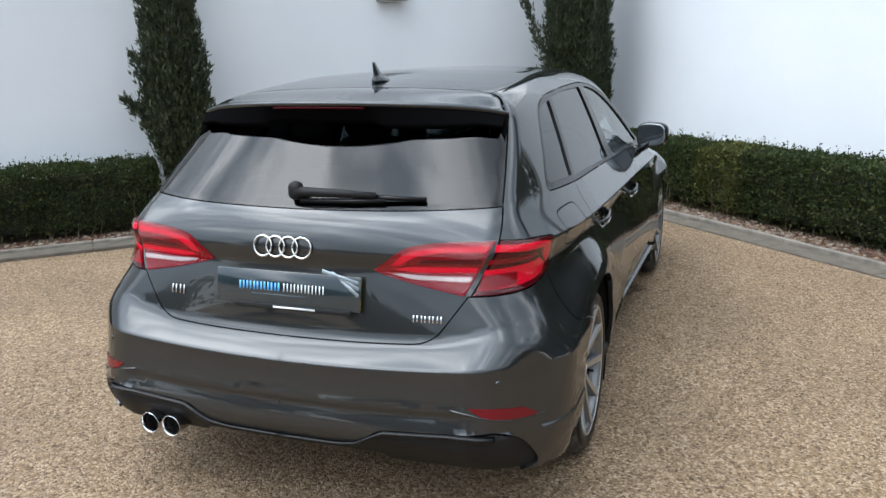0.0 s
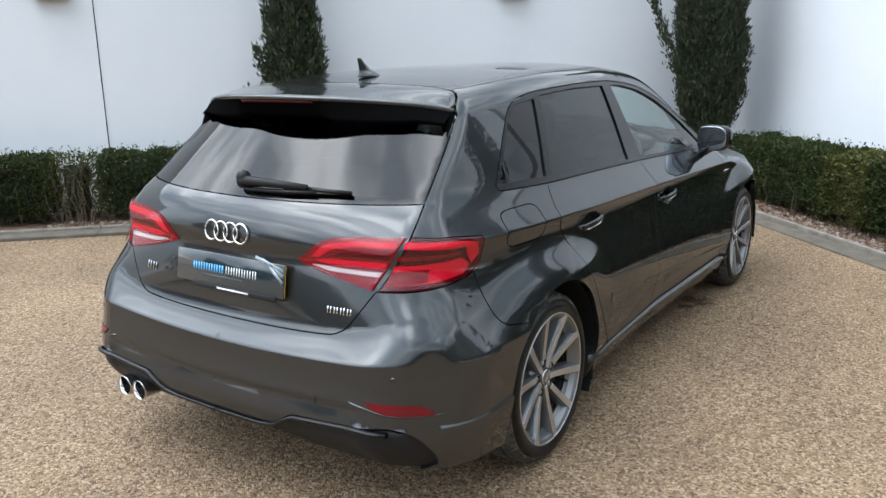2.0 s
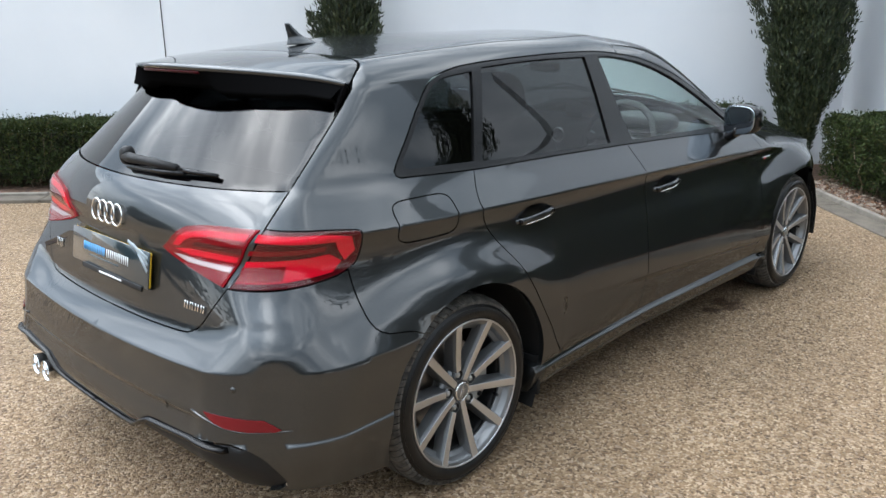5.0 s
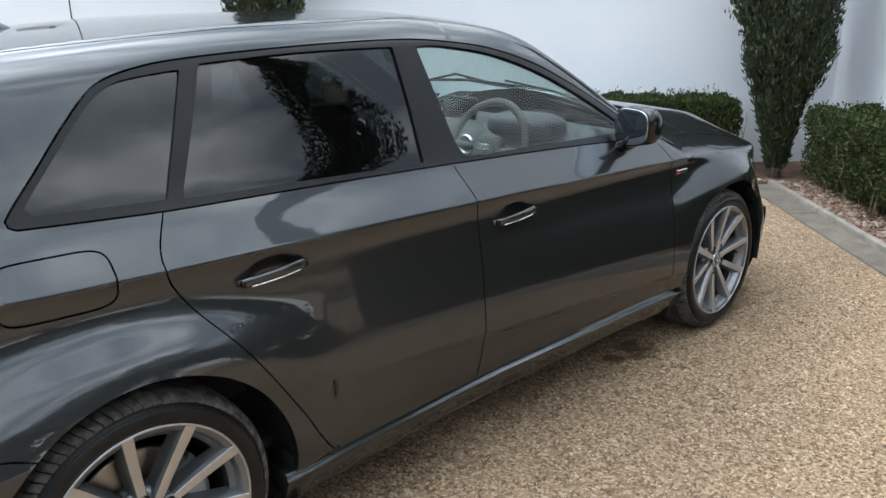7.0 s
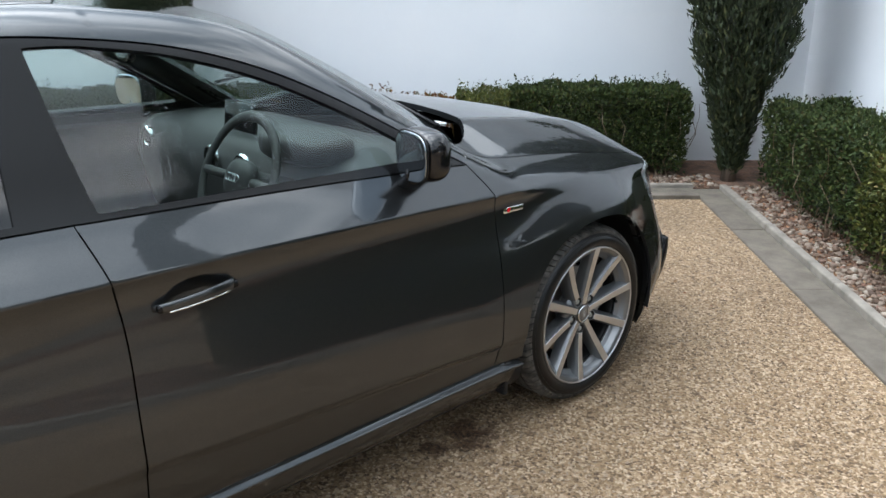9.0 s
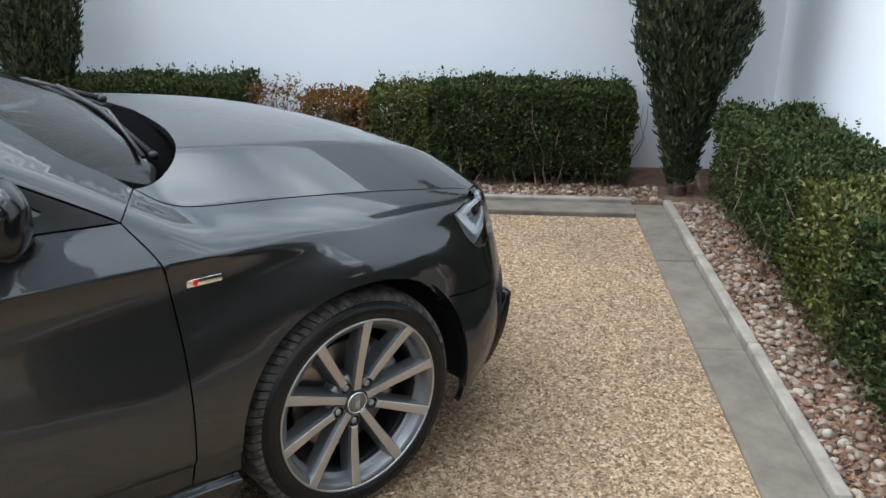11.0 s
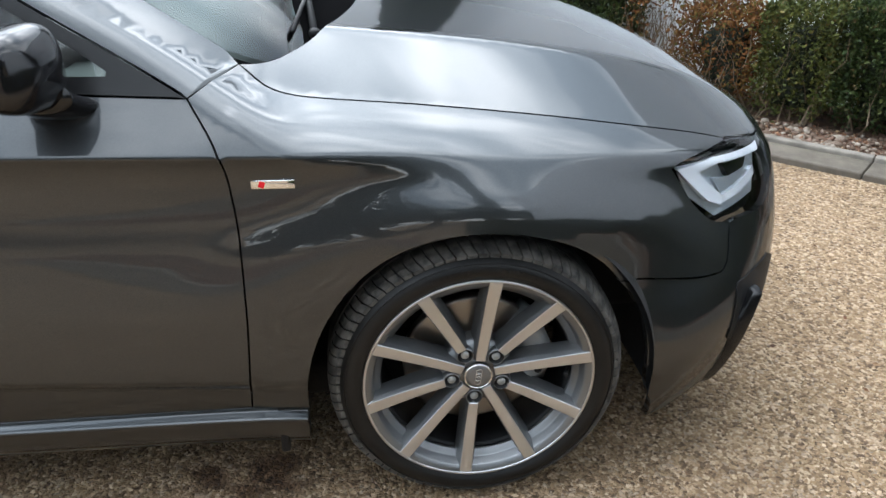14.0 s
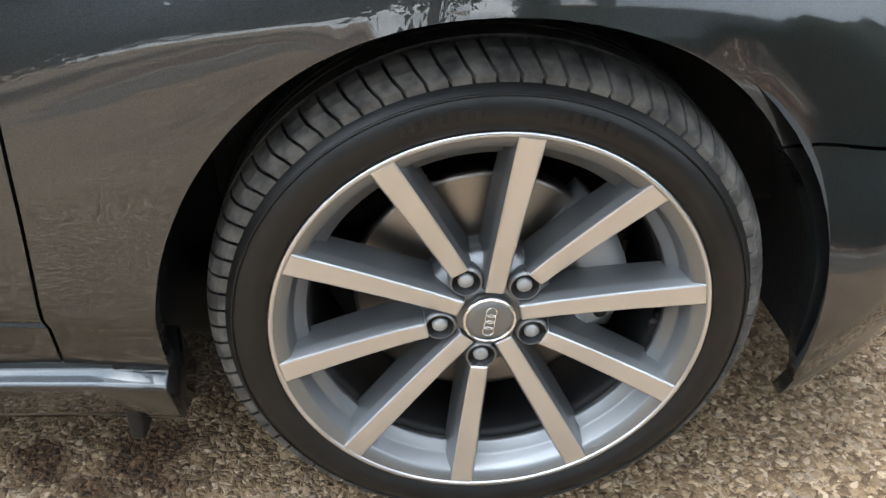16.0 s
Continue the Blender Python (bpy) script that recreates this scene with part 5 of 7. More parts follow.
# ---- nose: headlamps, grille, lip, badge ----
LED = material("led_guide", (0.74, 0.76, 0.78), 0.15, 0.0, Coat_Weight=1.0)
SILVER = material("silver_reflector", (0.50, 0.53, 0.55), 0.28, 0.6)
COVER = glass("lamp_cover", (0.95, 0.97, 1.0), 0.95)
hl_outline = loop(lamp_top, lamp_side, hl_low, hl_top)
for sgn in (1, -1):
    k = np.array((sgn, 1.0, 1.0))
    way_h = (-0.62 * sgn, -0.78, 0.0)

    def deep(nm, o, mat, parent, d, lab="", gap=0.0, depth=0.004, grid=0.015):
        return panel(nm, o * k, way_h, mat, parent, lab, gap=gap, depth=depth, grid=grid, sink=d)
    housing = deep("headlamp", hl_outline, BLACK_GLOSS, car, 0.040, "black headlamp housing with white light guides", gap=-0.002, depth=0.0, grid=0.02)
    lens = deep("headlamp_lens", hl_outline, COVER, housing, 0.0005, "clear lens", gap=0.003, depth=0.0)
    lens.visible_shadow = False
    lamp = lambda pts: chain(on_corner_front, pts, 0.012)
    deep("reflector", lamp([(70.5, 0.728), (61, 0.742), (37, 0.722), (41, 0.622), (58, 0.612), (66.5, 0.668)]), SILVER, housing, 0.022, "silver reflector")
    deep("light_guide", lamp([(72.0, 0.736), (61, 0.746), (36.5, 0.727), (38.6, 0.712), (58.8, 0.729), (65.5, 0.721), (62.5, 0.694), (57.3, 0.655), (57.4, 0.633), (62, 0.652), (67.0, 0.694)]), LED, housing, 0.005, "white daytime light guide", depth=0.014)
    deep("light_guide", lamp([(57.0, 0.652), (49, 0.662), (41.5, 0.682), (41.3, 0.662), (49, 0.642), (57.2, 0.634)]), LED, housing, 0.012, "white daytime light guide", depth=0.012)
    deep("projector", lamp([(57, 0.722), (46, 0.716), (47.5, 0.694), (54.5, 0.690)]), BLACK_GLOSS, housing, 0.010, "dark projector lens", depth=0.012)
    deep("reflector", lamp([(59.5, 0.694), (55, 0.688), (47.5, 0.690), (44, 0.678), (57, 0.660)]), SILVER, housing, 0.014, "silver reflector", depth=0.01)

    rows = []
    spine = curve([(0.40, 3.40, 0.125), (0.56, 3.33, 0.125), (0.655, 3.235, 0.135), (0.718, 3.23, 0.19), (0.748, 3.258, 0.29), (0.754, 3.278, 0.37), (0.742, 3.298, 0.425)], 0.03)
    for i, q in enumerate(spine):
        t = i / (len(spine) - 1)
        w = 0.050 * min(1.0, 4 * (1 - t) + 0.25)
        rows.append([tuple(np.array((q[0] + dx, q[1] + dy, q[2] + dz)) * k) for dx, dy, dz in ((0.006, 0.010, 0), (0.010, -0.02, 0), (0.0, -w, 0.004), (-0.03, -w - 0.01, 0.006), (-0.05, 0.0, 0.01), (-0.02, 0.015, 0.004))])
    part("front_blade", bevelled(sweep(rows), 0.003, 2, 20), BLACK_TRIM, front_bumper, "black lower bumper blade")
    vent = chain(on_corner_front, [(56, 0.46), (40, 0.47), (30, 0.42), (34, 0.30), (48, 0.27), (58, 0.33)], 0.02)
    deep("air_intake", vent, BLACK_PLASTIC, front_bumper, -0.003, "black side intake", depth=0.004, grid=0.02)
grille = chain(on_front, [(0.0, 0.665), (0.36, 0.655), (0.45, 0.56), (0.33, 0.30), (0.0, 0.28)], 0.02)
panel("grille", grille, BACKWARD, BLACK_GLOSS, front_bumper, "gloss black grille", gap=0, depth=0.004, sink=-0.003, join=True)

for sgn in (1, -1):
    p = on_side([(2.265, 0.780), (2.266, 0.780)])[0] * (sgn, 1, 1)
    m = Matrix.Translation(p) @ Matrix.Rotation(radians(-4.5 * sgn), 4, "Z")
    b = part("wing_badge", block((0.005, 0.080, 0.017), (sgn * 0.001, 0, 0), 0.0012), CHROME, wings[0 if sgn > 0 else 1], "small chrome badge with a red flash")
    b.matrix_basis = m
    part("badge_flash", block((0.0012, 0.011, 0.0125), (sgn * 0.0034, -0.020, 0), 0.0004, pose(0, 0, 0, -20)), material("badge_red", (0.65, 0.01, 0.02), 0.25) if sgn > 0 else bpy.data.materials["badge_red"], b)

# cowl and windscreen wipers
cowl_rows = []
for x in np.linspace(-0.62, 0.62, 41):
    yg = float(np.interp(abs(x), (0, 0.30, 0.43, 0.52, 0.59, 0.62), (2.295, 2.295, 2.32, 2.314, 2.258, 2.17)))
    yh = float(np.interp(abs(x), (0, 0.28, 0.5, 0.6, 0.65), (2.46, 2.435, 2.375, 2.295, 2.21)))
    zg = float(on_top([(x, yg - 0.01), (x, yg - 0.011)])[0][2]) - 0.012
    cowl_rows.append([(x, yg - 0.02, zg - 0.004), (x, yg + 0.006, zg - 0.014), (x, yg + 0.35 * (yh - yg), zg - 0.034), (x, yg + 0.6 * (yh - yg), zg - 0.050), (x, yh + 0.015, zg - 0.060)])
cowl = part("cowl", sweep(cowl_rows, closed=False), UNDER, car, "black plastic cowl below the windscreen")
for x0, x1, y1 in ((0.42, -0.12, 2.30), (-0.10, -0.55, 2.13)):
    def on_glass(x, y, up):
        p = on_top([(x, y), (x, y + 0.001)])[0]
        return p + skin_normal(p[None])[0] * up
    a = np.array((x0, float(np.interp(abs(x0), (0, 0.28, 0.5, 0.62), (2.415, 2.385, 2.32, 2.2))), 0.0))
    a[2] = float(on_top([(a[0], 2.30), (a[0], 2.301)])[0][2]) - 0.022
    tip = on_glass(x1, y1 - 0.02, 0.02)
    midp = (a + tip) / 2 + np.array((0, 0.0, 0.022))
    w = part("front_wiper", tube([a, midp, tip], 0.009, 8, 0.006), BLACK_PLASTIC, car, "black windscreen wiper")
    part("wiper_blade", tube([on_glass(x0 + 0.05, float(np.interp(abs(x0), (0, 0.28, 0.5), (2.37, 2.34, 2.27))), 0.008), on_glass((x0 + x1) / 2, y1 + 0.03, 0.012), on_glass(x1 - 0.06, y1 - 0.03, 0.008)], 0.006, 6), BLACK_TRIM, w)
    part("wiper_pivot", egg((0.013, 0.013, 0.011), 2.3, tuple(a)), BLACK_PLASTIC, w)

# door mirrors
MIRROR = material("mirror_glass", (0.42, 0.46, 0.50), 0.02, 1.0)
for sgn in (1, -1):
    def swing(x, y, z):
        c, s = math.cos(radians(13)), math.sin(radians(13))
        return ((c * x + s * y) * sgn, c * y - s * x, z)

    def bend(p):
        t = p.y / 0.06
        s = 1 - 0.62 * max(0, t) ** 2
        x = p.x * s
        z = p.z * s * (1.0 - 0.12 * (p.x / 0.11))
        return swing(x, p.y, z + 0.006 * p.x / 0.1)
    at = Vector((sgn * 0.872, 1.895, 1.008))
    shell = part("mirror_housing", egg((0.088, 0.050, 0.070), 3.2, at, None, 24, bend), BLACK_GLOSS, front_doors[0 if sgn > 0 else 1], "gloss black door mirror")
    part("mirror_frame", egg((0.085, 0.006, 0.068), 3.4, at, None, 20, lambda p: swing(p.x, p.y - 0.043, p.z * (1.0 - 0.12 * (p.x / 0.11)) + 0.006 * p.x / 0.1)), BLACK_TRIM, shell)
    part("mirror_glass", egg((0.081, 0.004, 0.064), 3.4, at, None, 20, lambda p: swing(p.x, p.y - 0.0475, p.z * (1.0 - 0.12 * (p.x / 0.11)) + 0.006 * p.x / 0.1)), MIRROR, shell, "mirror glass")
    foot_rows = []
    for t in np.linspace(0, 1, 8):
        c = Vector((sgn * (0.765 + 0.085 * t), 1.925 - 0.03 * t, 0.918 + 0.045 * t ** 2))
        wy, wz = 0.062 - 0.010 * t, 0.020 + 0.012 * t
        foot_rows.append([(c.x, c.y + wy * math.cos(a), c.z + wz * math.sin(a)) for a in np.linspace(0, 2 * math.pi, 16, endpoint=False)])
    part("mirror_foot", sweep(foot_rows), BLACK_GLOSS, shell)

# ---- cabin ----
CLOTH = material("black_cloth", (0.018, 0.018, 0.02), 0.85)
vary(CLOTH, 300, (0.014, 0.014, 0.016), (0.03, 0.03, 0.033))
SOFT = material("soft_dash", (0.020, 0.0205, 0.0215), 0.6)
bump(SOFT, 500, 0.25, 0.001)
LINING = material("headlining", (0.30, 0.30, 0.29), 0.9)
def front_seat(x):
    s = part("front_seat", egg((0.255, 0.27, 0.085), 3.2, (x, 1.12, 0.45), pose(0, 0, 0, 8).to_3x3()), CLOTH, car, "black sports seat")
    part("backrest", egg((0.245, 0.075, 0.33), 3.0, (x, 0.84, 0.80), pose(0, 0, 0, 20).to_3x3()), CLOTH, s)
    part("headrest", egg((0.125, 0.05, 0.095), 3.0, (x, 0.715, 1.175), pose(0, 0, 0, 15).to_3x3()), CLOTH, s)
    for d in (-0.05, 0.05):
        part("headrest_post", tube([(x + d, 0.76, 1.0), (x + d, 0.725, 1.14)], 0.007), CHROME, s)
    part("seat_base", block((0.42, 0.45, 0.12), (x, 1.10, 0.32), 0.02), BLACK_PLASTIC, s)
for x in (0.37, -0.37):
    front_seat(x)
bench = part("rear_bench", egg((0.62, 0.24, 0.09), 4, (0, 0.40, 0.47)), CLOTH, car, "black rear bench")
part("backrest", egg((0.62, 0.07, 0.30), 4, (0, 0.10, 0.78), pose(0, 0, 0, 22).to_3x3()), CLOTH, bench)
for x in (-0.36, 0.0, 0.36):
    part("headrest", egg((0.115, 0.045, 0.075), 3, (x, 0.0, 1.10), pose(0, 0, 0, 15).to_3x3()), CLOTH, bench)
dash_rows = []
for x in np.linspace(-0.70, 0.70, 25):
    e = 0.02 * (abs(x) / 0.7) ** 4
    dash_rows.append([(x, 1.83, 0.60), (x, 1.79, 0.80), (x, 1.81, 0.915 - e), (x, 1.87, 0.950 - e), (x, 2.05, 0.955 - e), (x, 2.20, 0.935 - e), (x, 2.20, 0.50), (x, 1.9, 0.45)])
dash = part("dashboard", sweep(dash_rows), SOFT, car, "black soft-touch dashboard")
part("binnacle", egg((0.17, 0.10, 0.05), 3, (0.37, 1.86, 0.965)), SOFT, dash)
screen = part("display", block((0.20, 0.012, 0.095), (0.0, 1.86, 1.005), 0.005, pose(0, 0, 0, -8)), BLACK_GLOSS, dash, "flat black display")
for x in (-0.60, -0.10, 0.10, 0.60):
    v = part("air_vent", lathe([(0.030, 0.0), (0.038, -0.006), (0.043, 0.0), (0.043, 0.03), (0.030, 0.03)], 30, "y"), CHROME, dash, "round bright air vent")
    v.location = (x, 1.790, 0.865)
    part("vent_core", lathe([(0.0, -0.006), (0.018, -0.006), (0.031, 0.004), (0.0, 0.01)], 24, "y", close=False), BLACK_PLASTIC, v)
wheel_turn = pose(0.37, 1.625, 0.905, 66, 0, 0)
sw = part("steering_wheel", ring(0.182, 0.016, 48, 10), SOFT, car, "black three-spoke steering wheel")
sw.matrix_basis = wheel_turn
part("airbag_boss", egg((0.068, 0.058, 0.028), 2.6, (0, 0, -0.012)), SOFT, sw)
for a in (0, 180, 270):
    c, s = math.cos(radians(a)), math.sin(radians(a))
    part("wheel_spoke", tube([(0.04 * c, 0.04 * s, -0.015), (0.175 * c, 0.175 * s, 0)], 0.014, 8), SILVER if a == 270 else SOFT, sw)
for i in range(4):
    r = part("badge_ring", ring(0.0105, 0.0013, 20, 6), CHROME, sw)
    r.matrix_basis = pose((i - 1.5) * 0.015, 0.0, 0.017)
part("steering_column", tube([(0.37, 1.66, 0.88), (0.37, 1.88, 0.80)], 0.045, 12), BLACK_PLASTIC, sw).matrix_parent_inverse = wheel_turn.inverted()
part("centre_console", block((0.22, 0.95, 0.20), (0, 1.30, 0.45), 0.03), SOFT, car)
part("cabin_floor", block((1.40, 2.3, 0.03), (0, 1.0, 0.30), 0.005), CLOTH, car)
part("parcel_shelf", block((1.10, 0.42, 0.02), (0, -0.28, 0.93), 0.006), CLOTH, car)
part("boot_floor", block((1.15, 0.60, 0.30), (0, -0.28, 0.56), 0.02), CLOTH, car)
head_rows = []
for y in np.linspace(-0.05, 1.22, 20):
    head_rows.append([(x, y, float(roof_or_hood(np.array(abs(x)), np.array(y))) - 0.035 - 0.03 * (abs(x) / 0.5) ** 6) for x in np.linspace(-0.50, 0.50, 17)])
part("headlining", sweep(head_rows, closed=False), LINING, car, "pale grey headlining")
part("interior_mirror", egg((0.11, 0.015, 0.032), 3, (0.02, 1.50, 1.245), pose(0, 0, 0, -10, 0, -12).to_3x3()), BLACK_GLOSS, car)

# ---- wheels ----
TYRE_R, RIM_R = 0.318, 0.2455


def spoke(r0, r1, w0, w1):
    """One spoke that points along +z in the wheel's plane: flat machined face, flanks that fall back."""
    rows = []
    for t in np.linspace(0, 1, 6):
        r = r0 + (r1 - r0) * t
        w = w0 + (w1 - w0) * t
        x = -0.034 + 0.0275 * t ** 1.3
        rows.append([(x - 0.050 + 0.01 * t, -w - 0.010, r), (x - 0.012, -w - 0.0045, r), (x - 0.002, -w - 0.001, r), (x, -w, r), (x, w, r), (x - 0.002, w + 0.001, r), (x - 0.012, w + 0.0045, r), (x - 0.050 + 0.01 * t, w + 0.010, r)])
    bm = sweep(rows)
    for f in bm.faces:
        c = f.calc_center_median()
        f.material_index = 0 if f.normal.x > 0.9 and abs(c.y) < w1 + 0.001 else 1
    return bm


def tread(seed):
    """The tyre's tread: a dusty ring of shoulder blocks and three ribs parted by grooves."""
    rnd = random.Random(seed)
    v, f = [], []
    n = 84
    prof = [(0.3000, -0.0160), (0.3050, -0.0215), (0.3105, -0.029), (0.3160, -0.044), (0.3185, -0.066)]
    for side in (0, 1):
        for i in range(n):
            a0, a1 = 2 * math.pi * i / n, 2 * math.pi * (i + 0.83) / n
            k = len(v)
            for a, lean in ((a0, 0), (a1, 0)):
                for j, (r, x) in enumerate(prof):
                    aa = a + 0.05 * j / 4 * (1 if side == 0 else -1)
                    x2 = x if side == 0 else -0.222 - x
                    v.append((x2, r * math.cos(aa), r * math.sin(aa)))
                for j, (r, x) in enumerate(prof):
                    aa = a + 0.05 * j / 4 * (1 if side == 0 else -1)
                    x2 = x if side == 0 else -0.222 - x
                    v.append((x2, (r - 0.008) * math.cos(aa), (r - 0.008) * math.sin(aa)))
            for j in range(4):
                f += [(k + j, k + j + 1, k + 11 + j, k + 10 + j), (k + j, k + 5 + j, k + 6 + j, k + j + 1), (k + 10 + j, k + 11 + j, k + 16 + j, k + 15 + j)]
            f += [(k + 4, k + 9, k + 19, k + 14), (k, k + 10, k + 15, k + 5)]
    for x0, x1 in ((-0.074, -0.104), (-0.110, -0.125), (-0.131, -0.150)):
        k = len(v)
        m = 120
        for i in range(m):
            a = 2 * math.pi * i / m
            for x, r in ((x0, 0.311), (x0, 0.3188), (x1, 0.3188), (x1, 0.311)):
                v.append((x, r * math.cos(a), r * math.sin(a)))
        for i in range(m):
            for j in range(3):
                f.append((k + 4 * i + j, k + 4 * i + j + 1, k + 4 * ((i + 1) % m) + j + 1, k + 4 * ((i + 1) % m) + j))
    bm = bmesh.new()
    vs = [bm.verts.new(p) for p in v]
    for q in f:
        bm.faces.new([vs[i] for i in q])
    bmesh.ops.recalc_face_normals(bm, faces=bm.faces)
    return bm


def wheel(label):
    w = empty("wheel", label, "")
    w.parent = car
    prof = [(0.236, -0.195), (0.246, -0.208), (0.275, -0.224), (0.296, -0.214), (0.304, -0.196), (0.311, -0.17), (0.311, -0.062), (0.308, -0.045), (0.302, -0.030), (0.293, -0.0175), (0.286, -0.0085), (0.280, -0.0035), (0.270, -0.0010), (0.258, -0.0018), (0.2565, -0.0030), (0.249, -0.0055), (0.2455, -0.0105), (0.238, -0.012)]
    tyre = part("tyre", lathe(prof, 120), RUBBER, w, "black low-profile tyre")
    part("tread", tread(1), TREAD, tyre, "dusty tread blocks", False)
    part("sidewall_bead", lathe([(0.2825, -0.0055), (0.2840, -0.0035), (0.2858, -0.0055), (0.284, -0.010)], 120), RUBBER, tyre)
    for a0 in (70, 100):
        for k in range(7):
            ob = part("sidewall_bar", block((0.0012, 0.008, 0.011), (-0.0005, 0, 0.2695), 0.0003), RUBBER, tyre)
            ob.rotation_euler = Euler((radians(90 - a0 - (k - 3) * 2.6), 0, 0))
    rim = part("rim", lathe([(RIM_R + 0.001, -0.016), (RIM_R + 0.0015, -0.009), (RIM_R - 0.0005, -0.0065), (RIM_R - 0.006, -0.0078), (RIM_R - 0.0175, -0.0135), (RIM_R - 0.0195, -0.0165), (0.2215, -0.034), (0.2195, -0.0375), (0.208, -0.042), (0.2055, -0.050), (0.212, -0.052), (RIM_R, -0.02)], 120), ALLOY_GREY, w, "grey painted alloy rim")
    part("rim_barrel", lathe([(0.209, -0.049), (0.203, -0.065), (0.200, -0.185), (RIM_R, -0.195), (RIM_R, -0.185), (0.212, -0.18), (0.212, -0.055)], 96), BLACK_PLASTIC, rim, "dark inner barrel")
    part("rim_lip", lathe([(RIM_R + 0.0015, -0.0085), (RIM_R - 0.0005, -0.0050), (RIM_R - 0.0046, -0.0058), (RIM_R - 0.0056, -0.0095)], 120), ALLOY, rim, "bright machined rim lip")
    long_one, short_one = spoke(0.036, 0.2405, 0.0100, 0.0132), spoke(0.072, 0.2405, 0.0100, 0.0132)
    meshes = []
    for bm in (long_one, short_one):
        me = bpy.data.meshes.new("spoke")
        bevelled(bm, 0.0012, 1, 40).to_mesh(me)
        bm.free()
        me.materials.append(ALLOY)
        me.materials.append(ALLOY_GREY)
        me.shade_flat()
        meshes.append(me)
    for i in range(10):
        ob = new("spoke", meshes[i % 2])
        ob.parent, ob["label"] = rim, "machined spoke with grey flanks"
        ob.rotation_euler = Euler((radians(36 * i), 0, 0))
    hub = part("hub", lathe([(0.0, -0.044), (0.040, -0.0435), (0.060, -0.046), (0.078, -0.056), (0.084, -0.085), (0.0, -0.085)], 50, close=False), ALLOY_GREY, w, "grey hub with five bolts")
    for i in range(5):
        a = radians(36 + 72 * i)
        c, s = 0.057 * math.sin(a), 0.057 * math.cos(a)
        m = part("bolt_socket", lathe([(0.0163, -0.0362), (0.0178, -0.0366), (0.0200, -0.0420), (0.0205, -0.056), (0.0158, -0.056), (0.0158, -0.038)], 24), ALLOY_GREY, hub)
        m.location = (0, -c, s)
        m2 = part("wheel_bolt", lathe([(0.0, -0.0385), (0.0075, -0.0388), (0.0092, -0.0405), (0.0098, -0.049), (0.0, -0.049)], 12, close=False), CAST, hub)
        m2.location = (0, -c, s)
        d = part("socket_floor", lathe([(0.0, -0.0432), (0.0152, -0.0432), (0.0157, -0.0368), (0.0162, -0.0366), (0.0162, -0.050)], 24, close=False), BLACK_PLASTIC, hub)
        d.location = (0, -c, s)
    valve = part("valve", tube([(-0.058, 0.204, 0.013), (-0.036, 0.193, 0.0125)], 0.0042, 10), BLACK_PLASTIC, rim, "black rubber tyre valve")
    part("valve_cap", tube([(-0.037, 0.1935, 0.0125), (-0.030, 0.190, 0.0123)], 0.0052, 10), BLACK_PLASTIC, valve)
    cap = part("hub_cap", lathe([(0.0, -0.0290), (0.020, -0.0293), (0.0275, -0.0305), (0.0285, -0.034), (0.0285, -0.048), (0.0, -0.048)], 40, close=False), ALLOY_GREY, w, "grey centre cap with rings")
    part("cap_ring", lathe([(0.0275, -0.0295), (0.030, -0.0295), (0.0312, -0.032), (0.0312, -0.040), (0.0275, -0.040)], 40), CHROME, cap)
    for i in range(4):
        r = part("badge_ring", ring(0.0062, 0.0007, 24, 6), CHROME, cap)
        r.matrix_basis = pose(-0.0288, 0, (i - 1.5) * 0.0088, 0, 90, 0)
    disc = part("brake_disc", lathe([(0.062, -0.105), (0.062, -0.098), (0.080, -0.098), (0.150, -0.098), (0.156, -0.099), (0.156, -0.121), (0.062, -0.121)], 64), STEEL, w, "worn steel brake disc")
    part("disc_bell", lathe([(0.0, -0.087), (0.070, -0.087), (0.074, -0.091), (0.075, -0.10), (0.0, -0.10)], 48, close=False), CAST, disc)
    rows = []
    for t in np.linspace(-1, 1, 12):
        a = radians(36 * t)
        e = 1 - 0.25 * abs(t) ** 3
        rows.append([(x, r * math.sin(a), r * math.cos(a)) for r, x in ((0.100, -0.088), (0.100 + 0.02 * e, -0.070), (0.140 * e + 0.012, -0.066), (0.166 * e + 0.004, -0.074), (0.170, -0.095), (0.168, -0.13), (0.10, -0.13))])
    cal = part("brake_caliper", sweep(rows), CAST, w, "bare cast brake caliper")
    cal.rotation_euler = Euler((radians(-68), 0, 0))
    part("caliper_bolt", lathe([(0.0, -0.060), (0.008, -0.060), (0.009, -0.072), (0, -0.072)], 10, close=False), BLACK_PLASTIC, cal).location = (0, 0.05, 0.128)
    return w


master = wheel("ten-spoke two-tone alloy wheel with low-profile tyre")
WHEEL_X = 0.864
master.matrix_basis = pose(WHEEL_X, FRONT_AXLE, AXLE_Z + 0.003, -7.0, 0, 0)
copy_thing(master, pose(WHEEL_X, REAR_AXLE - 0.008, AXLE_Z + 0.003, -27.4, 0, 0))
copy_thing(master, pose(-WHEEL_X, REAR_AXLE, AXLE_Z + 0.003, 10, 0, 180))
copy_thing(master, pose(-WHEEL_X, FRONT_AXLE, AXLE_Z + 0.003, 33, 0, 180))

# ---- the yard: a walled corner that stands at 45 degrees to the car ----
KX, KY, S2 = -0.20, 5.27, math.sqrt(0.5)
rng = np.random.default_rng(7)


def yard(a, b, z=0.0):
    """a: along the white wall from the corner of the kerb, b: along the front wall."""
    return (KX + S2 * (a - b), KY - S2 * (a + b), z)


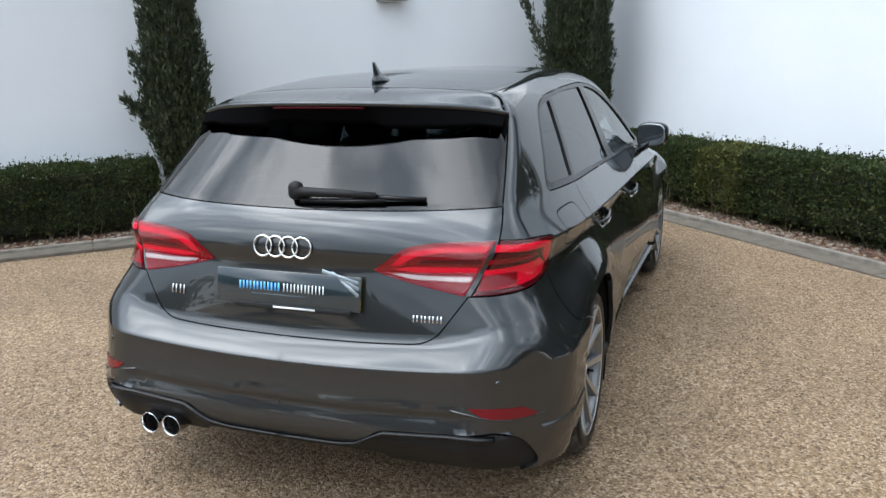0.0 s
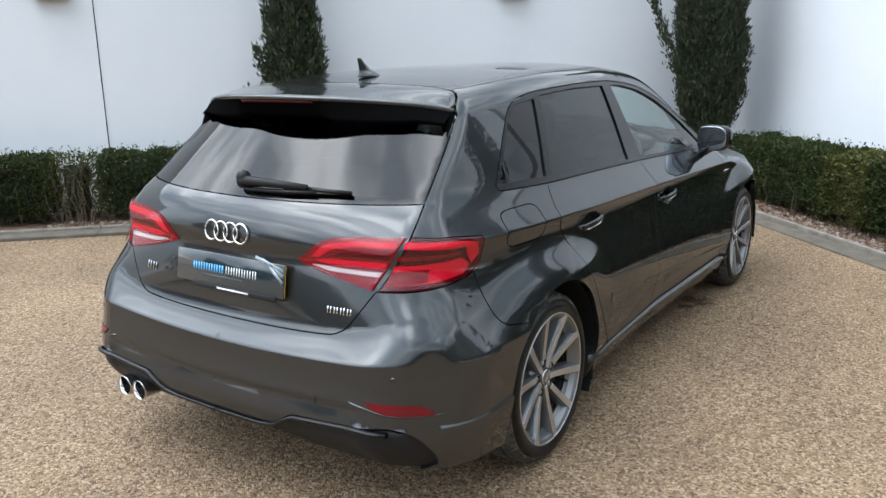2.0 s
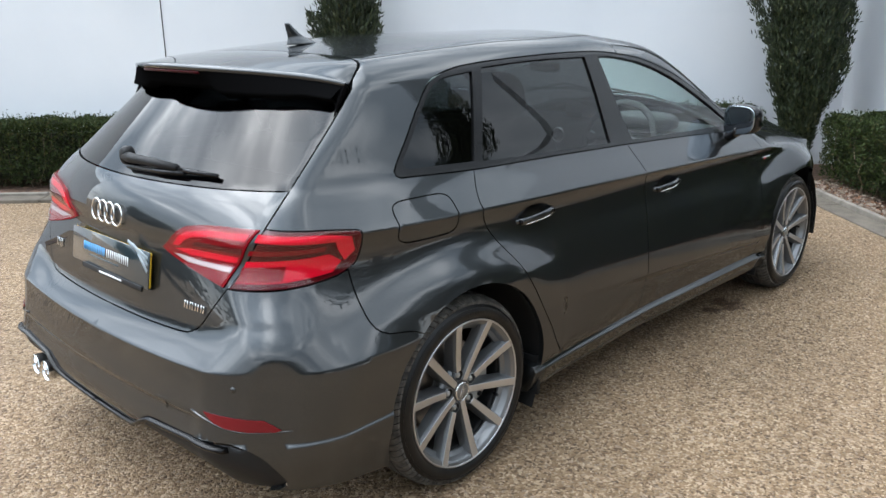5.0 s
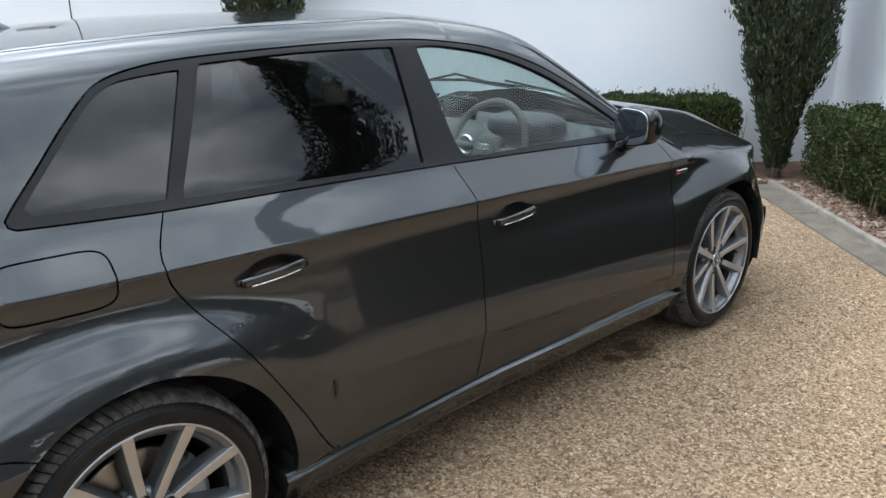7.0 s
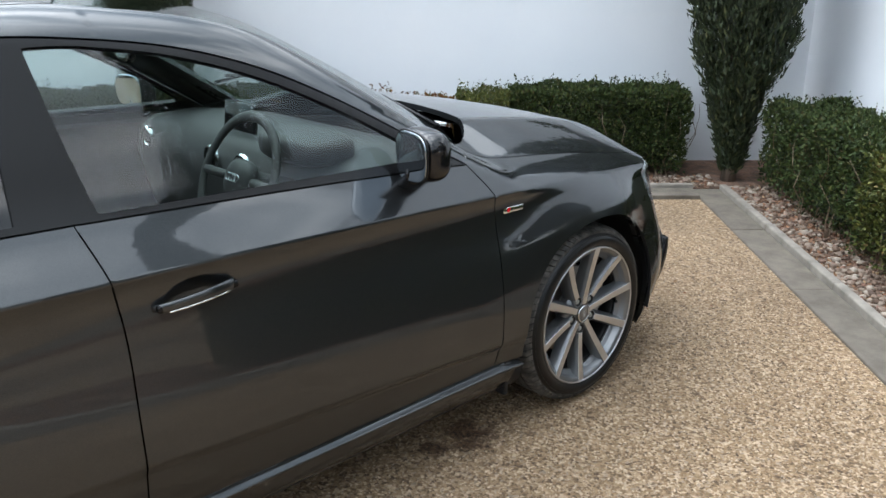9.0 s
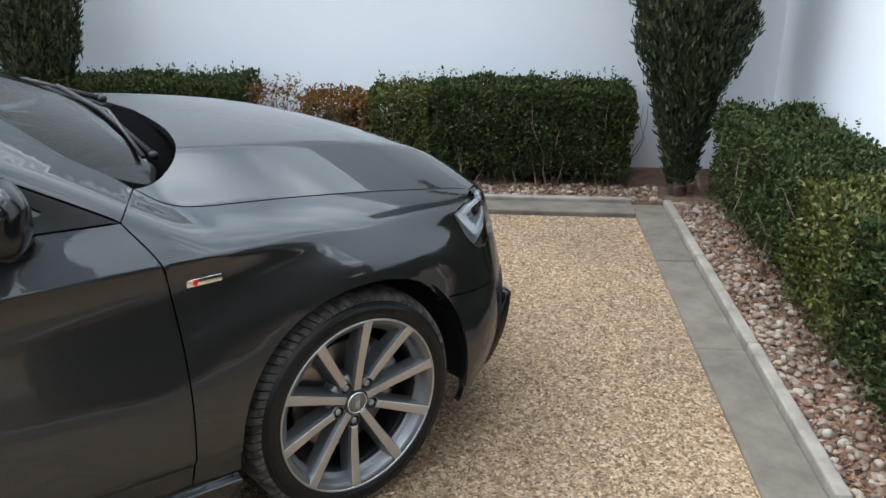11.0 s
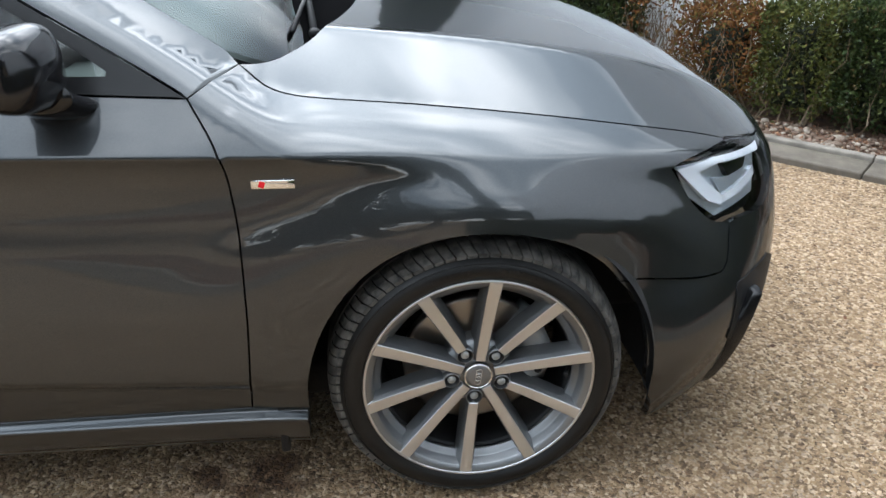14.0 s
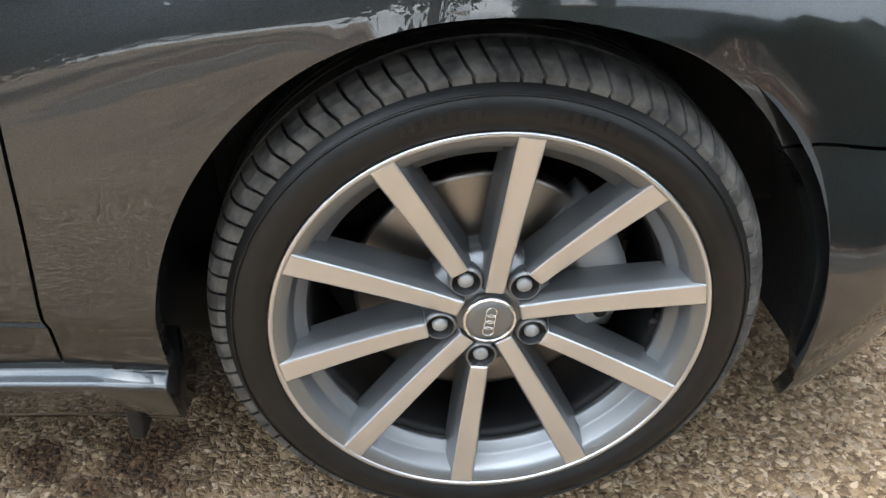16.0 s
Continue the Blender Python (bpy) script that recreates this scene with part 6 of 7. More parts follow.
def yard_rows(q):
    q = np.asarray(q, float)
    return np.stack([KX + S2 * (q[:, 0] - q[:, 1]), KY - S2 * (q[:, 0] + q[:, 1]), q[:, 2]], 1)


def strip(name, a0, a1, b0, b1, z0, z1, mat, width=0.0, parent=None):
    bm = block((a1 - a0, b1 - b0, z1 - z0), ((a0 + a1) / 2, (b0 + b1) / 2, (z0 + z1) / 2), width)
    for v in bm.verts:
        v.co = yard(*v.co)
    bmesh.ops.recalc_face_normals(bm, faces=bm.faces)
    return part(name, bm, mat, parent, "", False)


def bulk(name, verts, quads, mat, parent=None, label="", smooth=False):
    """A large mesh out of arrays: verts n x 3, faces n x 3 or n x 4."""
    me = bpy.data.meshes.new(name)
    verts, quads = np.asarray(verts, np.float32), np.asarray(quads, np.int32)
    k = quads.shape[1]
    me.vertices.add(len(verts))
    me.vertices.foreach_set("co", verts.ravel())
    me.loops.add(quads.size)
    me.loops.foreach_set("vertex_index", quads.ravel())
    me.polygons.add(len(quads))
    me.polygons.foreach_set("loop_start", np.arange(len(quads), dtype=np.int32) * k)
    me.update(calc_edges=True)
    return link(name, me, mat, parent, label, smooth)


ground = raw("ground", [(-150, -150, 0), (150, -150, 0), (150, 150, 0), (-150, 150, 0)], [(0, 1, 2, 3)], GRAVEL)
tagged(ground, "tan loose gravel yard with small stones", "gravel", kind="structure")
tagged(strip("wall_front", -1.35, -1.05, -1.3, 14, 0, 3.4, WALL), "smooth white rendered wall", "wall", kind="structure")
tagged(strip("wall_right", -1.05, 3.1, -1.30, -1.0, 0, 3.4, WALL), "smooth white rendered wall in shade", "wall", kind="structure")
tagged(strip("trim_wall_joint", -1.056, -1.046, 5.515, 5.523, 0.1, 3.4, BLACK_TRIM), "thin dark cable down the white wall", "cable", kind="structure")
bed_front = tagged(strip("bed_front", -1.05, -0.22, -1.0, 12, -0.05, 0.02, EARTH), "dark soil bed under the hedge", "soil", kind="structure")
bed_right = tagged(strip("bed_right", -0.22, 8, -1.0, -0.22, -0.05, 0.02, EARTH), "dark soil bed under the hedge", "soil", kind="structure")


def kerb(name, along_a, start, end, label):
    """Concrete kerb lengths: a flat slab with a slightly raised worn edge at the bed's side."""
    k = tagged(empty(name, label, "kerb"), kind="structure")
    s = start
    while s < end - 0.01:
        e = min(s + 0.915, end)
        if along_a:
            strip("kerb_slab", s + 0.002, e - 0.002, -0.185, 0.0, -0.06, 0.012 + rng.uniform(-0.002, 0.002), KERB, 0.006, k)
            strip("kerb_edge", s + 0.002, e - 0.002, -0.235, -0.187, -0.06, 0.045 + rng.uniform(-0.002, 0.002), KERB_TOP, 0.008, k)
        else:
            strip("kerb_slab", -0.185, 0.0, s + 0.002, e - 0.002, -0.06, 0.030 + rng.uniform(-0.002, 0.002), KERB, 0.008, k)
            strip("kerb_edge", -0.235, -0.187, s + 0.002, e - 0.002, -0.06, 0.052 + rng.uniform(-0.002, 0.002), KERB_TOP, 0.008, k)
        s = e
    return k


kerb("kerb_front", False, 0.0, 10.0, "grey concrete kerb lengths along the bed")
kerb("kerb_right", True, -0.235, 7.5, "grey concrete kerb lengths along the bed")

# wall lamps, of which the undersides hang into view
LAMP_BODY = material("grey_lamp_body", (0.30, 0.31, 0.32), 0.4, 0.3)
for b in (1.555, 5.86):
    lamp = empty("wall_lamp", "grey box wall lamp on the white wall", "lamp", "wall lamps")
    strip("housing", -1.052, -0.93, b - 0.15, b + 0.15, 1.985, 2.12, LAMP_BODY, 0.01, lamp)
    strip("diffuser", -1.03, -0.95, b - 0.12, b + 0.12, 1.979, 1.984, BAR_WHITE, 0.0, lamp)

# ---- hedges ----
def tilted(n, size, spread, out):
    """n small folded leaves round the origin, along random directions that lean to out; returns n x 4 x 3."""
    d = rng.normal(size=(n, 3)) * spread + out
    d /= np.linalg.norm(d, axis=1)[:, None]
    r = np.cross(d, rng.normal(size=(n, 3)))
    r /= np.linalg.norm(r, axis=1)[:, None]
    l = size * rng.uniform(0.7, 1.3, (n, 1))
    fold = np.cross(d, r) * l * 0.12
    return np.stack([np.zeros((n, 3)), d * l * 0.5 + r * l * 0.27 + fold, d * l, d * l * 0.5 - r * l * 0.27 + fold], 1)


def leaves(centres, out, size, spread=0.9):
    n = len(centres)
    v = (tilted(n, size, spread, out) + centres[:, None]).reshape(-1, 3)
    return v, np.arange(4 * n).reshape(-1, 4)


def shrub(label, a0, a1, b0, b1, top, count, mat, thin=0.0, twigs=30):
    """A clipped shrub that fills a stretch of the bed: an added core coloured as inner shade, twigs, and a shell of
    small leaves with an uneven outline.
    """
    s = empty("hedge_shrub", label, "hedge", "clipped hedge")
    la, lb = a1 - a0, b1 - b0
    bm = bmesh.new()
    bmesh.ops.create_cube(bm, size=1)
    bmesh.ops.subdivide_edges(bm, edges=bm.edges, cuts=6, use_grid_fill=True)
    for v in bm.verts:
        q = Vector((a0 + la * (v.co.x + 0.5), b0 + lb * (v.co.y + 0.5), 0.10 + (top - 0.10) * (v.co.z + 0.5)))
        inset = 0.105 + 0.05 * noise.noise(q * 6)
        q -= Vector((v.co.x * 2, v.co.y * 2, max(v.co.z, 0) * 2)) * inset
        v.co = yard(*q)
    bmesh.ops.recalc_face_normals(bm, faces=bm.faces)
    # added solid core, its dark colour stands for shade between the leaves
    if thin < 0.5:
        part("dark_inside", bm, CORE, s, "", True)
    else:
        bm.free()
    # points on the shell of a rounded box, faces by area
    h = top - 0.06
    areas = np.array([lb * h, lb * h * 0.35, la * h, la * h, la * lb * 1.3])
    which = rng.choice(5, count, p=areas / areas.sum())
    u, w = rng.random(count), rng.random(count)
    q, o = np.zeros((count, 3)), np.zeros((count, 3))
    z = 0.06 + h * u ** 0.85
    for k, (fa, fb, out) in enumerate(((a1, None, (1, 0, 0.25)), (a0, None, (-1, 0, 0.25)), (None, b0, (0, -1, 0.25)), (None, b1, (0, 1, 0.25)), (None, None, (0, 0, 1.0)))):
        m = which == k
        q[m, 0] = fa if fa is not None else a0 + la * w[m]
        q[m, 1] = fb if fb is not None else (b0 + lb * w[m] if fa is not None else b0 + lb * rng.random(m.sum()))
        q[m, 2] = z[m] if k < 4 else top
        o[m] = out
    bumps = np.array([noise.noise((p[0] * 5, p[1] * 5, p[2] * 5)) + 0.5 * noise.noise((p[0] * 13, p[1] * 13, p[2] * 13)) for p in q])
    depth = rng.random(count) ** 2 * 0.09 - 0.045 * bumps
    low = np.clip((0.22 - q[:, 2]) / 0.16, 0, 1)
    q -= o * (depth + low * 0.10 * rng.random(count))[:, None]
    edge = np.clip((q[:, 2] - (top - 0.10)) / 0.10, 0, 1)
    q -= o * (0.05 * edge ** 2 * (which < 4))[:, None]
    keep = rng.random(count) > thin + 0.55 * low ** 2 + 0.25 * (bumps < -0.35)
    q, o = q[keep], o[keep]
    wo = np.stack([S2 * (o[:, 0] - o[:, 1]), -S2 * (o[:, 0] + o[:, 1]), o[:, 2]], 1)
    v, f = leaves(yard_rows(q), wo * 0.6 + np.array((0, 0, 0.45)), 0.026)
    # shoots that stand out of the top
    m = int(30 * lb * la / 0.45 * (1 - thin) + 6)
    sv, sf = [], []
    for i in range(m * 3):
        base = np.array(yard(rng.uniform(a0 + 0.03, a1 - 0.02), rng.uniform(b0, b1), top - 0.03))
        tip = base + np.array((rng.normal() * 0.02, rng.normal() * 0.02, rng.uniform(0.02, 0.11)))
        c = base + (tip - base) * np.linspace(0, 1, 9)[:, None] + rng.normal(size=(9, 3)) * 0.006
        v2, f2 = leaves(c, np.array((0, 0, 0.8)), 0.022)
        sv.append(v2)
        sf.append(f2)
    off = len(v)
    for v2, f2 in zip(sv, sf):
        f = np.vstack([f, f2 + off])
        off += len(v2)
    v = np.vstack([v] + sv)
    foliage = bulk("foliage", v, f, mat, s)
    tagged(foliage, kind="stuff")
    # twigs: thin three-sided stems from the ground
    tv, tf = [], []
    for i in range(twigs):
        x, y, _ = yard(rng.uniform(a0 + 0.08, a1 - 0.04), rng.uniform(b0, b1), 0)
        p = np.array((x, y, 0.015))
        r = 0.006
        for seg in range(5):
            n = p + np.array((rng.normal() * 0.035, rng.normal() * 0.035, (top - 0.05) / 5 * rng.uniform(0.7, 1.1)))
            k = len(tv)
            for cpt, rr in ((p, r), (n, r * 0.75)):
                for a in (0, 2.09, 4.19):
                    tv.append(cpt + rr * np.array((math.cos(a), math.sin(a), 0)))
            tf += [(k, k + 1, k + 4, k + 3), (k + 1, k + 2, k + 5, k + 4), (k + 2, k, k + 3, k + 5)]
            p, r = n, r * 0.75
    tagged(bulk("undergrowth", tv, tf, TWIG, s, "pale bare stems"), kind="stuff")
    return s


F0, F1 = -0.98, -0.50
shrub("dense dark green clipped hedge beside the corner", F0, F1, -0.02, 1.22, 0.625, 26000, LEAF, twigs=50)
shrub("yellow-green hedge shrub, thinner at its edge", F0 + 0.05, F1 + 0.01, 1.24, 1.61, 0.60, 7500, LEAF_LIGHT, 0.10, 26)
shrub("dying hedge shrub with rusty brown leaves", F0 + 0.08, F1 - 0.02, 1.63, 2.05, 0.545, 5600, LEAF_BROWN, 0.22, 40)
shrub("nearly bare hedge shrub with pale twigs", F0 + 0.1, F1 - 0.04, 2.07, 2.40, 0.585, 1600, LEAF_BROWN, 0.55, 70)
shrub("green clipped hedge below the wall", F0, F1, 2.42, 3.60, 0.63, 20000, LEAF, 0.05, 34)
shrub("dense dark green clipped hedge in front of the white wall", F0, F1 + 0.02, 3.98, 5.55, 0.61, 19000, LEAF, twigs=40)
shrub("thin hedge shrub with straw-coloured stems", F0 + 0.06, F1, 5.57, 5.95, 0.61, 2300, LEAF_LIGHT, 0.35, 70)
shrub("dense dark green clipped hedge in front of the white wall", F0, F1 + 0.02, 5.97, 8.4, 0.61, 34000, LEAF, twigs=40)
shrub("dark green clipped hedge along the shaded wall", -0.26, 1.25, -0.93, -0.44, 0.60, 32000, LEAF, 0.0, 50)
shrub("yellow-green patch of the clipped hedge", 1.27, 1.75, -0.93, -0.41, 0.61, 10500, LEAF_LIGHT, 0.05, 30)
shrub("dark green clipped hedge along the shaded wall", 1.77, 4.6, -0.93, -0.42, 0.62, 44000, LEAF, 0.0, 50)

# ---- cypresses ----
def cypress(label, base, profile, height, count, lean=0.0, arms=()):
    """An upright cypress: tapered trunk, steep limbs, and a ragged column of upright sprays. profile: radius by height."""
    t = empty("cypress_tree", label, "tree", "cypresses", base)
    trunk = part("trunk", tube([(0.01 * math.sin(z * 3), 0.008 * math.cos(z * 4), z) for z in np.linspace(-0.02, height, 12)], 0.055, 10, 0.008), BARK, t)
    rad = spline(*profile)
    for i in range(26):
        z = 0.45 + (height - 0.9) * i / 26
        a = i * 2.4
        r = float(rad(z + 0.3)) * 0.75
        part("limb", tube([(0, 0, z), (r * 0.6 * math.cos(a), r * 0.6 * math.sin(a), z + 0.14), (r * math.cos(a), r * math.sin(a), z + 0.42)], 0.012, 5, 0.003), BARK, trunk)
    z = profile[0][0] + (height - profile[0][0]) * rng.random(count)
    a = rng.random(count) * 2 * np.pi
    lump = np.array([noise.noise((math.cos(q) * 2.2, math.sin(q) * 2.2, w * 2.6)) + 0.6 * noise.noise((math.cos(q) * 5, math.sin(q) * 5, w * 6)) for q, w in zip(a, z)])
    r = rad(z) * (1 - 0.42 * rng.random(count) ** 1.6) * (1 + 0.26 * lump)
    c = np.stack([r * np.cos(a) + lean * z, r * np.sin(a), z], 1)
    for (z0, ang, length, up, n) in arms:
        q = rng.random(n)
        w = 0.075 * (1 - q * 0.7)
        p = np.stack([np.cos(ang) * (rad(z0) * 0.8 + length * q), np.sin(ang) * (rad(z0) * 0.8 + length * q), z0 + up * q ** 1.3], 1) + rng.normal(size=(n, 3)) * w[:, None] * 0.6
        c = np.vstack([c, p])
    n = len(c)
    out = np.stack([c[:, 0], c[:, 1], np.full(n, 0.0)], 1)
    out /= np.maximum(np.linalg.norm(out, axis=1), 0.05)[:, None]
    vs, fs = [], []
    for k in range(3):
        d = out * 0.35 + np.array((0, 0, 1.0)) + rng.normal(size=(n, 3)) * 0.33
        d /= np.linalg.norm(d, axis=1)[:, None]
        sd = np.cross(d, rng.normal(size=(n, 3)))
        sd /= np.linalg.norm(sd, axis=1)[:, None]
        l = rng.uniform(0.028, 0.065, (n, 1))
        p0 = c + rng.normal(size=(n, 3)) * 0.012
        vs.append(np.stack([p0, p0 + d * l * 0.45 + sd * l * 0.13, p0 + d * l, p0 + d * l * 0.45 - sd * l * 0.13], 1).reshape(-1, 3))
    v = np.vstack(vs)
    crown = bulk("crown", v, np.arange(len(v)).reshape(-1, 4), CYPRESS, t)
    # added core behind the sprays, coloured dark as the crown's inner shade
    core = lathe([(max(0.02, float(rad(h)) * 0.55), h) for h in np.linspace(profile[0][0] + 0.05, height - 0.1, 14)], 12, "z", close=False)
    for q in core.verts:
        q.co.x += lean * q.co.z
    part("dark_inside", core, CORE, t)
    return t


left = math.atan2(-S2, -S2)
cypress("narrow dark green cypress in the bed by the white wall", yard(-0.62, 3.75), ((0.32, 0.55, 0.9, 1.35, 1.8, 2.6, 3.3), (0.10, 0.16, 0.25, 0.27, 0.22, 0.17, 0.05)), 3.35, 15000, arms=((0.98, left, 0.22, 0.16, 260), (1.2, left + 0.1, 0.12, 0.32, 160)))
cypress("broad dark green cypress in the corner of the walls", yard(-0.42, -0.30), ((0.10, 0.35, 0.65, 0.9, 1.3, 1.8, 2.6, 3.6), (0.05, 0.10, 0.19, 0.26, 0.32, 0.33, 0.28, 0.06)), 3.6, 24000, arms=((1.15, left, 0.42, 0.85, 420),))

cypress("dark green cypress at the end of the white wall", yard(4.0, -0.75), ((0.10, 0.35, 0.65, 0.9, 1.3, 1.8, 2.6, 3.6, 4.8), (0.08, 0.16, 0.24, 0.30, 0.35, 0.36, 0.33, 0.24, 0.05)), 4.8, 9000)

# ---- trees and bushes beyond the yard, mirrored in the paint and glass ----
def far_tree(at, height, spread_r, seed):
    r2 = np.random.default_rng(seed)
    t = empty("broadleaf_tree", "dark leafy tree at the edge of the yard", "tree", "trees round the yard", at)
    trunk = part("trunk", tube([(0, 0, -0.05), (0.08, 0.03, height * 0.3), (0.0, 0.1, height * 0.62)], 0.20, 8, 0.04), BARK, t)
    cs = []
    for i in range(7):
        a = i * 0.9
        tip = (spread_r * 0.4 * math.cos(a), spread_r * 0.4 * math.sin(a), height * (0.48 + 0.03 * i))
        part("limb", tube([(0, 0.02, height * 0.25), (tip[0] * 0.5, tip[1] * 0.5, tip[2] * 0.75), tip], 0.07, 6, 0.015), BARK, trunk)
    # clumps along drooping boughs, each a tuft of small leaves
    clumps = 150
    d = r2.normal(size=(clumps, 3))
    d /= np.linalg.norm(d, axis=1)[:, None]
    lump = np.array([noise.noise(Vector(q) * 2.0 + Vector((seed, 0, 0))) for q in d])
    rr = (0.80 + 0.5 * lump) * (1 - 0.45 * r2.random(clumps) ** 2)
    hub = d * rr[:, None] * np.array((spread_r, spread_r, height * 0.44)) + np.array((0, 0, height * 0.54))
    per = 70
    off = r2.normal(size=(clumps, per, 3)) * np.array((0.30, 0.30, 0.15)) * (0.5 + spread_r * 0.22)
    c = (hub[:, None] + off).reshape(-1, 3)
    lean = np.repeat(d, per, axis=0) * 0.7 - np.array((0, 0, 0.25))
    ok = c[:, 2] > 0.25
    v, f = leaves(c[ok], lean[ok], 0.17)
    bulk("crown", v, f, FAR_TREE, t)


spots = [(8.5, -7, 2.8, 2.2), (9.5, -3.4, 3.2, 2.2), (9.4, 0.2, 4.4, 2.3), (9.8, 3.4, 6.6, 2.6), (8.8, 6.6, 4.6, 2.2), (8.2, 9.6, 4.2, 2.4), (6.5, 12.5, 4.2, 2.4), (8.5, -11.5, 3.0, 2.4), (4.5, -15, 2.4, 2.4), (0.5, -16, 2.8, 2.6), (-4, -15.5, 2.2, 2.4), (-8.5, -14, 2.9, 2.6), (-13, -11, 2.6, 2.4), (5, 15, 5, 2.6)]
for i, (x, y, h, r) in enumerate(spots):
    far_tree((x, y, 0), h, r, i + 3)

# ---- bed pebbles, gravel pieces, stains ----
def stones(n, places, size, flat, seed):
    """n rough stones of 12 faces: places n x 3, size n; returns arrays."""
    r2 = np.random.default_rng(seed)
    ring6 = np.array([(math.cos(a), math.sin(a), 0.0) for a in np.linspace(0, 2 * math.pi, 6, endpoint=False)])
    unit = np.vstack([ring6, [(0.15, 0.1, 0.8)], [(0, 0, -0.8)]])
    tri = np.array([(i, (i + 1) % 6, 6) for i in range(6)] + [((i + 1) % 6, i, 7) for i in range(6)])
    v = unit[None] * (1 + 0.28 * r2.normal(size=(n, 8, 1)).clip(-1.2, 1.2))
    s = np.stack([size * r2.uniform(0.75, 1.3, n), size * r2.uniform(0.6, 1.0, n), size * flat * r2.uniform(0.7, 1.2, n)], 1)
    v = v * s[:, None]
    a = r2.random(n) * 2 * np.pi
    ca, sa = np.cos(a)[:, None], np.sin(a)[:, None]
    x, y = v[..., 0] * ca - v[..., 1] * sa, v[..., 0] * sa + v[..., 1] * ca
    tl = r2.normal(size=(n, 2)) * 0.25
    z = v[..., 2] + x * tl[:, :1] + y * tl[:, 1:]
    v = np.stack([x, y, z], -1) + places[:, None]
    f = tri[None] + 8 * np.arange(n)[:, None, None]
    return v.reshape(-1, 3), f.reshape(-1, 3)


# gravel that lies loose on the yard by the car's right flank and round its nose and tail
n = 60000
px, py = rng.uniform(0.55, 2.3, n), rng.uniform(-1.4, 5.2, n)
near = np.exp(-((py - 2.9) / 1.3) ** 2) + 0.35
ok = (rng.random(n) < near) & (px + py < 4.95)
px, py = px[ok], py[ok]
v, f = stones(len(px), np.stack([px, py, np.full(len(px), 0.0015)], 1), rng.uniform(0.0028, 0.0068, len(px)), 0.6, 5)
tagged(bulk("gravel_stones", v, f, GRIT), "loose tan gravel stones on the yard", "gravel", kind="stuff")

# pebbles in the beds, the nearest as single stones
def bed_places(n, seed):
    r2 = np.random.default_rng(seed)
    side = r2.random(n) < 0.5
    run = r2.random(n)
    deep = r2.random(n) ** 1.4
    a = np.where(side, -0.25 - 0.34 * deep, -0.25 + 4.2 * run)
    b = np.where(side, -0.2 + 6.2 * run, -0.25 - 0.30 * deep)
    return yard_rows(np.stack([a, b, np.full(n, 0.024)], 1))


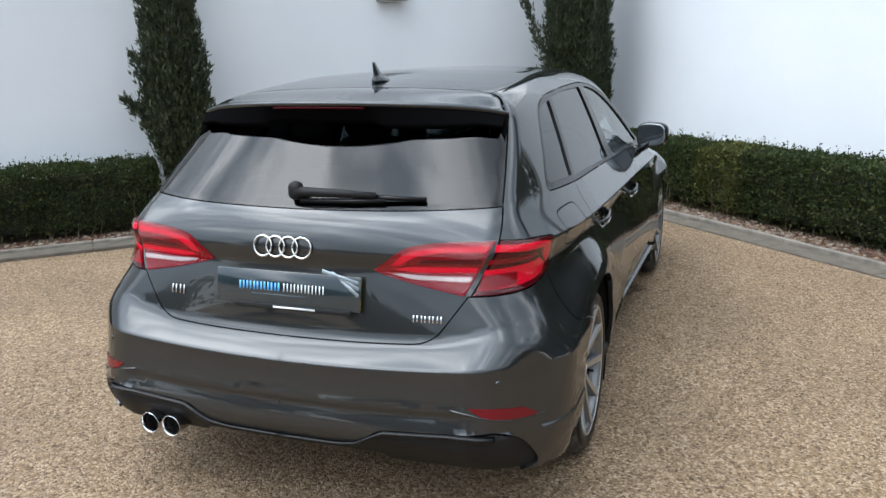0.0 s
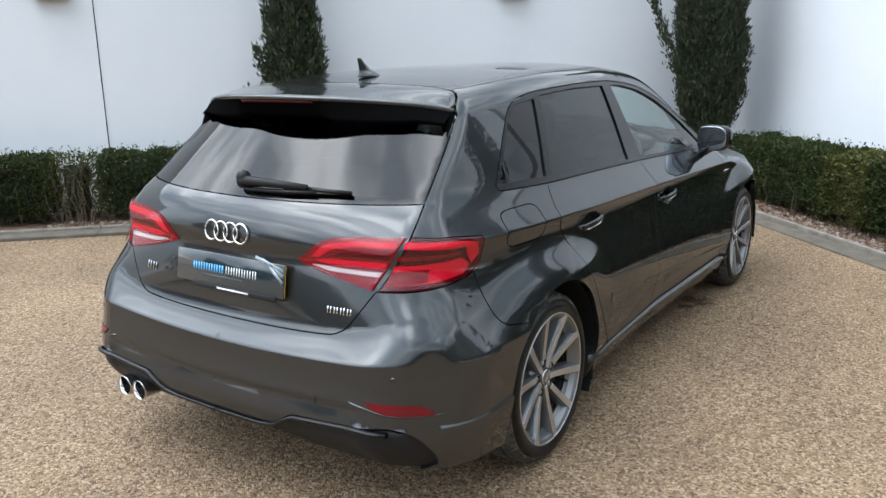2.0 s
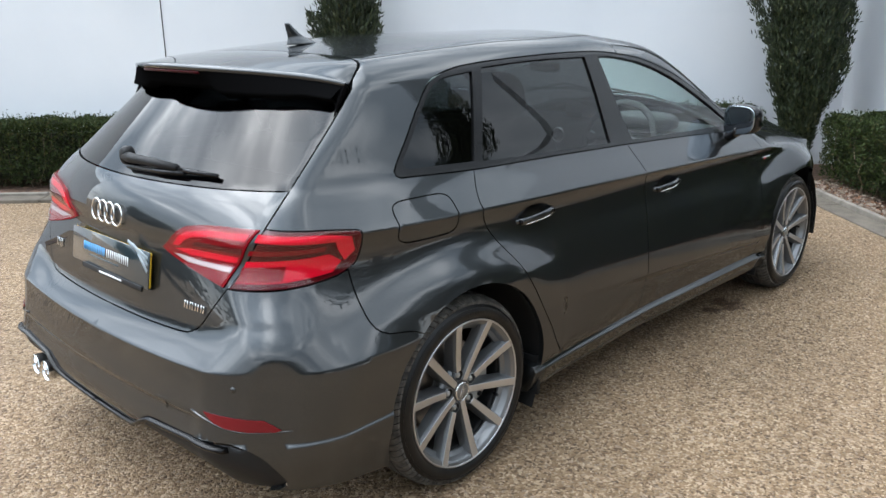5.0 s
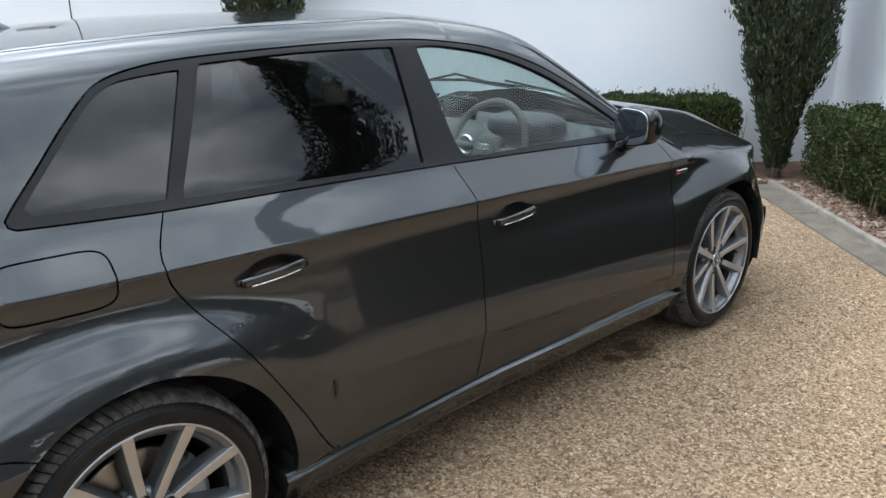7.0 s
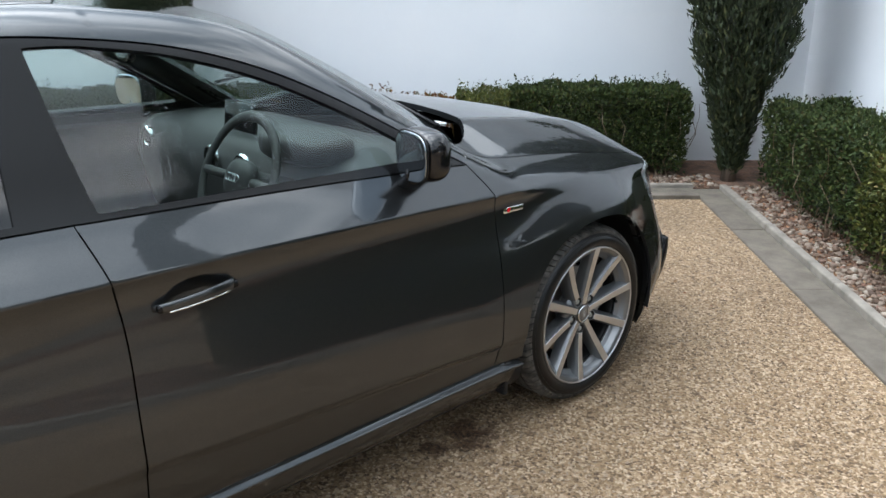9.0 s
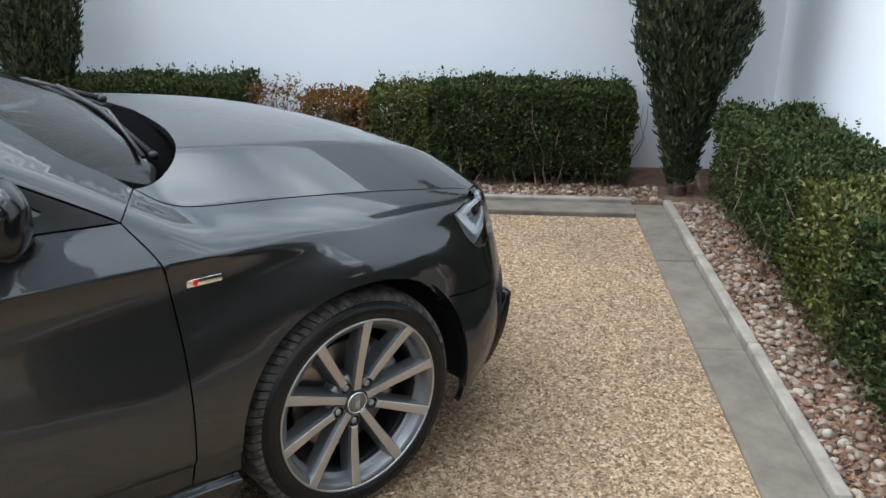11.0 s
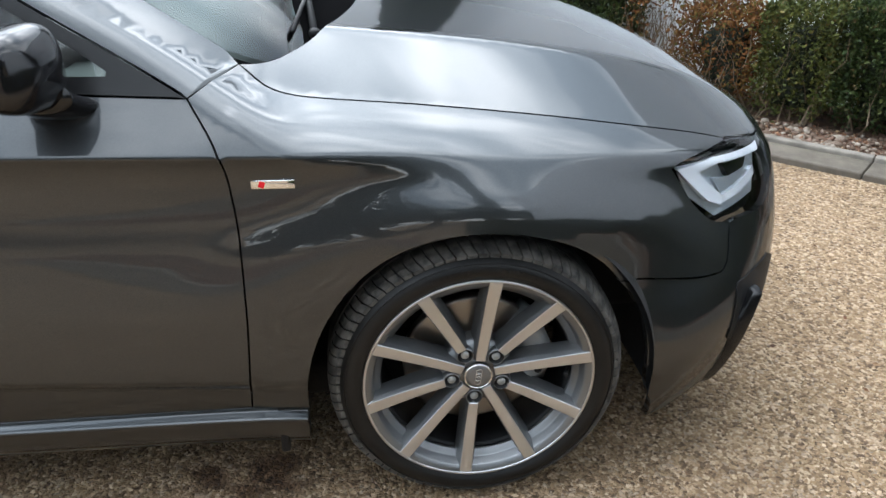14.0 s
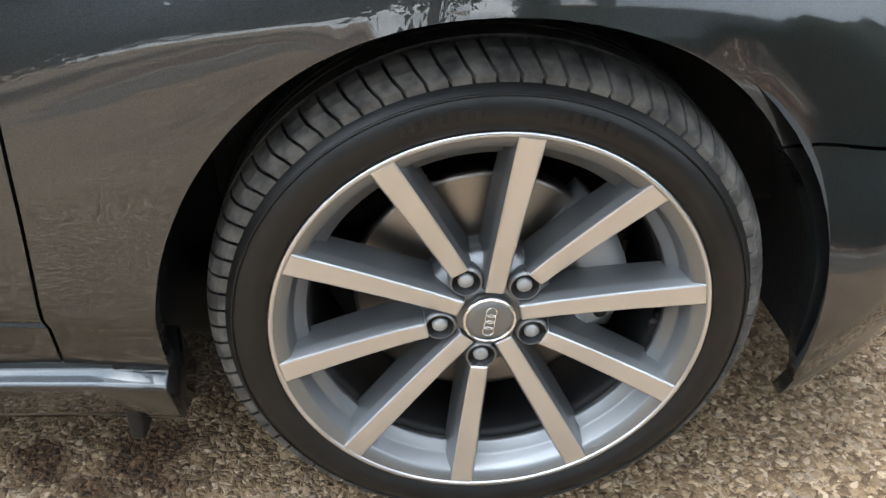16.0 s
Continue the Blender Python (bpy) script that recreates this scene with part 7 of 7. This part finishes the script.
def round_stones(n, seed, low, high, places=None):
    """Smooth worn stones, each its own lopsided egg with a few flattened sides."""
    r2 = np.random.default_rng(seed)
    bm = bmesh.new()
    bmesh.ops.create_icosphere(bm, subdivisions=2, radius=1.0)
    bm.verts.ensure_lookup_table()
    unit = np.array([v.co[:] for v in bm.verts])
    tri = np.array([[v.index for v in f.verts] for f in bm.faces])
    bm.free()
    v = np.tile(unit, (n, 1, 1))
    for _ in range(5):
        d = r2.normal(size=(n, 3))
        d /= np.linalg.norm(d, axis=1)[:, None]
        over = np.maximum((v * d[:, None]).sum(2) - r2.uniform(0.55, 0.9, (n, 1)), 0)
        v = v - d[:, None] * (over * 0.75)[..., None]
    v = v * np.stack([r2.uniform(0.8, 1.35, n), r2.uniform(0.65, 1.0, n), r2.uniform(0.45, 0.75, n)], 1)[:, None]
    a = r2.random(n) * 2 * np.pi
    ca, sa = np.cos(a)[:, None], np.sin(a)[:, None]
    v = np.stack([v[..., 0] * ca - v[..., 1] * sa, v[..., 0] * sa + v[..., 1] * ca, v[..., 2]], -1) * (low + (high - low) * r2.random(n) ** 1.6)[:, None, None]
    return v, tri, len(unit)


pts = bed_places(3400, 3)
v, tri, nv = round_stones(len(pts), 8, 0.008, 0.024)
v = v + pts[:, None]
tagged(bulk("bed_pebbles", v.reshape(-1, 3), (tri[None] + nv * np.arange(len(pts))[:, None, None]).reshape(-1, 3), PEBBLE, smooth=True), "mixed pale and rusty pebbles in the bed", "pebbles", kind="stuff")
pts = bed_places(8000, 31) - (0, 0, 0.002)
v, f = leaves(pts, np.array((0, 0, 0.0)), 0.026, np.array((1.0, 1.0, 0.22)))
tagged(bulk("leaf_litter", v, f, LITTER), "rusty brown fallen leaves among the pebbles", "leaves", kind="stuff")
bits = np.stack([rng.uniform(-0.6, 1.6, 90), rng.uniform(3.3, 5.0, 90), np.full(90, 0.006)], 1)
bits = bits[bits[:, 0] + bits[:, 1] < 4.9]
v, f = leaves(bits, np.array((0, 0, 0.0)), 0.018, np.array((1.0, 1.0, 0.15)))
tagged(bulk("dry_leaf_scraps", v, f, LITTER), "few dry leaf scraps on the gravel", "leaves", kind="stuff")

# the stones nearest the yard, one by one
shapes = []
v, tri, nv = round_stones(14, 21, 0.022, 0.036)
for q in v:
    me = bpy.data.meshes.new("pebble")
    me.from_pydata([tuple(c) for c in q], [], [tuple(t) for t in tri])
    me.shade_smooth()
    me.materials.append(PEBBLE_ONE)
    shapes.append(me)
for i in range(270):
    right = i % 2 == 0
    run, deep = rng.random(), 0.03 + 0.24 * rng.random() ** 1.3
    x, y, z = yard(-0.2 + 2.6 * run, -0.25 - deep, 0.030) if right else yard(-0.25 - deep, -0.1 + 2.6 * run, 0.030)
    ob = new("pebble", shapes[int(rng.integers(14))])
    ob.parent = bed_right if right else bed_front
    ob.matrix_basis = pose(x, y, z, rng.normal() * 12, rng.normal() * 12, rng.uniform(0, 360)) @ Matrix.Scale(rng.uniform(0.38, 0.72), 4)
